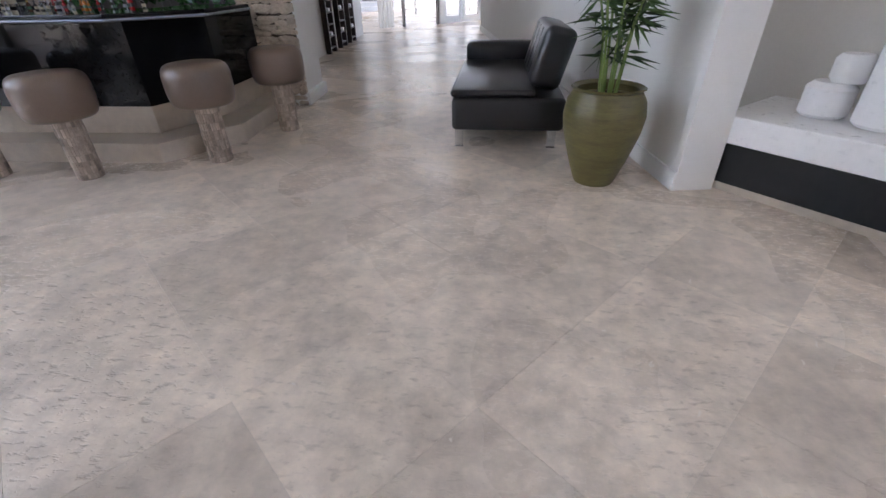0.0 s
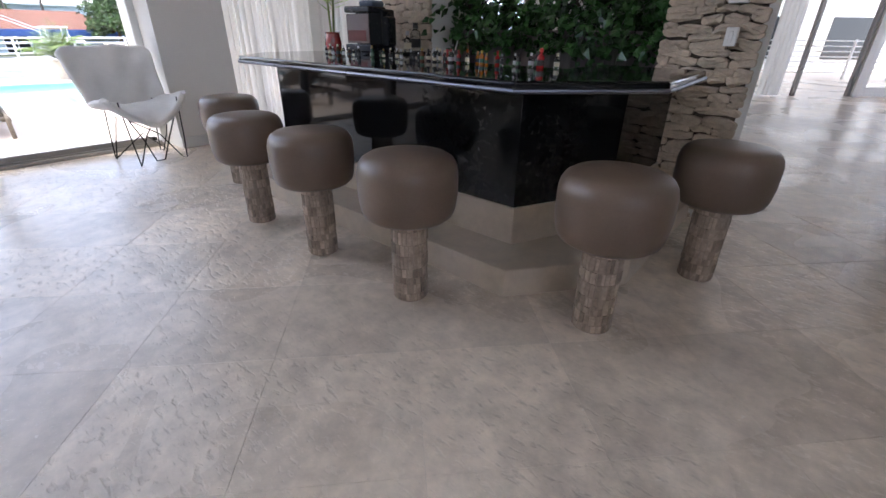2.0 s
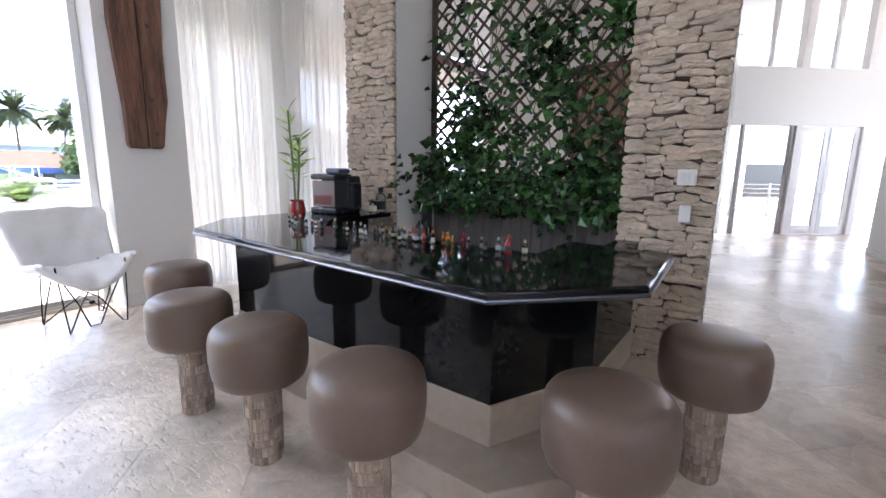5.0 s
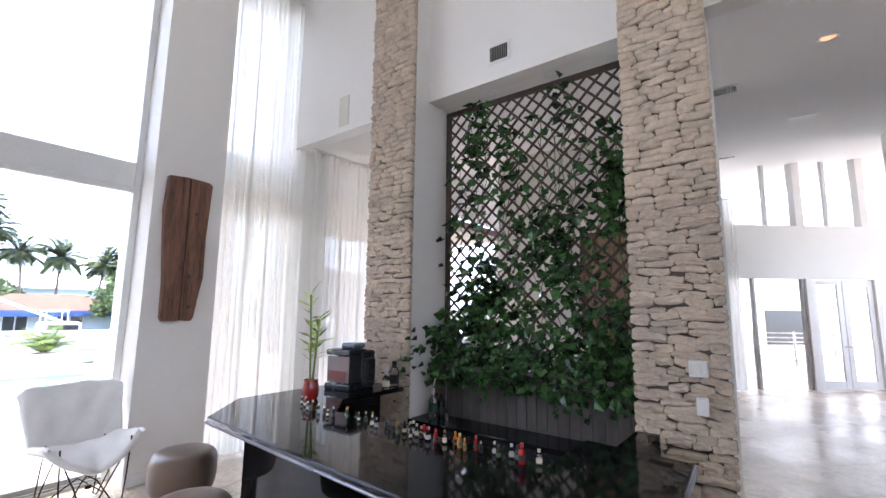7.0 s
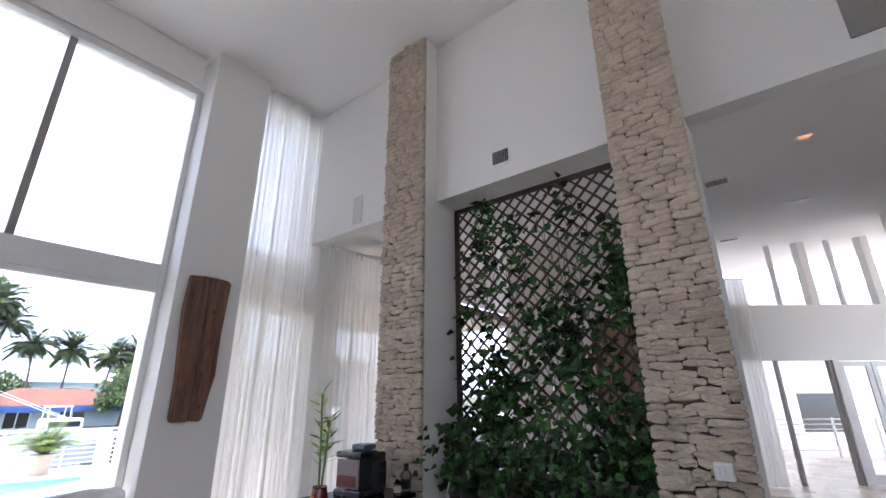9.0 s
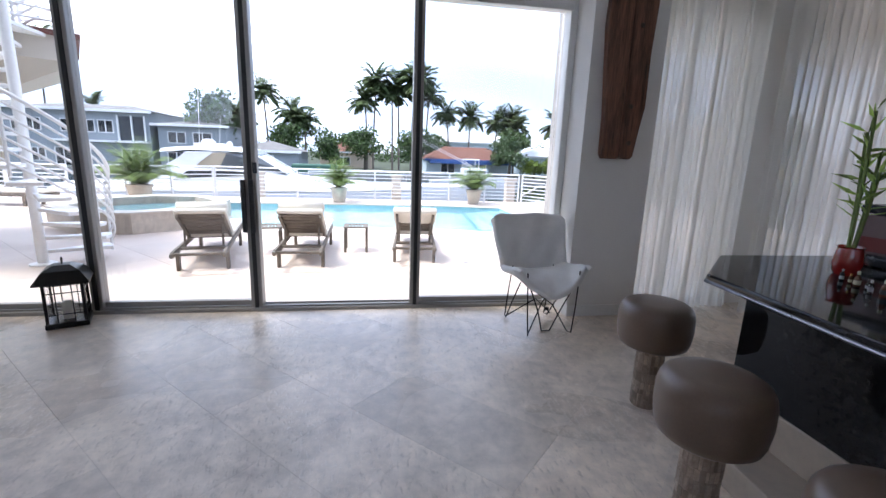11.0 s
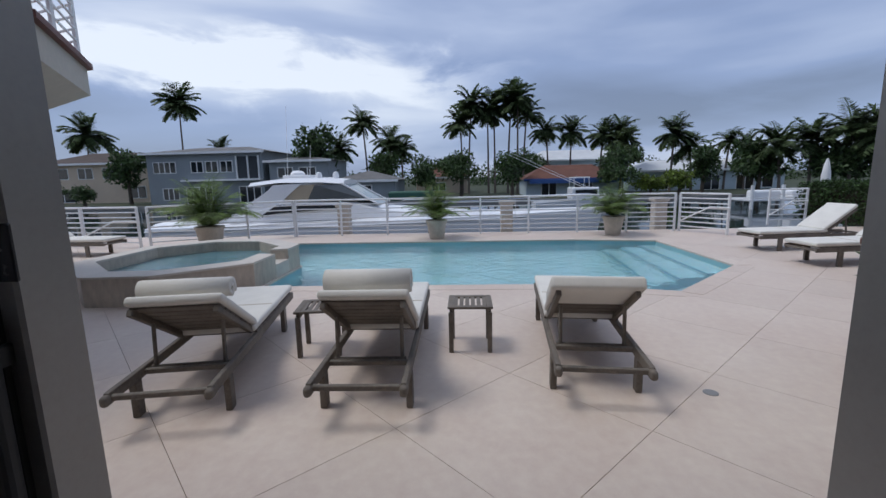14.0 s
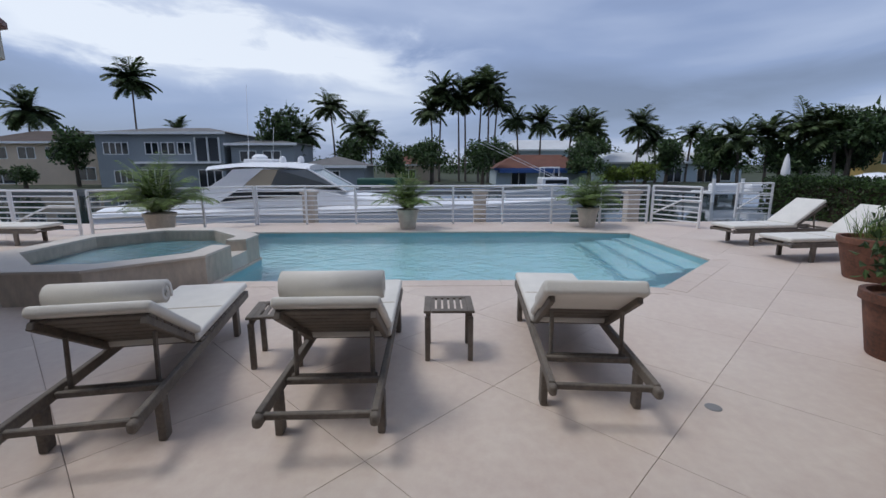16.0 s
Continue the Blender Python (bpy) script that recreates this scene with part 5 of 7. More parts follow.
regions = [[(-13.03, -16.0), (EDGE1, -16.0), (EDGE1, 13.0), (-13.03, 13.0)], [(EDGE0, -16.0), (-18.3, -16.0), (-18.3, 13.0), (EDGE0, 13.0)],
           [(-13.5, -16.0), (-13.03, -16.0), (-13.03, 4.2), (-13.5, 2.6)]]
xs = sorted({-13.03, -13.5, -14.81, -15.2, -16.5, -17.95, -18.3}, reverse=True)
for xa, xb in zip(xs, xs[1:]):
    regions.append([(xb, interp(RB, xb)), (xa, interp(RB, xa)), (xa, 13.0), (xb, 13.0)])
    if xa <= -13.5:
        regions.append([(xb, -16.0), (xa, -16.0), (xa, interp(LBND, xa)), (xb, interp(LBND, xb))])
bm = bmesh.new()
for rg in regions:
    prism(bm, rg, -1.6, -0.025)
terrace = structure("terrace", bm, M_JOINT, "pale coral stone pool terrace laid on the diagonal", "terrace")

# pool shell, water, steps, coping
bm = bmesh.new()
PC = Vector((-15.8, 1.2))
INNER = [tuple(PC + (Vector(p) - PC) * 0.996) for p in POOL]
lo = [bm.verts.new((x, y, -1.2)) for x, y in INNER]
hi = [bm.verts.new((x, y, -0.032)) for x, y in INNER]
bm.faces.new(lo)
for i in range(len(POOL)):
    j = (i + 1) % len(POOL)
    bm.faces.new((lo[i], lo[j], hi[j], hi[i]))
pool = thing("swimming_pool", "angular swimming pool with clear turquoise water", "pool")
tagged(pool, kind="structure")
part("basin", bm, M_POOL, pool)
wt = piece("pool_water", raw_mesh("pool_water", [(x, y, -0.085) for x, y in reversed(INNER)], [tuple(range(len(POOL)))], M_POOLWATER), pool)
wt.visible_shadow = False
for k in range(3):
    o = 0.55 * (k + 1)
    poly = [(-14.83, 5.94), (-17.9, 5.86), (-17.9, 5.86 - o * 0.8), (-14.83 + 0.25 * o, 5.94 - 1.0 * o)]
    part("pool_step", prismbm(poly, -1.19, -0.28 - 0.24 * k), M_POOL, pool)
    part("step_edge", prismbm([(-14.83 + 0.25 * o, 5.94 - 1.0 * o), (-17.9, 5.86 - o * 0.8), (-17.9, 5.93 - o * 0.8), (-14.83 + 0.25 * o, 6.01 - 1.0 * o)], -0.30 - 0.24 * k, -0.275 - 0.24 * k), plain("blue_tile_band", (0.05, 0.22, 0.30), 0.3), pool)
n = len(POOL)
cx, cy = -15.8, 1.2
for i in range(n):
    a, b = Vector(POOL[i]), Vector(POOL[(i + 1) % n])
    d = (b - a).normalized()
    out = Vector((d.y, -d.x))
    if out.dot(Vector((cx, cy)) - a) > 0:
        out = -out
    L = (b - a).length
    m = max(1, round(L / 0.61))
    for k in range(m):
        p, q = a + d * (L * k / m + 0.004), a + d * (L * (k + 1) / m - 0.004)
        bm = prismbm([tuple(p - out * 0.03), tuple(q - out * 0.03), tuple(q + out * 0.27), tuple(p + out * 0.27)], -0.03, 0.004)
        part("coping_stone", bm, M_DECK, pool)

# spa
SPA = [(-12.4, -4.12), (-12.47, -3.18), (-13.35, -2.16), (-15.2, -2.16), (-16.1, -3.1), (-16.1, -4.3), (-15.2, -5.25), (-13.4, -5.25)]
SC = Vector((-14.3, -3.7))
spa = tagged(thing("spa", "raised octagonal travertine spa spilling into the pool", "spa"), kind="structure")
INN = [tuple(SC + (Vector(p) - SC) * 0.80) for p in SPA]
OUT = [tuple(SC + (Vector(p) - SC) * 1.015) for p in SPA]
for i in range(8):
    j = (i + 1) % 8
    a, b, c, d2 = Vector(SPA[i]), Vector(SPA[j]), Vector(INN[j]), Vector(INN[i])
    if i == 2:
        part("wall_panel", prismbm([tuple(a), tuple(a.lerp(b, 0.42)), tuple(d2.lerp(c, 0.42)), tuple(d2)], 0.0, 0.40), M_SPASTONE, spa)
        part("spill_lip", prismbm([tuple(a.lerp(b, 0.42)), tuple(a.lerp(b, 0.72)), tuple(d2.lerp(c, 0.72)), tuple(d2.lerp(c, 0.42))], -0.3, 0.24), M_COPING, spa)
        part("wall_panel", prismbm([tuple(a.lerp(b, 0.72)), tuple(b), tuple(c), tuple(d2.lerp(c, 0.72))], 0.0, 0.40), M_SPASTONE, spa)
        part("rim", prismbm([tuple(a), tuple(a.lerp(b, 0.42)), tuple(d2.lerp(c, 0.42)), tuple(d2)], 0.40, 0.435, 0.005), M_COPING, spa)
        part("rim", prismbm([tuple(a.lerp(b, 0.72)), tuple(b), tuple(c), tuple(d2.lerp(c, 0.72))], 0.40, 0.435, 0.005), M_COPING, spa)
    else:
        part("wall_panel", prismbm([tuple(a), tuple(b), tuple(c), tuple(d2)], 0.0, 0.40), M_SPASTONE, spa)
        part("rim", prismbm([tuple(Vector(OUT[i])), tuple(Vector(OUT[j])), tuple(c), tuple(d2)], 0.40, 0.435, 0.005), M_COPING, spa)
part("spa_floor", prismbm(INN, 0.0, 0.03), M_SPATILE, spa)
SW = [SC + (Vector(p) - SC) * 0.803 for p in SPA]
if sum(SW[k].x * SW[(k + 1) % 8].y - SW[(k + 1) % 8].x * SW[k].y for k in range(8)) < 0:
    SW.reverse()
o = piece("spa_water", raw_mesh("spa_water", [(p.x, p.y, 0.27) for p in SW], [tuple(range(8))], M_POOLWATER), spa)
o.visible_shadow = False

# pale sheet out of view, added to bounce light into the room
bm = bmesh.new()
box(bm, -7.75, 60, -60, 60, -0.5, -0.305)
structure("yard", bm, M_DECK, "unseen pale ground sheet added round the house to bounce light", "pavement")

# ---- fence ----
def fence_run(name, pts, label, h=1.09, rails=8, brace=False):
    th = thing(name, label, "fence")
    pts = [Vector((x, y, 0)) for x, y in pts]
    for p in pts:
        part("post", rbox(p.x - 0.028, p.x + 0.028, p.y - 0.028, p.y + 0.028, 0.0, h, 0.006, 1), M_FENCE, th)
    for k in range(rails):
        z = h - 0.01 - k * (h - 0.16) / (rails - 1)
        part("rail", tubebm([p + Vector((0, 0, z)) for p in pts], 0.026 if k == 0 else 0.017, 8), M_FENCE, th, smooth=True)
    if brace:
        a, b = pts[0], pts[-1]
        part("brace", tubebm([a + Vector((0.06, 0, 0.3)), a.lerp(b, 0.6) + Vector((0.06, 0, 0.72)), b + Vector((0.06, 0, 0.72))], 0.022, 8), M_FENCE, th, smooth=True)
    return th


fence_run("pool_fence", [(-19.75, y) for y in (-4.0, -2.62, -1.22, 0.17, 1.56, 2.97, 4.38, 5.78, 7.14)], "white tubular metal fence along the sea wall")
fence_run("pool_fence", [(-17.83, -7.2), (-18.4, -6.2), (-18.95, -5.1), (-19.7, -4.05)], "white tubular metal fence panel at an angle", brace=False)
fence_run("pool_gate", [(-19.75, 7.28), (-18.68, 8.02)], "white tubular metal gate standing open", brace=True)
fence_run("pool_gate", [(-17.98, -9.15), (-17.83, -7.48)], "white tubular metal gate standing open", brace=True)
fence_run("pool_fence", [(-20.9, 10.5), (-20.9, 11.6)], "short white tubular railing by the dock steps", 1.1, 7, True)
fence_run("pool_fence", [(-18.0, -9.2), (-18.5, -12.5)], "white tubular metal fence along the sea wall")


def pedestal(x, y):
    th = thing("dock_pedestal", "short square beige dock pedestal behind the fence", "pedestal", pose(x, y, 0.0))
    part("shaft", rbox(-0.18, 0.18, -0.18, 0.18, -0.2, 0.82, 0.01, 1), M_CREAMPOT, th)
    part("cap", rbox(-0.23, 0.23, -0.23, 0.23, 0.82, 0.92, 0.015, 2), M_CREAMPOT, th)
for x, y in ((-20.6, -2.75), (-20.6, 2.4), (-20.6, 7.05)):
    pedestal(x, y)
bm = bmesh.new()
box(bm, -21.6, -20.1, -60, 60, -1.6, -0.2)
structure("dock", bm, M_SEAWALL, "concrete dock edge along the canal", "dock")

# ---- plants in pots ----
def frond_items(n, ln, up, rnd, leaflets=16, wid=0.02, lw=0.22, origin=Vector((0, 0, 0)), droop=1.0):
    items = []
    for i in range(n):
        a = 2 * math.pi * (i + rnd.random() * 0.7) / n
        el = rnd.uniform(*up)
        hd = Vector((math.cos(a), math.sin(a), 0))
        L = ln * rnd.uniform(0.75, 1.1)
        p = origin.copy()
        d = (hd * math.cos(el) + Vector((0, 0, math.sin(el)))).normalized()
        for k in range(leaflets):
            u = k / leaflets
            stp = L / leaflets
            p = p + d * stp
            d = (d + Vector((0, 0, -droop * 1.9 / leaflets * (0.3 + u)))).normalized()
            s = d.cross(Vector((0, 0, 1)))
            s = s.normalized() if s.length > 0.01 else Vector((1, 0, 0))
            sz = lw * ln * (0.35 + math.sin(math.pi * min(1, u * 0.85 + 0.15)) * 0.75)
            for sg in (1, -1):
                ld = (s * sg * 0.8 + d * 0.55 + Vector((0, 0, -0.25 * droop + rnd.uniform(-0.15, 0.15)))).normalized()
                items.append((p, ld, ld.cross(Vector((0, 0, 1))).normalized(), sz * rnd.uniform(0.8, 1.15), wid))
            items.append((p - d * stp, d, s, stp * 1.25, wid * 0.6))
    return items


def planter(name, label, x, y, r0, r1, h, material, plant, seed, scale=1.0):
    th = thing(name, label, "potted plant", pose(x, y, 0))
    part("pot", lathe([(0, 0), (r0, 0), (r0 + 0.01, 0.02), (r1, h * 0.86), (r1 + 0.03, h * 0.87), (r1 + 0.03, h), (r1 - 0.02, h), (r1 - 0.03, h * 0.9), (0, h * 0.88)], 28), material, th, smooth=True)
    part("soil", lathe([(0, h * 0.9), (r1 - 0.03, h * 0.895)], 20), M_SOIL_SHADE, th)
    rnd = random.Random(seed)
    if plant == "palm":
        its = frond_items(54, 1.0 * scale, (0.6, 1.5), rnd, 24, 0.022 * scale, 0.27, Vector((0, 0, h)), 1.0)
        tagged(piece("fronds", leaf_mesh("fronds", its, M_PALMB), th), kind="stuff")
    elif plant == "grass":
        its = []
        for i in range(170):
            d = Vector((rnd.gauss(0, 0.4), rnd.gauss(0, 0.4), 1)).normalized()
            its.append((Vector((rnd.uniform(-r1, r1) * 0.5, rnd.uniform(-r1, r1) * 0.5, h * 0.9)), d, d.cross(rvec(rnd)).normalized(), rnd.uniform(0.3, 0.62), 0.012))
        tagged(piece("blades", leaf_mesh("blades", its, M_PALMB), th), kind="stuff")
    return th


planter("potted_palm", "small feathery palm in a cream planter by the fence", -18.85, 0.32, 0.19, 0.27, 0.52, M_CREAMPOT, "palm", 1)
planter("potted_palm", "small feathery palm in a cream planter by the fence", -19.1, 5.2, 0.19, 0.27, 0.52, M_CREAMPOT, "palm", 2)
planter("potted_palm", "wide bushy palm in a cream planter beside the spa", -17.75, -5.5, 0.25, 0.33, 0.56, M_CREAMPOT, "palm", 3, 1.4)
planter("terracotta_pot", "terracotta pot with spiky grass on the terrace", -13.5, 7.5, 0.30, 0.42, 0.62, M_TERRA, "grass", 4)
vp = planter("vine_pot", "big terracotta pot with a tall dark climbing vine", -10.85, 5.14, 0.22, 0.31, 0.58, M_TERRA, "none", 5)
rnd = random.Random(9)
items = []
for i in range(9):
    p = Vector((rnd.uniform(-0.1, 0.1), rnd.uniform(-0.1, 0.1), 0.6))
    pts = [p.copy()]
    for k in range(14):
        p = p + Vector((rnd.uniform(-0.08, 0.08), rnd.uniform(-0.06, 0.09) + 0.006, 0.24))
        pts.append(p.copy())
        for _ in range(18 if k < 9 else 8):
            q = p + Vector((rnd.gauss(0, 0.11), rnd.gauss(0, 0.10), rnd.uniform(-0.15, 0.15)))
            items.append((q, rvec(rnd), rvec(rnd), rnd.uniform(0.07, 0.12), 0.065))
    part("vine", tubebm(pts, 0.012, 5, 0.004), M_VINE, vp)
for i in range(420):
    q = Vector((rnd.gauss(0, 0.12), rnd.gauss(0, 0.12), 0.64 + abs(rnd.gauss(0, 0.3))))
    items.append((q, rvec(rnd), rvec(rnd), rnd.uniform(0.06, 0.11), 0.06))
tagged(piece("leaves", leaf_mesh("leaves", items, M_LEAF), vp), kind="stuff")

# ---- loungers and tables ----
def lounger(label, m, back=33, roll=None, cover=False):
    """Head end at local x = 0, foot end at x = 2.5."""
    th = thing("sun_lounger", label, "sun lounger", m, "teak sun loungers by the pool")
    W = 0.34
    for s in (-1, 1):
        y = s * (W - 0.02)
        part("side_rail", rbox(0.0, 2.45, y - 0.02, y + 0.02, 0.26, 0.335, 0.008, 2), M_TEAK, th)
        part("leg", rbox(0.27, 0.36, y - 0.025, y + 0.025, 0.0, 0.27, 0.01, 2), M_TEAK, th)
        part("leg", rbox(1.95, 2.04, y - 0.025, y + 0.025, 0.0, 0.27, 0.01, 2), M_TEAK, th)
        part("rail_handle", rbox(-0.05, 0.06, y - 0.028, y + 0.028, 0.25, 0.325, 0.025, 3), M_TEAK, th)
    for x in (0.02, 0.42, 2.42):
        part("crossbar", rbox(x - 0.018, x + 0.018, -W + 0.04, W - 0.04, 0.275, 0.315, 0.006, 1), M_TEAK, th)
    for i in range(13):
        x = 1.02 + i * 0.105
        part("slat", rbox(x, x + 0.085, -W + 0.005, W - 0.005, 0.337, 0.357, 0.004, 1), M_TEAK, th)
    hx, hz = 0.98, 0.345
    B = Matrix.Translation((hx, 0, hz)) @ pose(0, 0, 0, 0, back, 0)
    L = 0.80
    for s in (-1, 1):
        y = s * (W - 0.05)
        part("back_rail", rbox(-L, 0.0, y - 0.02, y + 0.02, 0.0, 0.05, 0.006, 1), M_TEAK, th, at=B)
        zz = math.sin(radians(back))
        px, pz = hx - 0.55 * math.cos(radians(back)), hz + 0.55 * zz
        part("prop", tubebm([(px, s * (W - 0.09), pz), (0.48 if back > 25 else 0.7, s * (W - 0.09), 0.30)], 0.016, 6), M_TEAK, th)
    part("prop_bar", tubebm([(0.48 if back > 25 else 0.7, -W + 0.06, 0.30), (0.48 if back > 25 else 0.7, W - 0.06, 0.30)], 0.016, 6), M_TEAK, th)
    for i in range(7):
        x = -L + 0.02 + i * 0.113
        part("back_slat", rbox(x, x + 0.09, -W + 0.03, W - 0.03, 0.05, 0.068, 0.004, 1), M_TEAK, th, at=B)
    part("seat_cushion", rbox(0.97, 2.46, -W + 0.005, W - 0.005, 0.358, 0.43, 0.028, 4), M_CUSHION, th, smooth=True)
    bk = part("back_cushion", rbox(-L - 0.03, 0.02, -W + 0.005, W - 0.005, 0.07, 0.14, 0.028, 4), M_CUSHION, th, smooth=True, at=B)
    # tan strip puts the shade of a fold into the cushion's colour
    part("crease_shade_strip", boxbm(1.62, 1.634, -W + 0.03, W - 0.03, 0.4295, 0.4325), M_TAN, th)
    if roll:
        r = roll
        bm = bmesh.new()
        prof = []
        for k in range(34):
            a = k * 0.36
            rr = r * (1 - 0.022 * k)
            prof.append((rr * math.cos(a), rr * math.sin(a)))
        left = [bm.verts.new((x, -W + 0.01, z)) for x, z in prof]
        right = [bm.verts.new((x, W - 0.01, z)) for x, z in prof]
        for i in range(len(prof) - 1):
            bm.faces.new((left[i], left[i + 1], right[i + 1], right[i]))
        ro = part("rolled_cushion", bm, M_CUSHION, th, "cream cushion end rolled up into a bolster", True, at=B @ pose(-L + 0.16, 0, 0.14 + r * 0.95))
        sm = ro.modifiers.new("thick", "SOLIDIFY")
        sm.thickness = 0.045
        sm.offset = -1
    if cover:
        part("cushion_cover", rbox(-L - 0.05, -L + 0.42, -W - 0.01, W + 0.01, 0.045, 0.152, 0.03, 4), M_CUSHION, th, "fitted cream cushion cover over the head end", True, at=B)
    return th


def side_table(x, y, rz, h, w):
    th = thing("side_table", "small square weathered teak side table with a slatted top", "table", pose(x, y, 0, 0, 0, rz), "teak side tables")
    for sx in (-1, 1):
        for sy in (-1, 1):
            part("leg", rbox(sx * (w - 0.03) - 0.022, sx * (w - 0.03) + 0.022, sy * (w - 0.03) - 0.022, sy * (w - 0.03) + 0.022, 0, h - 0.06, 0.005, 1), M_TEAK, th)
    for s in (-1, 1):
        part("apron", rbox(-w + 0.03, w - 0.03, s * (w - 0.03) - 0.012, s * (w - 0.03) + 0.012, h - 0.09, h - 0.025, 0.004, 1), M_TEAK, th)
        part("top_border", rbox(-w, w, s * w - 0.06 * (s > 0), s * w + 0.06 * (s < 0), h - 0.024, h, 0.004, 1), M_TEAK, th)
        part("top_border", rbox(s * w - 0.06 * (s > 0), s * w + 0.06 * (s < 0), -w + 0.062, w - 0.062, h - 0.024, h, 0.004, 1), M_TEAK, th)
    for i in range(6):
        yy = -w + 0.075 + i * (2 * w - 0.15) / 5
        part("slat", rbox(-w + 0.064, w - 0.064, yy - 0.019, yy + 0.019, h - 0.02, h - 0.004, 0.003, 1), M_TEAK, th)


def facing(x, y, deg):
    return pose(x, y, 0, 0, 0, 180 + deg)


lounger("weathered teak sun lounger, cream cushion rolled at the head", facing(-9.45, -0.87, 10), 31, 0.095)
lounger("weathered teak sun lounger, thick cream cushion rolled at the head", facing(-9.55, 0.42, 1.2), 31, 0.115)
lounger("weathered teak sun lounger with a flat cream cushion and cover", facing(-9.83, 2.13, -5), 31, None, True)
lounger("teak sun lounger with a flat white cushion, head raised", facing(-16.75, 9.6, 97), 36)
lounger("teak sun lounger with a flat white cushion, head raised", facing(-15.15, 9.5, 97), 36)
lounger("weathered teak sun lounger with a white cushion beside the spiral stair", facing(-16.9, -9.75, -92), 36)
side_table(-11.06, 1.19, 0, 0.46, 0.215)
side_table(-10.95, -0.28, 8, 0.46, 0.215)
dr_ = thing("deck_drain", "small round metal drain cover in the terrace", "drain", pose(-10.092, 3.016, 0.0))
part("cover", lathe([(0, 0.006), (0.045, 0.006), (0.055, 0.002), (0.055, 0.0)], 20), M_ALU, dr_)

# ---- spiral stair and balcony ----
SX, SY = -10.1, -3.2
sp = thing("spiral_staircase", "white metal spiral staircase with curved tubular railings", "staircase", pose(SX, SY, 0))
part("pole", tubebm([(0, 0, 0), (0, 0, 4.5)], 0.065, 14), M_FENCE, sp, smooth=True)
part("pole_foot", lathe([(0, 0), (0.16, 0), (0.16, 0.02), (0.08, 0.03), (0, 0.03)], 18), M_FENCE, sp)
NT, RISE, TURN, A0, RT = 16, 0.205, 19.5, 140.0, 0.82
for i in range(NT):
    a0, a1 = radians(A0 - TURN * i), radians(A0 - TURN * (i + 1) - 5)
    am = (a0 + a1) / 2
    z = RISE * (i + 1)
    poly = [(0.06 * math.cos(a0), 0.06 * math.sin(a0)), (RT * math.cos(a0), RT * math.sin(a0)), (RT * 1.02 * math.cos(am), RT * 1.02 * math.sin(am)), (RT * math.cos(a1), RT * math.sin(a1)), (0.06 * math.cos(a1), 0.06 * math.sin(a1))]
    part("tread", prismbm(poly, z - 0.05, z, 0.006), M_FENCE, sp)
for k in range(7):
    pts = []
    for i in range(NT * 3 + 1):
        a = radians(A0 - TURN * i / 3)
        pts.append(((RT + 0.05) * math.cos(a), (RT + 0.05) * math.sin(a), RISE * (i / 3 + 0.6) + 0.12 + 0.145 * k))
    part("curved_rail", tubebm(pts, 0.026 if k == 6 else 0.017, 8), M_FENCE, sp, smooth=True)
for i in range(0, NT + 1, 3):
    a = radians(A0 - TURN * i)
    z = RISE * (i + 0.6)
    part("baluster", tubebm([((RT + 0.05) * math.cos(a), (RT + 0.05) * math.sin(a), z - 0.05), ((RT + 0.05) * math.cos(a), (RT + 0.05) * math.sin(a), z + 1.02)], 0.02, 8), M_FENCE, sp, smooth=True)

WING = [(-10.5, -4.45), (-12.6, -6.2), (-12.6, -15.0), (-7.8, -15.0), (-7.8, -6.6), (-9.3, -5.7)]
bm = prismbm(WING, 0.0, 2.9)
wing = structure("wall_wing", bm, M_STUCCO, "rough white stucco wing of the house beside the stair", "wall")
d = (Vector(WING[1]) - Vector(WING[0])).normalized()
nrm = Vector((d.y, -d.x))
if nrm.dot(Vector((0, 1))) < 0:
    nrm = -nrm
p0, p1 = Vector(WING[0]) + d * 0.35, Vector(WING[0]) + d * 1.75
dk = thing("door_2", "dark glass door in the stucco wing", "door")
tagged(dk, kind="structure")
part("leaf", prismbm([tuple(p0), tuple(p1), tuple(p1 + nrm * 0.03), tuple(p0 + nrm * 0.03)], 0.0, 2.3), M_TINT, dk)
for q in (p0, p1):
    part("jamb", prismbm([tuple(q - d * 0.04), tuple(q + d * 0.04), tuple(q + d * 0.04 + nrm * 0.06), tuple(q - d * 0.04 + nrm * 0.06)], 0.0, 2.36), M_ALU, dk)

bal = thing("balcony", "rendered balcony with a red-brown edge and white railing", "balcony")
tagged(bal, kind="structure")
BP = [(-9.6, -4.85), (-11.14, -3.0), (-13.0, -4.1), (-13.6, -6.0), (-13.2, -9.0), (-9.6, -9.0)]
bc_ = Vector((-11.6, -6.0))
BPI = [tuple(bc_ + (Vector(p) - bc_) * 0.66) for p in BP]
bm = bmesh.new()
lo = [bm.verts.new((x, y, 2.55)) for x, y in BPI]
mi = [bm.verts.new((x, y, 2.92)) for x, y in BP]
hi = [bm.verts.new((x, y, 3.27)) for x, y in BP]
bm.faces.new(lo)
bm.faces.new(hi)
for A, B in ((lo, mi), (mi, hi)):
    for i in range(len(BP)):
        j = (i + 1) % len(BP)
        bm.faces.new((A[i], A[j], B[j], B[i]))
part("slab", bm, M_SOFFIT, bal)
part("edge_band", prismbm([tuple(bc_ + (Vector(p) - bc_) * 1.03) for p in BP], 3.27, 3.34), M_REDTRIM, bal)
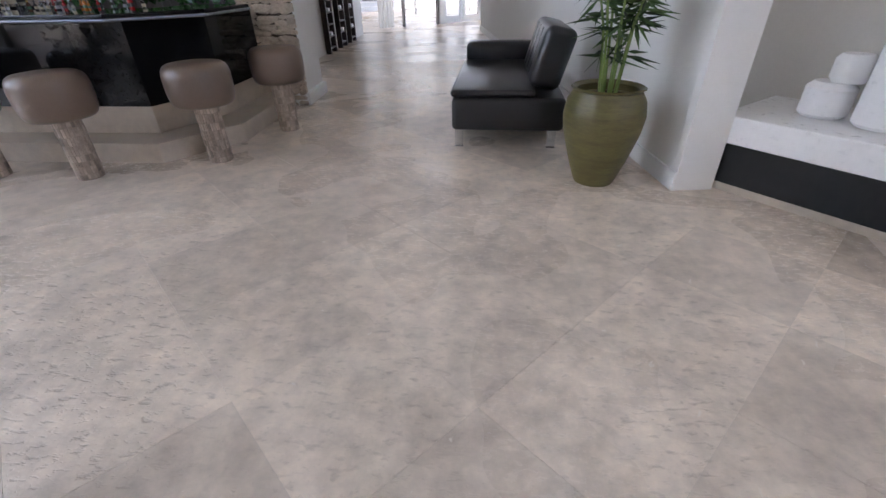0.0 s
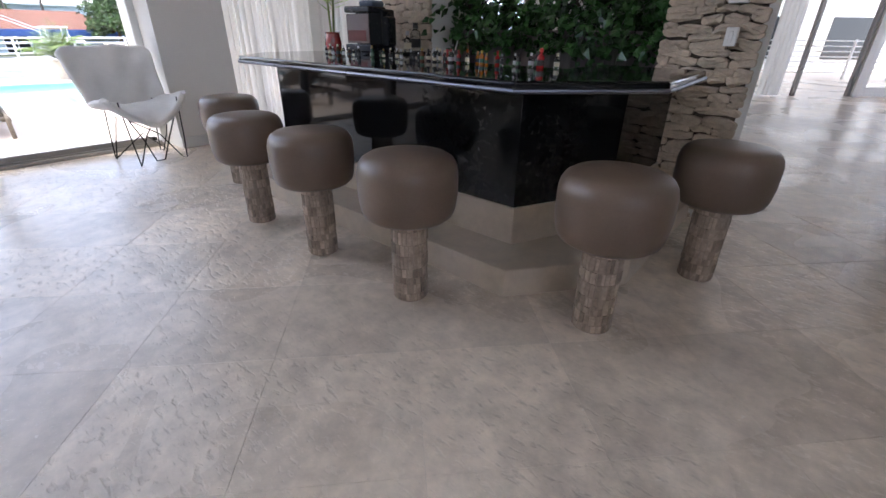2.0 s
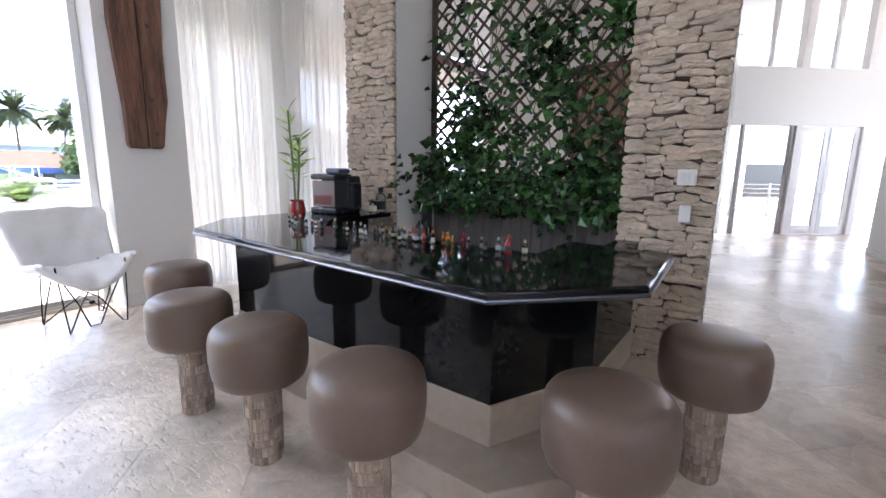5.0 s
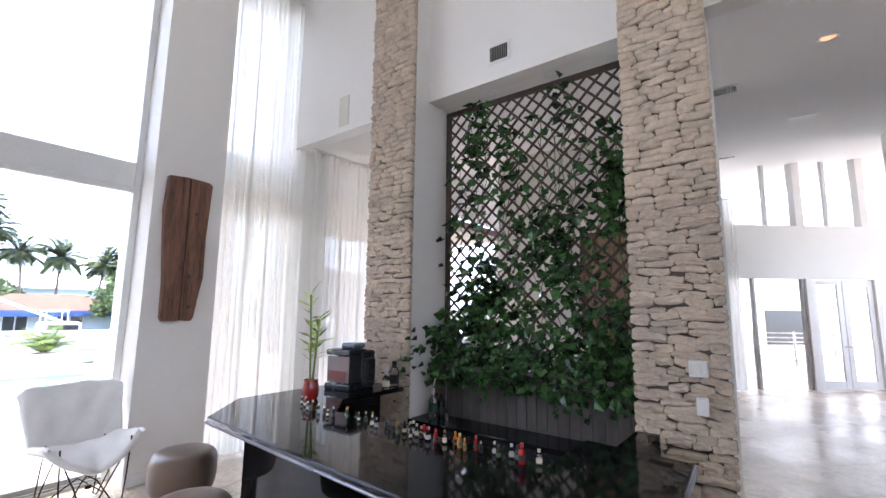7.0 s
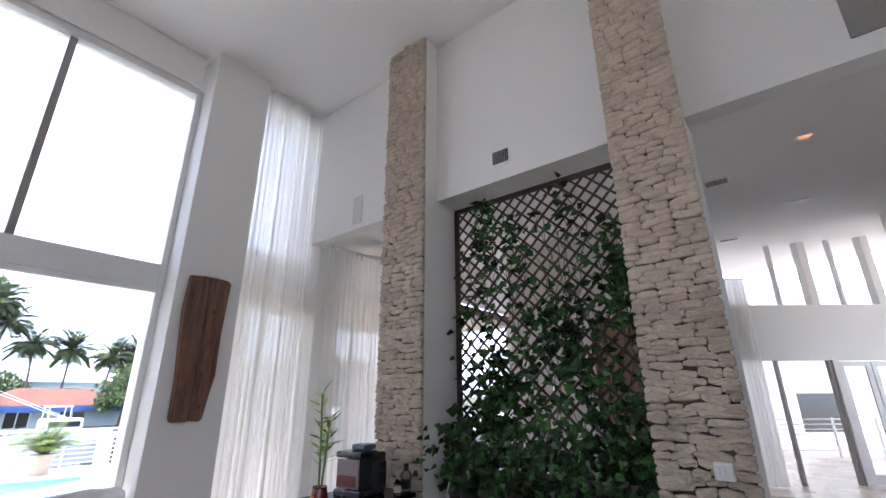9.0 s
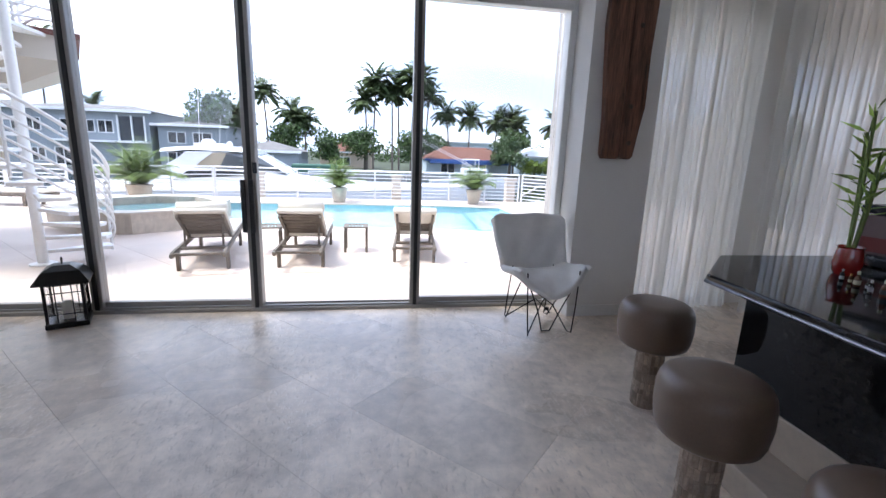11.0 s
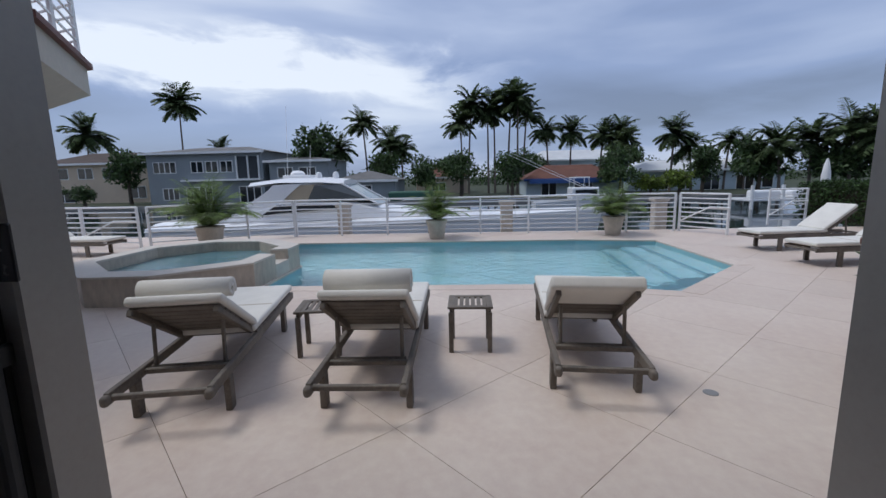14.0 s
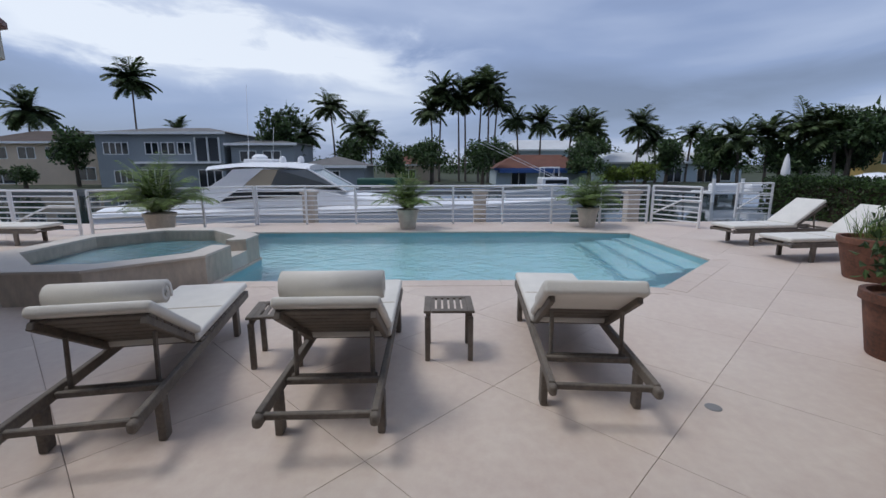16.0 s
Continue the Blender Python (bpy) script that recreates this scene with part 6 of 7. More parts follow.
part("soffit_vent", rbox(-0.14, 0.14, -0.09, 0.09, -0.012, 0.0, 0.003, 1), M_BLACKP, bal, at=pose(-11.3, -3.6, 2.80, -12, 0, 30))
rp = [(Vector(p) - bc_) * 0.97 + bc_ for p in (BP[0], BP[1], BP[2], BP[3], BP[4])]
for a, b in zip(rp, rp[1:]):
    nn_ = max(1, round((b - a).length / 0.9))
    for k in range(nn_):
        q = a.lerp(b, k / nn_)
        part("baluster", rbox(q.x - 0.025, q.x + 0.025, q.y - 0.025, q.y + 0.025, 3.34, 4.45, 0.005, 1), M_FENCE, bal)
for k in range(7):
    part("rail", tubebm([(p.x, p.y, 3.48 + 0.155 * k) for p in rp], 0.017, 8), M_FENCE, bal, smooth=True)

# outside pier and eave at the right of the doors
bm = bmesh.new()
box(bm, -10.95, -10.4, 5.42, 6.0, 0.0, 3.75)
box(bm, -8.02, -7.77, 3.46, 4.2, 0.0, 6.3)
structure("wall_pier_outside", bm, M_STUCCO, "rough coral stucco pier outside the glass wall", "wall")
ev = thing("roof_eave", "red-brown tiled eave with a pale soffit", "roof")
tagged(ev, kind="structure")
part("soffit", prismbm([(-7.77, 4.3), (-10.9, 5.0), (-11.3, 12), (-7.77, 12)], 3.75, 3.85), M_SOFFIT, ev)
part("fascia", prismbm([(-7.77, 4.22), (-11.0, 4.92), (-11.42, 12), (-7.77, 12)], 3.85, 4.02), M_REDTRIM, ev)
bm = bmesh.new()
box(bm, -8.02, -7.77, 12.1, 30, 0, 6.3)
structure("wall_outside", bm, M_STUCCO, "coral stucco outer wall of the house", "wall")

# hedge at the right
def leaf_cloud(name, label, category, blobs, n, size, material, seed, extra=None, kind="stuff"):
    rnd = random.Random(seed)
    its = []
    tot = sum(b[3] * b[4] * b[5] for b in blobs) ** 1.0
    for (x, y, z, a, b, c) in blobs:
        k = max(12, int(n * (a * b * c) / tot))
        for _ in range(k):
            v = rvec(rnd) * (rnd.random() ** 0.33)
            lump = 1 + 0.22 * noise.noise(Vector((x + v.x * 2, y + v.y * 2, z + v.z * 2)) * 1.7)
            p = Vector((x + v.x * a * lump, y + v.y * b * lump, z + v.z * c * lump))
            its.append((p, rvec(rnd), rvec(rnd), size * rnd.uniform(0.6, 1.3), size * 0.6))
    return leaf_mesh(name, its, material, 0.15)


hg = thing("hedge", "dense clipped dark green hedge at the terrace edge", "hedge")
rnd = random.Random(31)
its = []
for _ in range(15000):
    u = rnd.random()
    p = Vector((-22.3 + 9.5 * u, 12.9 + 0.6 * u + rnd.uniform(-0.6, 0.6), rnd.uniform(0.0, 1.2 + 0.1 * math.sin(9 * u))))
    if rnd.random() < 0.5:
        p.z = 1.15 + rnd.uniform(-0.12, 0.13)
    elif rnd.random() < 0.6:
        p.y = 12.35 + 0.6 * u + rnd.uniform(-0.1, 0.1)
    its.append((p, rvec(rnd), rvec(rnd), rnd.uniform(0.09, 0.16), 0.07))
tagged(piece("foliage", leaf_mesh("foliage", its, M_HEDGE), hg), kind="stuff")
# dark block behind the leaves; its colour stands for the hedge's inner shade
part("hedge_shade_core", prismbm([(-22.3, 12.5), (-12.8, 13.1), (-12.8, 13.9), (-22.3, 13.4)], 0.0, 1.05), M_SOIL_SHADE, hg)

for ob in scene.objects:
    if ob not in before_deck and ob.parent is None and ob.name != "yard":
        ob.location.z += DECK

# ---- yacht ----
def loft(sections, material, name, parent, label="", smooth=True, cap=True):
    bm = bmesh.new()
    rows = [[bm.verts.new(p) for p in s] for s in sections]
    for A, B in zip(rows, rows[1:]):
        for i in range(len(A) - 1):
            bm.faces.new((A[i], A[i + 1], B[i + 1], B[i]))
    if cap:
        bm.faces.new(rows[0])
        bm.faces.new(rows[-1][::-1])
    return part(name, bm, material, parent, label, smooth)


ya = thing("motor_yacht", "white motor yacht with a hardtop moored along the dock", "boat", pose(-25.4, -11.75, -1.62) @ Matrix.Diagonal((0.95, 0.95, 1, 1)))
secs, deck = [], []
for s in range(15):
    u = s / 14
    hw = 2.1 * (1 - max(0, (u - 0.45) / 0.55) ** 2.2) * (0.93 + 0.07 * min(1, u * 4)) + 0.02
    sheer_z = 1.35 + 0.35 * u
    y = 18.6 * u + (0.9 * max(0, (u - 0.8) / 0.2) ** 2)
    keel = -0.3 + 0.5 * max(0, (u - 0.7) / 0.3) ** 2
    secs.append([(hw, y, sheer_z), (hw * 1.01, y, sheer_z - 0.12), (hw * 0.985, y - 0.2 * u, 0.55), (hw * 0.92, y - 0.5 * u, 0.05), (0, y - 0.9 * u, keel), (-hw * 0.92, y - 0.5 * u, 0.05), (-hw * 0.985, y - 0.2 * u, 0.55), (-hw * 1.01, y, sheer_z - 0.12), (-hw, y, sheer_z)])
    deck.append([(hw, y, sheer_z), (hw * 0.6, y, sheer_z + 0.16 * (1 - u * 0.5)), (0, y, sheer_z + 0.22 * (1 - u * 0.5)), (-hw * 0.6, y, sheer_z + 0.16 * (1 - u * 0.5)), (-hw, y, sheer_z)])
loft(secs, M_GEL, "hull", ya)
loft(deck, M_GEL, "deck", ya, cap=False)
cab = []
for y, hw, z0, z1 in ((3.6, 1.75, 1.5, 1.75), (4.9, 1.75, 1.5, 2.05), (5.8, 1.7, 1.55, 2.36), (8.6, 1.65, 1.6, 2.32), (10.2, 1.45, 1.62, 2.0), (11.8, 1.1, 1.66, 1.85), (13.6, 0.6, 1.7, 1.78)):
    cab.append([(hw, y, z0), (hw * 0.95, y, z1 - 0.1), (hw * 0.7, y, z1), (0, y, z1 + 0.06), (-hw * 0.7, y, z1), (-hw * 0.95, y, z1 - 0.1), (-hw, y, z0)])
loft(cab, M_GEL, "cabin", ya)
win = []
for y, z0, z1 in ((5.0, 1.78, 1.80), (5.7, 1.88, 2.22), (7.4, 1.98, 2.22), (8.7, 2.06, 2.12)):
    win.append([(1.78, y, z0), (1.76, y, z1), (1.70, y, z1), (1.70, y, z0)])
loft(win, M_TINT, "side_window", ya, "long smoked cabin window")
top = []
for y, hw, z in ((4.3, 1.3, 2.95), (4.6, 1.5, 2.98), (5.8, 1.55, 3.08), (7.6, 1.45, 3.06), (8.4, 1.2, 2.98)):
    top.append([(hw, y, z), (hw * 0.8, y, z + 0.14), (0, y, z + 0.2), (-hw * 0.8, y, z + 0.14), (-hw, y, z), (0, y, z - 0.04)])
loft(top, M_GEL, "hardtop", ya)
for s in (1, -1):
    bm = bmesh.new()
    prof = [(5.5, 3.0), (6.7, 3.02), (6.0, 2.5), (5.2, 1.75), (3.0, 1.5), (4.6, 2.4), (5.2, 2.75)]
    A = [bm.verts.new((s * 1.5, y, z)) for y, z in prof]
    B = [bm.verts.new((s * 1.38, y, z)) for y, z in prof]
    bm.faces.new(A)
    bm.faces.new(B[::-1])
    for i in range(7):
        bm.faces.new((A[i], A[(i + 1) % 7], B[(i + 1) % 7], B[i]))
    part("radar_arch", bm, M_GEL, ya)
    bm = bmesh.new()
    for prof in ([(6.45, 2.97), (7.25, 2.97), (6.9, 2.33), (5.85, 2.33)],):
        bm.faces.new([bm.verts.new((s * 1.47, y, z)) for y, z in prof])
        bm.faces.new([bm.verts.new((s * 1.43, y, z)) for y, z in prof])
    part("side_curtain", bm, M_TAN, ya, "tan canvas side curtain")
    bm = bmesh.new()
    A = [bm.verts.new((s * x, y, z)) for x, y, z in ((1.46, 7.25, 2.97), (1.25, 8.3, 2.97), (1.4, 9.5, 2.33), (1.5, 6.9, 2.33))]
    bm.faces.new(A)
    part("side_glass", bm, plain("grey_glass", (0.10, 0.11, 0.115), 0.1), ya, "smoked side windscreen")
bm = bmesh.new()
bm.faces.new([bm.verts.new(p) for p in ((1.2, 8.35, 2.98), (-1.2, 8.35, 2.98), (-1.3, 9.85, 2.14), (1.3, 9.85, 2.14))])
part("windscreen", bm, plain("pale_windscreen", (0.16, 0.22, 0.22), 0.1), ya, "raked pale windscreen")
for s in (1, -1):
    part("windscreen_frame", tubebm([(s * 1.2, 8.3, 3.02), (s * 1.33, 9.9, 2.14)], 0.04, 6), M_GEL, ya)
part("radar", lathe([(0, 0), (0.32, 0), (0.32, 0.1), (0.2, 0.2), (0, 0.22)], 18), M_GEL, ya, smooth=True, at=pose(0, 6.0, 3.36))
part("mast", rbox(-0.5, 0.5, 5.5, 6.7, 3.16, 3.38, 0.04, 2), M_GEL, ya)
for x, y in ((0.4, 7.1), (0.2, 7.8)):
    part("dome", lathe([(0, 0), (0.12, 0), (0.15, 0.12), (0.1, 0.26), (0, 0.3)], 14), M_GEL, ya, smooth=True, at=pose(x, y, 3.2))
for x, y, h in ((0.9, 5.9, 3.0), (-0.9, 6.2, 1.6)):
    part("antenna", tubebm([(x, y, 3.1), (x, y + 0.15, 3.1 + h)], 0.014, 5, 0.006), M_GEL, ya)
for s in (1, -1):
    hr = [(s * 1.95, 10.4, 2.15), (s * 1.7, 12.6, 2.2), (s * 1.2, 15.6, 2.25), (s * 0.1, 19.0, 2.35)]
    part("bow_rail", tubebm(hr, 0.018, 6), M_CHROME, ya, smooth=True)
    for p in hr[:3]:
        part("stanchion", tubebm([p, (p[0], p[1], 1.55)], 0.013, 5), M_CHROME, ya)
for y in (10.5, 12.0):
    part("porthole", rbox(1.93, 1.99, y, y + 0.55, 0.98, 1.10, 0.03, 3), M_TINT, ya)
part("rub_rail", tubebm([(s[1][0] + 0.01, s[1][1], s[1][2]) for s in secs[:13]], 0.035, 6), M_GEL, ya, smooth=True)
part("swim_platform", rbox(-1.7, 1.7, -1.1, 0.1, 0.25, 0.4, 0.05, 2), M_GEL, ya)

b2 = thing("fishing_boat", "small white sport fishing boat with a tuna tower", "boat", pose(-47, 7.2, -1.9, 0, 0, 0))
secs = []
for s in range(9):
    u = s / 8
    hw = 1.3 * (1 - max(0, (u - 0.4) / 0.6) ** 2) + 0.02
    z = 1.0 + 0.5 * u
    secs.append([(hw, 8 * u, z), (hw * 0.8, 8 * u - 0.3 * u, 0.2), (0, 8 * u - 0.6 * u, -0.1), (-hw * 0.8, 8 * u - 0.3 * u, 0.2), (-hw, 8 * u, z)])
loft(secs, M_GEL, "hull", b2)
part("cabin", rbox(-1.0, 1.0, 3.2, 5.6, 1.2, 2.3, 0.15, 3), M_GEL, b2)
part("cabin_window", rbox(-1.03, 1.03, 3.5, 5.4, 1.7, 2.1, 0.03, 1), M_TINT, b2)
part("tower_top", rbox(-0.8, 0.8, 3.3, 4.8, 3.1, 3.22, 0.04, 2), M_GEL, b2)
for x in (-0.75, 0.75):
    for y in (3.4, 4.7):
        part("tower_leg", tubebm([(x * 1.2, y, 2.2), (x, y, 3.12)], 0.03, 6), M_GEL, b2)
for x in (-1.0, 1.0):
    part("outrigger", tubebm([(x, 4.6, 2.3), (x * 1.6, -2.2, 5.4)], 0.03, 5, 0.01), M_GEL, b2)

# ---- palms and trees across the canal ----
def palm_meshes(seed, h, crown, material, nf=36, bend=0.6, r=0.2):
    rnd = random.Random(seed)
    pts = [Vector((bend * (k / 8) ** 2 * math.cos(seed), bend * (k / 8) ** 2 * math.sin(seed), h * k / 8)) for k in range(9)]
    tm = place(tubebm(pts, r, 9, r * 0.55), "trunk", M_TRUNK, True)
    its = frond_items(nf, crown, (-0.5, 1.35), rnd, 17, 0.27 * crown / 2.6, 0.33, pts[-1], 0.85)
    its += frond_items(6, crown * 0.7, (-1.2, -0.6), rnd, 9, 0.17 * crown / 2.6, 0.28, pts[-1], 0.5)
    return tm, leaf_mesh("crown", its, material, 0.1)


PALMS = {}


def palm(x, y, h, crown, seed, label="tall palm tree with a feathery crown", z=-1.9):
    key = (round(h), round(crown * 2), seed % 4)
    if key not in PALMS:
        PALMS[key] = palm_meshes(seed + 1, h, crown, M_PALM)
    th = thing("palm_tree", label, "tree", pose(x, y + 0.9, z, 0, 0, (seed * 67) % 360), "palms across the canal")
    piece("trunk", PALMS[key][0], th)
    tagged(piece("crown", PALMS[key][1], th), kind="stuff")


for i, (x, y, h, c) in enumerate(((-85, -51.2, 17.4, 3.7), (-85, -69.5, 12.5, 4.2), (-82, -16.7, 12.6, 2.8), (-82, -13.1, 9.8, 2.9), (-80, -10.4, 8.0, 2.6), (-78, -19.8, 8.2, 2.8),
                                  (-82, 0.6, 15.3, 3.0), (-80, -0.4, 12.0, 2.9), (-84, 5.2, 15.0, 3.1), (-82, 7.2, 16.0, 3.2), (-80, 8.6, 15.4, 3.0), (-83, 4.0, 13.6, 2.7), (-81, 9.6, 13.2, 2.7),
                                  (-82, 14.0, 10.6, 2.7), (-84, 18.0, 10.4, 2.8), (-80, 21.8, 9.6, 2.7), (-82, 26.2, 10.2, 2.9), (-78, 24.2, 8.0, 2.8), (-72, 29.5, 8.8, 2.7), (-74, 33.5, 6.8, 2.7),
                                  (-80, 41.5, 8.2, 2.3), (-80, 44.6, 7.6, 2.4), (-60, 36.5, 6.2, 2.7), (-60, 39.8, 7.4, 2.7), (-58, 42.5, 7.8, 2.8), (-56, 44.5, 6.8, 3.0), (-62, 46.5, 7.2, 2.6), (-90, -47.0, 9.5, 2.4), (-50, -47.5, 9.5, 3.2), (-44, -45.0, 7.5, 3.0))):
    palm(x, y, h, c * 1.18, i)

M_BARK = mat("tree_bark", (0.10, 0.08, 0.06), 0.9, vary=0.3, bump=0.5)


def tree(x, y, h, blobs, material, n, size, seed, label, z=-1.5):
    th = thing("tree", label, "tree", pose(x, y + 0.8, z))
    part("trunk", tubebm([(0, 0, 0), (0.1, 0.05, h * 0.35), (0.0, 0.2, h * 0.65)], 0.28, 8, 0.12), M_BARK, th, smooth=True)
    for k in range(3):
        a = 2.1 * k + seed
        part("limb", tubebm([(0.05, 0.1, h * 0.4), (0.5 * math.cos(a), 0.5 * math.sin(a), h * 0.6), (1.3 * math.cos(a), 1.3 * math.sin(a), h * 0.78)], 0.12, 6, 0.05), M_BARK, th)
    tagged(piece("crown", leaf_cloud("crown", "", "", blobs, n, size * 1.5, material, seed), th), kind="stuff")


def blob_tree(x, y, h, w, n, size, material, seed, label):
    rnd = random.Random(seed)
    bl = []
    for k in range(9):
        a = rnd.uniform(0, 6.28)
        rr = rnd.uniform(0.1, 0.62) * w
        zz = rnd.uniform(0.45, 0.88) * h
        bl.append((rr * math.cos(a), rr * math.sin(a), zz, rnd.uniform(0.3, 0.5) * w, rnd.uniform(0.3, 0.5) * w, rnd.uniform(0.13, 0.22) * h))
    tree(x, y, h, bl, material, n, size, seed, label)


blob_tree(-70, -21.0, 11.6, 4.0, 2600, 0.42, M_LEAF, 1, "broad dark green tree behind the houses")
blob_tree(-68, 6.6, 6.6, 3.4, 2200, 0.34, M_LEAF, 2, "round dark tree on the far bank")
blob_tree(-72, -0.5, 6.8, 3.6, 2200, 0.36, M_LEAF, 3, "round dark tree on the far bank")
blob_tree(-70, -5.5, 5.0, 2.8, 1500, 0.34, M_LEAF, 4, "low dark tree on the far bank")
blob_tree(-68, -48.5, 8.0, 3.4, 1800, 0.4, M_LEAF, 5, "dark tree between the houses")
blob_tree(-74, 23.5, 7.0, 4.0, 2000, 0.4, M_LEAF, 6, "dark tree among the palms")
blob_tree(-62, 35.5, 6.6, 4.2, 2200, 0.4, M_LEAF, 7, "dark tree among the palms")
blob_tree(-60, 41.5, 6.2, 4.6, 2400, 0.4, M_LEAF, 8, "dark tree among the palms")
blob_tree(-58, 48.0, 7.0, 5.0, 2400, 0.4, M_LEAF, 9, "dark tree among the palms")
blob_tree(-55, 45.0, 8.6, 5.2, 2600, 0.4, M_LEAF, 21, "dense dark tree among the palms")
blob_tree(-52, 50.0, 9.0, 5.0, 2400, 0.4, M_LEAF, 22, "dense dark tree among the palms")
blob_tree(-66, 31.0, 6.5, 3.6, 1800, 0.36, M_LEAF, 23, "dark tree before the white house")
blob_tree(-66, 20.5, 5.6, 3.2, 1800, 0.34, M_LEAF, 24, "dark tree before the red roof")
blob_tree(-80, -14.0, 7.5, 5.0, 2000, 0.42, M_LEAF, 25, "dark tree behind the low house")
blob_tree(-48, -49.0, 9.0, 5.0, 2200, 0.4, M_LEAF, 10, "dark tree beyond the stair")
blob_tree(-90, -30.0, 8.6, 6.0, 1600, 0.5, M_LEAF, 11, "dark tree behind the houses")
blob_tree(-95, -70.0, 9.0, 7.0, 1600, 0.5, M_LEAF, 12, "dark tree behind the houses")
blob_tree(-95, -6.0, 7.0, 6.0, 1600, 0.5, M_LEAF, 13, "dark trees behind the houses")
blob_tree(-95, 12.0, 7.2, 6.5, 1600, 0.5, M_LEAF, 14, "dark trees behind the houses")
blob_tree(-64, 27.2, 3.2, 3.0, 1600, 0.28, M_YELLOWLEAF, 15, "yellow-green shrub on the far bank")
blob_tree(-64, 23.6, 2.8, 2.4, 1200, 0.28, M_YELLOWLEAF, 16, "yellow-green shrub on the far bank")
blob_tree(-64, -57.5, 3.6, 2.6, 1300, 0.28, M_LEAF, 17, "clipped dark shrub before the cream house")
blob_tree(-64, -52.0, 3.0, 2.4, 1200, 0.28, M_LEAF, 18, "clipped dark shrub before the cream house")
bw_ = thing("woods", "dense dark tree line far behind the houses", "trees")
rnd = random.Random(77)
bl = [(-150 + rnd.uniform(-15, 10), y + rnd.uniform(-3, 3), rnd.uniform(-0.5, 2.0), 5, 6, rnd.uniform(3.0, 5.5)) for y in range(-170, 190, 7)]
tagged(piece("foliage", leaf_cloud("foliage", "", "", bl, 26000, 1.0, M_LEAF, 78), bw_), kind="stuff")

# ---- houses ----
def window(parent, x, y, z, w, h, mull=1):
    wd = part("window", boxbm(x - 0.02, x + 0.02, y, y + w, z, z + h), M_TINT, parent)
    t = 0.09
    for a in ((y - t, y + w + t, z - t, z), (y - t, y + w + t, z + h, z + h + t), (y - t, y, z, z + h), (y + w, y + w + t, z, z + h)):
        part("frame", boxbm(x - 0.02, x + 0.07, a[0], a[1], a[2], a[3]), M_TRIM, wd)
    for k in range(mull):
        yy = y + w * (k + 1) / (mull + 1)
        part("mullion", boxbm(x - 0.02, x + 0.06, yy - 0.06, yy + 0.06, z, z + h), M_TRIM, wd)


def house(name, label, x, y0, y1, depth, h, wall, roof, rise, wins, over=0.6, flat=False, trim=M_TRIM):
    th = thing(name, label, "house", pose(x, 0.8, -1.6))
    part("wall", boxbm(-depth, 0, y0, y1, 0, h), wall, th)
    bm = bmesh.new()
    o = over
    e = [bm.verts.new(p) for p in ((o, y0 - o, h), (o, y1 + o, h), (-depth - o, y1 + o, h), (-depth - o, y0 - o, h))]
    m = depth / 2
    r0, r1 = (y0 + m * 0.8, y1 - m * 0.8) if y1 - y0 > depth else ((y0 + y1) / 2 - 0.2, (y0 + y1) / 2 + 0.2)
    t = [bm.verts.new((-m, r0, h + rise)), bm.verts.new((-m, r1, h + rise))]
    bm.faces.new(e[::-1])
    bm.faces.new((e[0], e[1], t[1], t[0]))
    bm.faces.new((e[2], e[3], t[0], t[1]))
    bm.faces.new((e[1], e[2], t[1]))
    bm.faces.new((e[3], e[0], t[0]))
    part("roof", bm, roof, th)
    part("fascia", boxbm(o - 0.02, o + 0.1, y0 - o, y1 + o, h - 0.25, h + 0.06), trim, th)
    for wv in wins:
        window(th, 0.0, *wv)
    return th


hs = house("house", "grey two-storey house with white windows and flat eaves", -66, -44.0, -27.5, 11, 7.3, M_HGREY, M_ROOFG, 1.0,
           [(-43.0, 4.6, 3.1, 1.4, 3), (-37.6, 4.6, 1.6, 1.4, 1), (-35.5, 4.6, 1.6, 1.4, 1), (-33.4, 4.6, 1.6, 1.4, 1), (-42.0, 0.9, 2.2, 1.5, 2), (-38.6, 0.3, 3.6, 2.2, 3), (-31.0, 0.2, 3.0, 2.3, 2)])
# flat dark panel on the wall; the porch's shade is its colour
part("porch_shade_panel", boxbm(-0.02, 0.04, -31.2, -28.0, 3.7, 6.6), plain("deep_shade_paint", (0.05, 0.055, 0.06), 0.9), hs)
for y in (-31.2, -29.6, -28.1):
    part("porch_post", boxbm(0.04, 0.25, y, y + 0.16, 3.6, 6.7), M_TRIM, hs)
part("ledge", boxbm(0.0, 0.9, -38.8, -27.6, 3.35, 3.6), M_TRIM, hs)
house("house", "grey house wing with a flat white eave", -66, -26.6, -18.4, 9, 5.9, M_HGREY, M_ROOFG, 0.8, [(-25.4, 3.6, 2.0, 1.3, 1), (-22.4, 3.6, 2.2, 1.3, 1), (-25.6, 0.5, 3.0, 2.0, 2)])
house("house", "low grey house with a shallow tiled roof", -65, -17.8, -9.2, 9, 3.0, M_HGREY, M_ROOFG, 1.3, [(-15.0, 0.9, 2.6, 1.4, 2)], 0.5)
house("house", "cream two-storey house with a brown hipped roof", -75, -69.5, -51.0, 12, 6.6, M_HCREAM, M_ROOFB, 2.0, [(-67.4, 4.2, 3.2, 1.6, 1), (-62.4, 4.2, 2.4, 1.6, 1), (-58.2, 4.2, 3.6, 1.6, 1), (-67.4, 0.5, 4.0, 1.8, 1), (-54.0, 1.0, 2.6, 1.8, 1)])
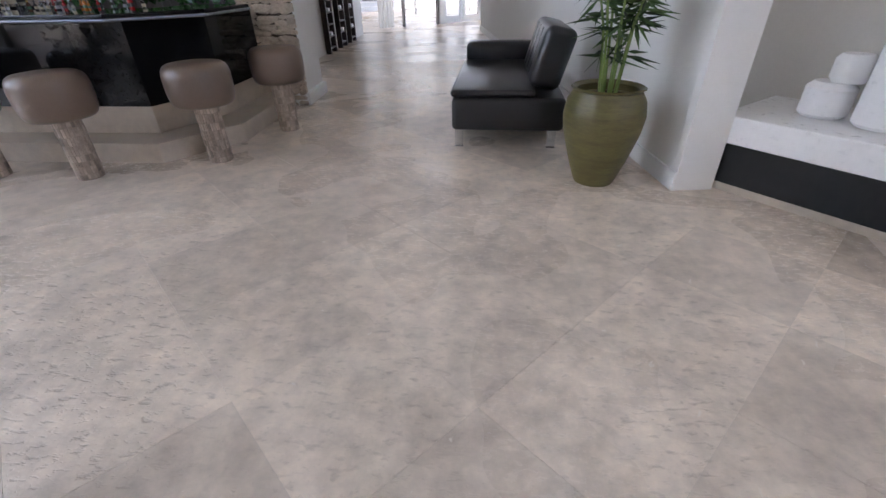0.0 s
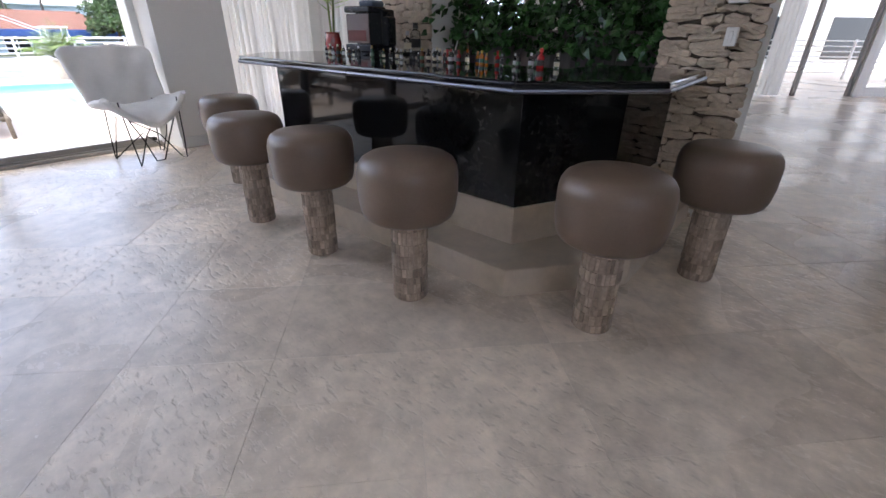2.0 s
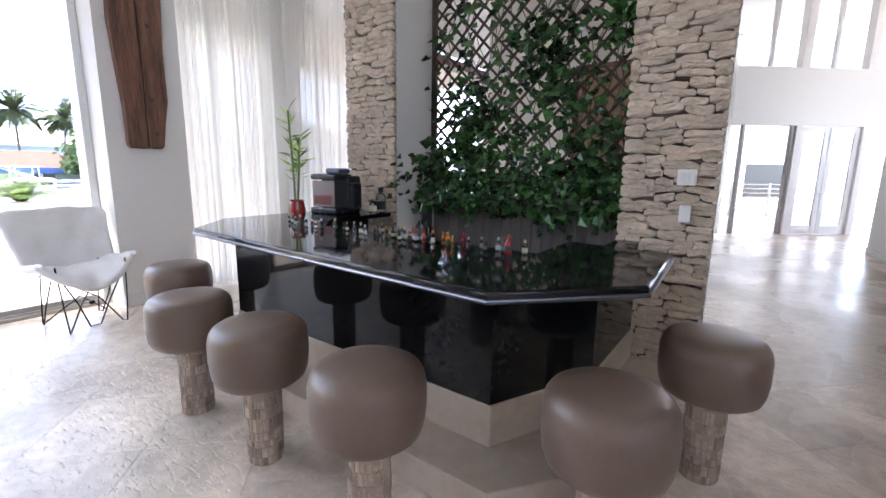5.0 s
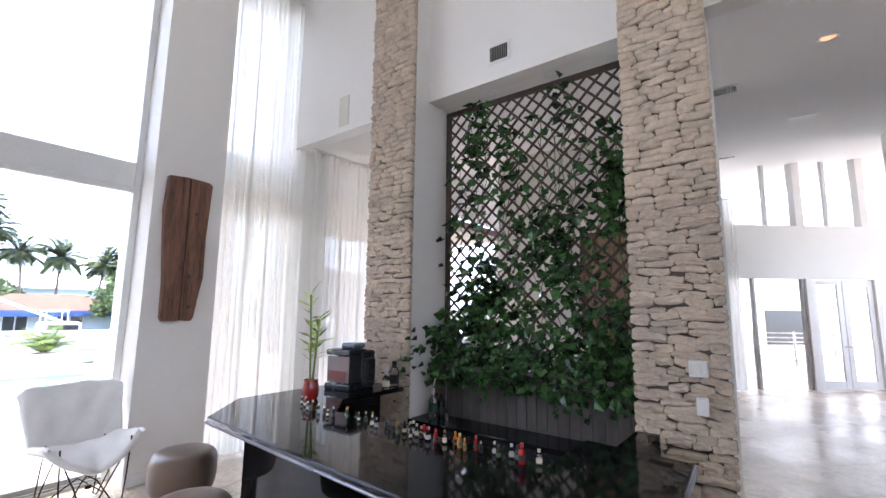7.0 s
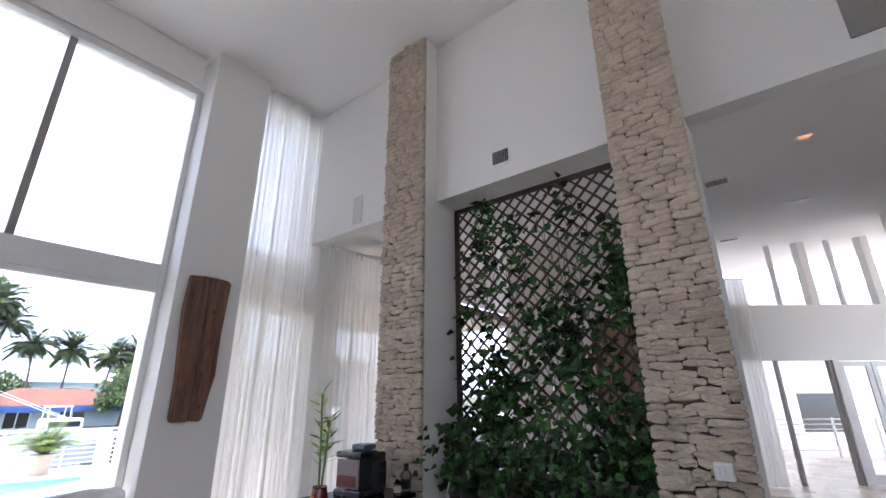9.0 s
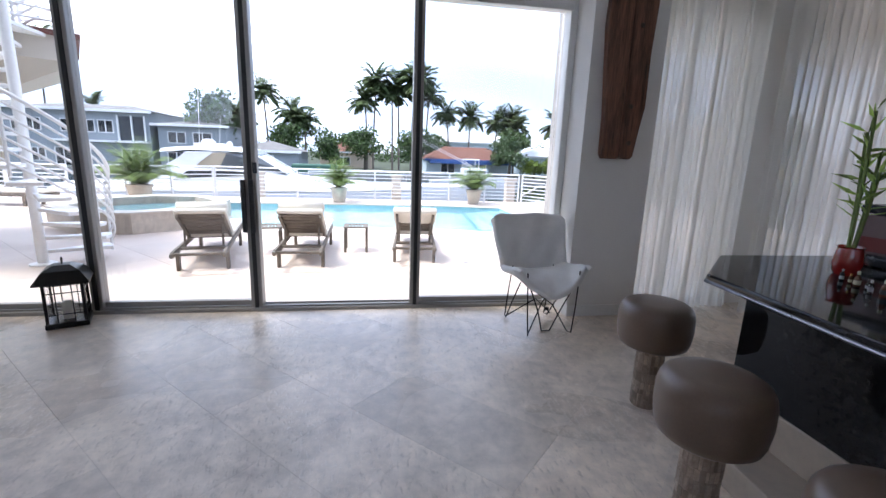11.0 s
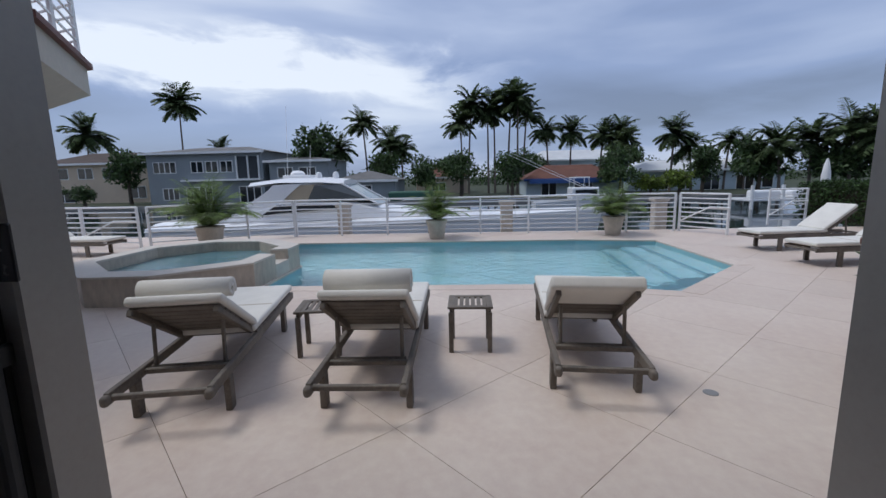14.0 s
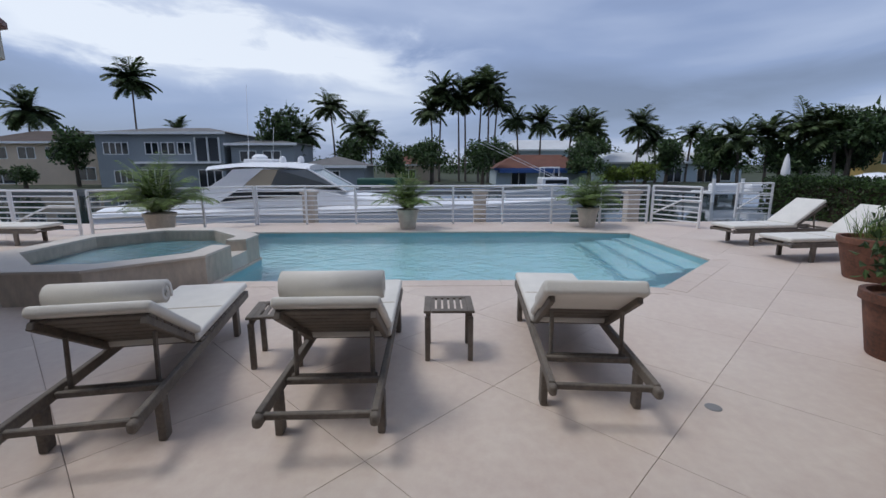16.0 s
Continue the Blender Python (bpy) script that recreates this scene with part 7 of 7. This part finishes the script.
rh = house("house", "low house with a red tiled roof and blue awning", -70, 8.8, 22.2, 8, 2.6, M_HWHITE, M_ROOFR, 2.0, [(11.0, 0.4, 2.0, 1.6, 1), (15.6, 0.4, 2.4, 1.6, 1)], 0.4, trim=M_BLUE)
part("awning", prismbm([(0.3, 9.0), (2.2, 9.0), (2.2, 22.0), (0.3, 22.0)], 2.0, 2.5), M_BLUE, rh, "bright blue awning")
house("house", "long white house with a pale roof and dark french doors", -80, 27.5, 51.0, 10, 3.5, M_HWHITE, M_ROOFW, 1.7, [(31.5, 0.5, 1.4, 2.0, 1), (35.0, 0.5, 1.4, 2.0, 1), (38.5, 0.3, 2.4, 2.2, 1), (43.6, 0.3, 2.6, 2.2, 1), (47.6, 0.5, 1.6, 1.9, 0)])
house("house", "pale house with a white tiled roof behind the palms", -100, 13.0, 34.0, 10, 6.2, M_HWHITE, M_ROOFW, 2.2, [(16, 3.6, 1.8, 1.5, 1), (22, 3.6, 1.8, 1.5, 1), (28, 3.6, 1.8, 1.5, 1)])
house("house", "low house with a red-brown roof among the trees", -88, -9.0, 0.5, 8, 3.2, M_HCREAM, M_ROOFR, 1.8, [(-6.0, 0.8, 2.4, 1.4, 1)])
house("house", "ochre house with a white roof edge behind trees", -62, 54.0, 66.0, 2.5, 5.6, M_HYELLOW, M_ROOFW, 1.0, [(56, 3.2, 2.0, 1.6, 1), (60, 3.2, 2.0, 1.6, 1)])
gt = thing("tarp_shed", "low green tarpaulin cover on the far bank", "cover", pose(-61.5, -7.2, -1.3))
part("cover", prismbm([(-0.8, -1.4), (0.8, -1.4), (0.8, 4.2), (-0.8, 4.2)], 0.0, 1.25, 0.25), M_GREENM, gt)
wd_ = thing("white_dock", "white boat dock with pilings across the canal", "dock", pose(-45, 24.0, -1.95))
part("deck", rbox(-1.5, 1.5, 0, 7.5, 1.0, 1.2, 0.03, 1), M_GEL, wd_)
for y in (0.2, 2.6, 5.0, 7.3):
    part("piling", tubebm([(1.4, y, -1.0), (1.4, y, 2.3)], 0.14, 8), M_TRIM, wd_)
for y0 in (0.4, 3.4):
    part("white_tender", rbox(0.2, 1.3, y0, y0 + 2.4, 1.2, 1.9, 0.2, 3), M_GEL, wd_)
um = thing("closed_umbrella", "closed white patio umbrella by the hedge", "umbrella", pose(-28.0, 17.6, -0.5))
part("pole", tubebm([(0, 0, 0), (0, 0, 2.4)], 0.02, 6), M_FENCE, um)
part("canopy", lathe([(0.05, 1.1), (0.17, 1.25), (0.19, 1.7), (0.12, 2.2), (0.03, 2.5), (0, 2.5)], 10), M_CANVAS, um, smooth=True)
tv = thing("covered_boat", "small boat under a rounded white cover behind the hedge", "boat", pose(-27.5, 21.6, 0.4))
part("cover", lathe([(0, 0.75), (0.5, 0.7), (1.0, 0.5), (1.3, 0.2), (1.35, -0.9)], 16), M_GEL, tv, smooth=True)

# white house and fence outside the far windows
house_b = thing("neighbour_house", "white neighbouring house with dark windows seen through the far windows", "house", BM @ pose(0, 9, 0))
part("wall", boxbm(-3, 12, 0, 4, -0.2, 6.5), M_ROOFW, house_b)
for a in (-1.5, 3.0, 7.0):
    part("window", boxbm(a, a + 2.0, -0.03, 0.0, 0.4, 1.9), M_TINT, house_b)
part("red_wall_panel", boxbm(-2.8, -0.6, -0.04, 0.0, 0.3, 1.9), M_ROOFB, house_b)
bm = bmesh.new()
box(bm, -3, 14, 0.2, 30, -0.3, -0.02, BM)
structure("pavement", bm, M_DECK, "pale paved yard beyond the far windows", "pavement")
fb = thing("yard_fence", "white tubular fence in the yard beyond the far windows", "fence", BM @ pose(-1, 4.6, 0))
for k in range(7):
    part("rail", tubebm([(0, 0, 0.2 + 0.15 * k), (10, 0, 0.2 + 0.15 * k)], 0.02, 6), M_FENCE, fb)
for k in range(8):
    part("post", rbox(k * 1.4 - 0.03, k * 1.4 + 0.03, -0.03, 0.03, 0, 1.15, 0.004, 1), M_FENCE, fb)

# ---- terrace slabs and floor tiles ----
def slab_pieces(parent, name, material, side, u0, v0, regs, z0, z1, gap, limit, centre):
    """Square pieces on the diagonal, cut to the given convex areas; the nearest as parts, the rest joined."""
    S = side * math.sqrt(2)
    r = 0.70711
    full = bmesh.new()
    h = side / 2 - gap
    prism(full, [(0, -h / r), (h / r, 0), (0, h / r), (-h / r, 0)], z0, z1)
    full_me = place(full, name, material)
    todo = []
    xs_ = [p[0] for rg in regs for p in rg]
    ys_ = [p[1] for rg in regs for p in rg]
    for i in range(-60, 60):
        for j in range(-60, 60):
            u, v = u0 + (i + 0.5) * S, v0 + (j + 0.5) * S
            cx, cy = (u + v) / 2, (u - v) / 2
            if cx < min(xs_) - side or cx > max(xs_) + side or cy < min(ys_) - side or cy > max(ys_) + side:
                continue
            sq = [(cx, cy - h / r), (cx + h / r, cy), (cx, cy + h / r), (cx - h / r, cy)]
            polys = [q for q in (clip_to(sq, rg) for rg in regs) if len(q) > 2]
            if polys:
                todo.append(((cx - centre[0]) ** 2 + (cy - centre[1]) ** 2, cx, cy, sq, polys))
    todo.sort(key=lambda t: t[0])
    rest_v, rest_f = [], []

    def area(q):
        return abs(sum(q[k][0] * q[(k + 1) % len(q)][1] - q[(k + 1) % len(q)][0] * q[k][1] for k in range(len(q)))) / 2
    for k, (_, cx, cy, sq, polys) in enumerate(todo):
        whole = sum(area(q) for q in polys) > 0.999 * area(sq)
        if k < limit:
            if whole:
                piece(name, full_me, parent, Matrix.Translation((cx, cy, 0)))
            else:
                bm = bmesh.new()
                for q in polys:
                    prism(bm, q, z0, z1)
                part(name, bm, material, parent)
        else:
            for q in ([sq] if whole else polys):
                b = len(rest_v)
                m = len(q)
                rest_v += [(x, y, z1) for x, y in q] + [(x, y, z0) for x, y in q]
                rest_f.append(tuple(range(b, b + m)))
                rest_f += [(b + e, b + m + e, b + m + (e + 1) % m, b + (e + 1) % m) for e in range(m)]
    if rest_v:
        o = new(name + "_field", raw_mesh(name + "_field", rest_v, rest_f, material))
        o.parent = parent
        tagged(o, kind="stuff")


slab_pieces(terrace, "slab", M_DECK, 1.2, -8.9, -10.24, regions, -0.03, 0.0, 0.002, 290, (-11, 1))
fl = [[(-7.54, -7.9), (8.9, -7.9), (8.9, 4.95), (-7.54, 4.95)], [(-7.54, 4.95), (8.9, 4.95), (8.9, 20), (-7.54, 20)]]
slab_pieces(floor, "tile", M_TRAV, 0.575, 0.488, -2.206, fl, -0.02, 0.0, 0.0005, 295, (-2.6, 2.2))
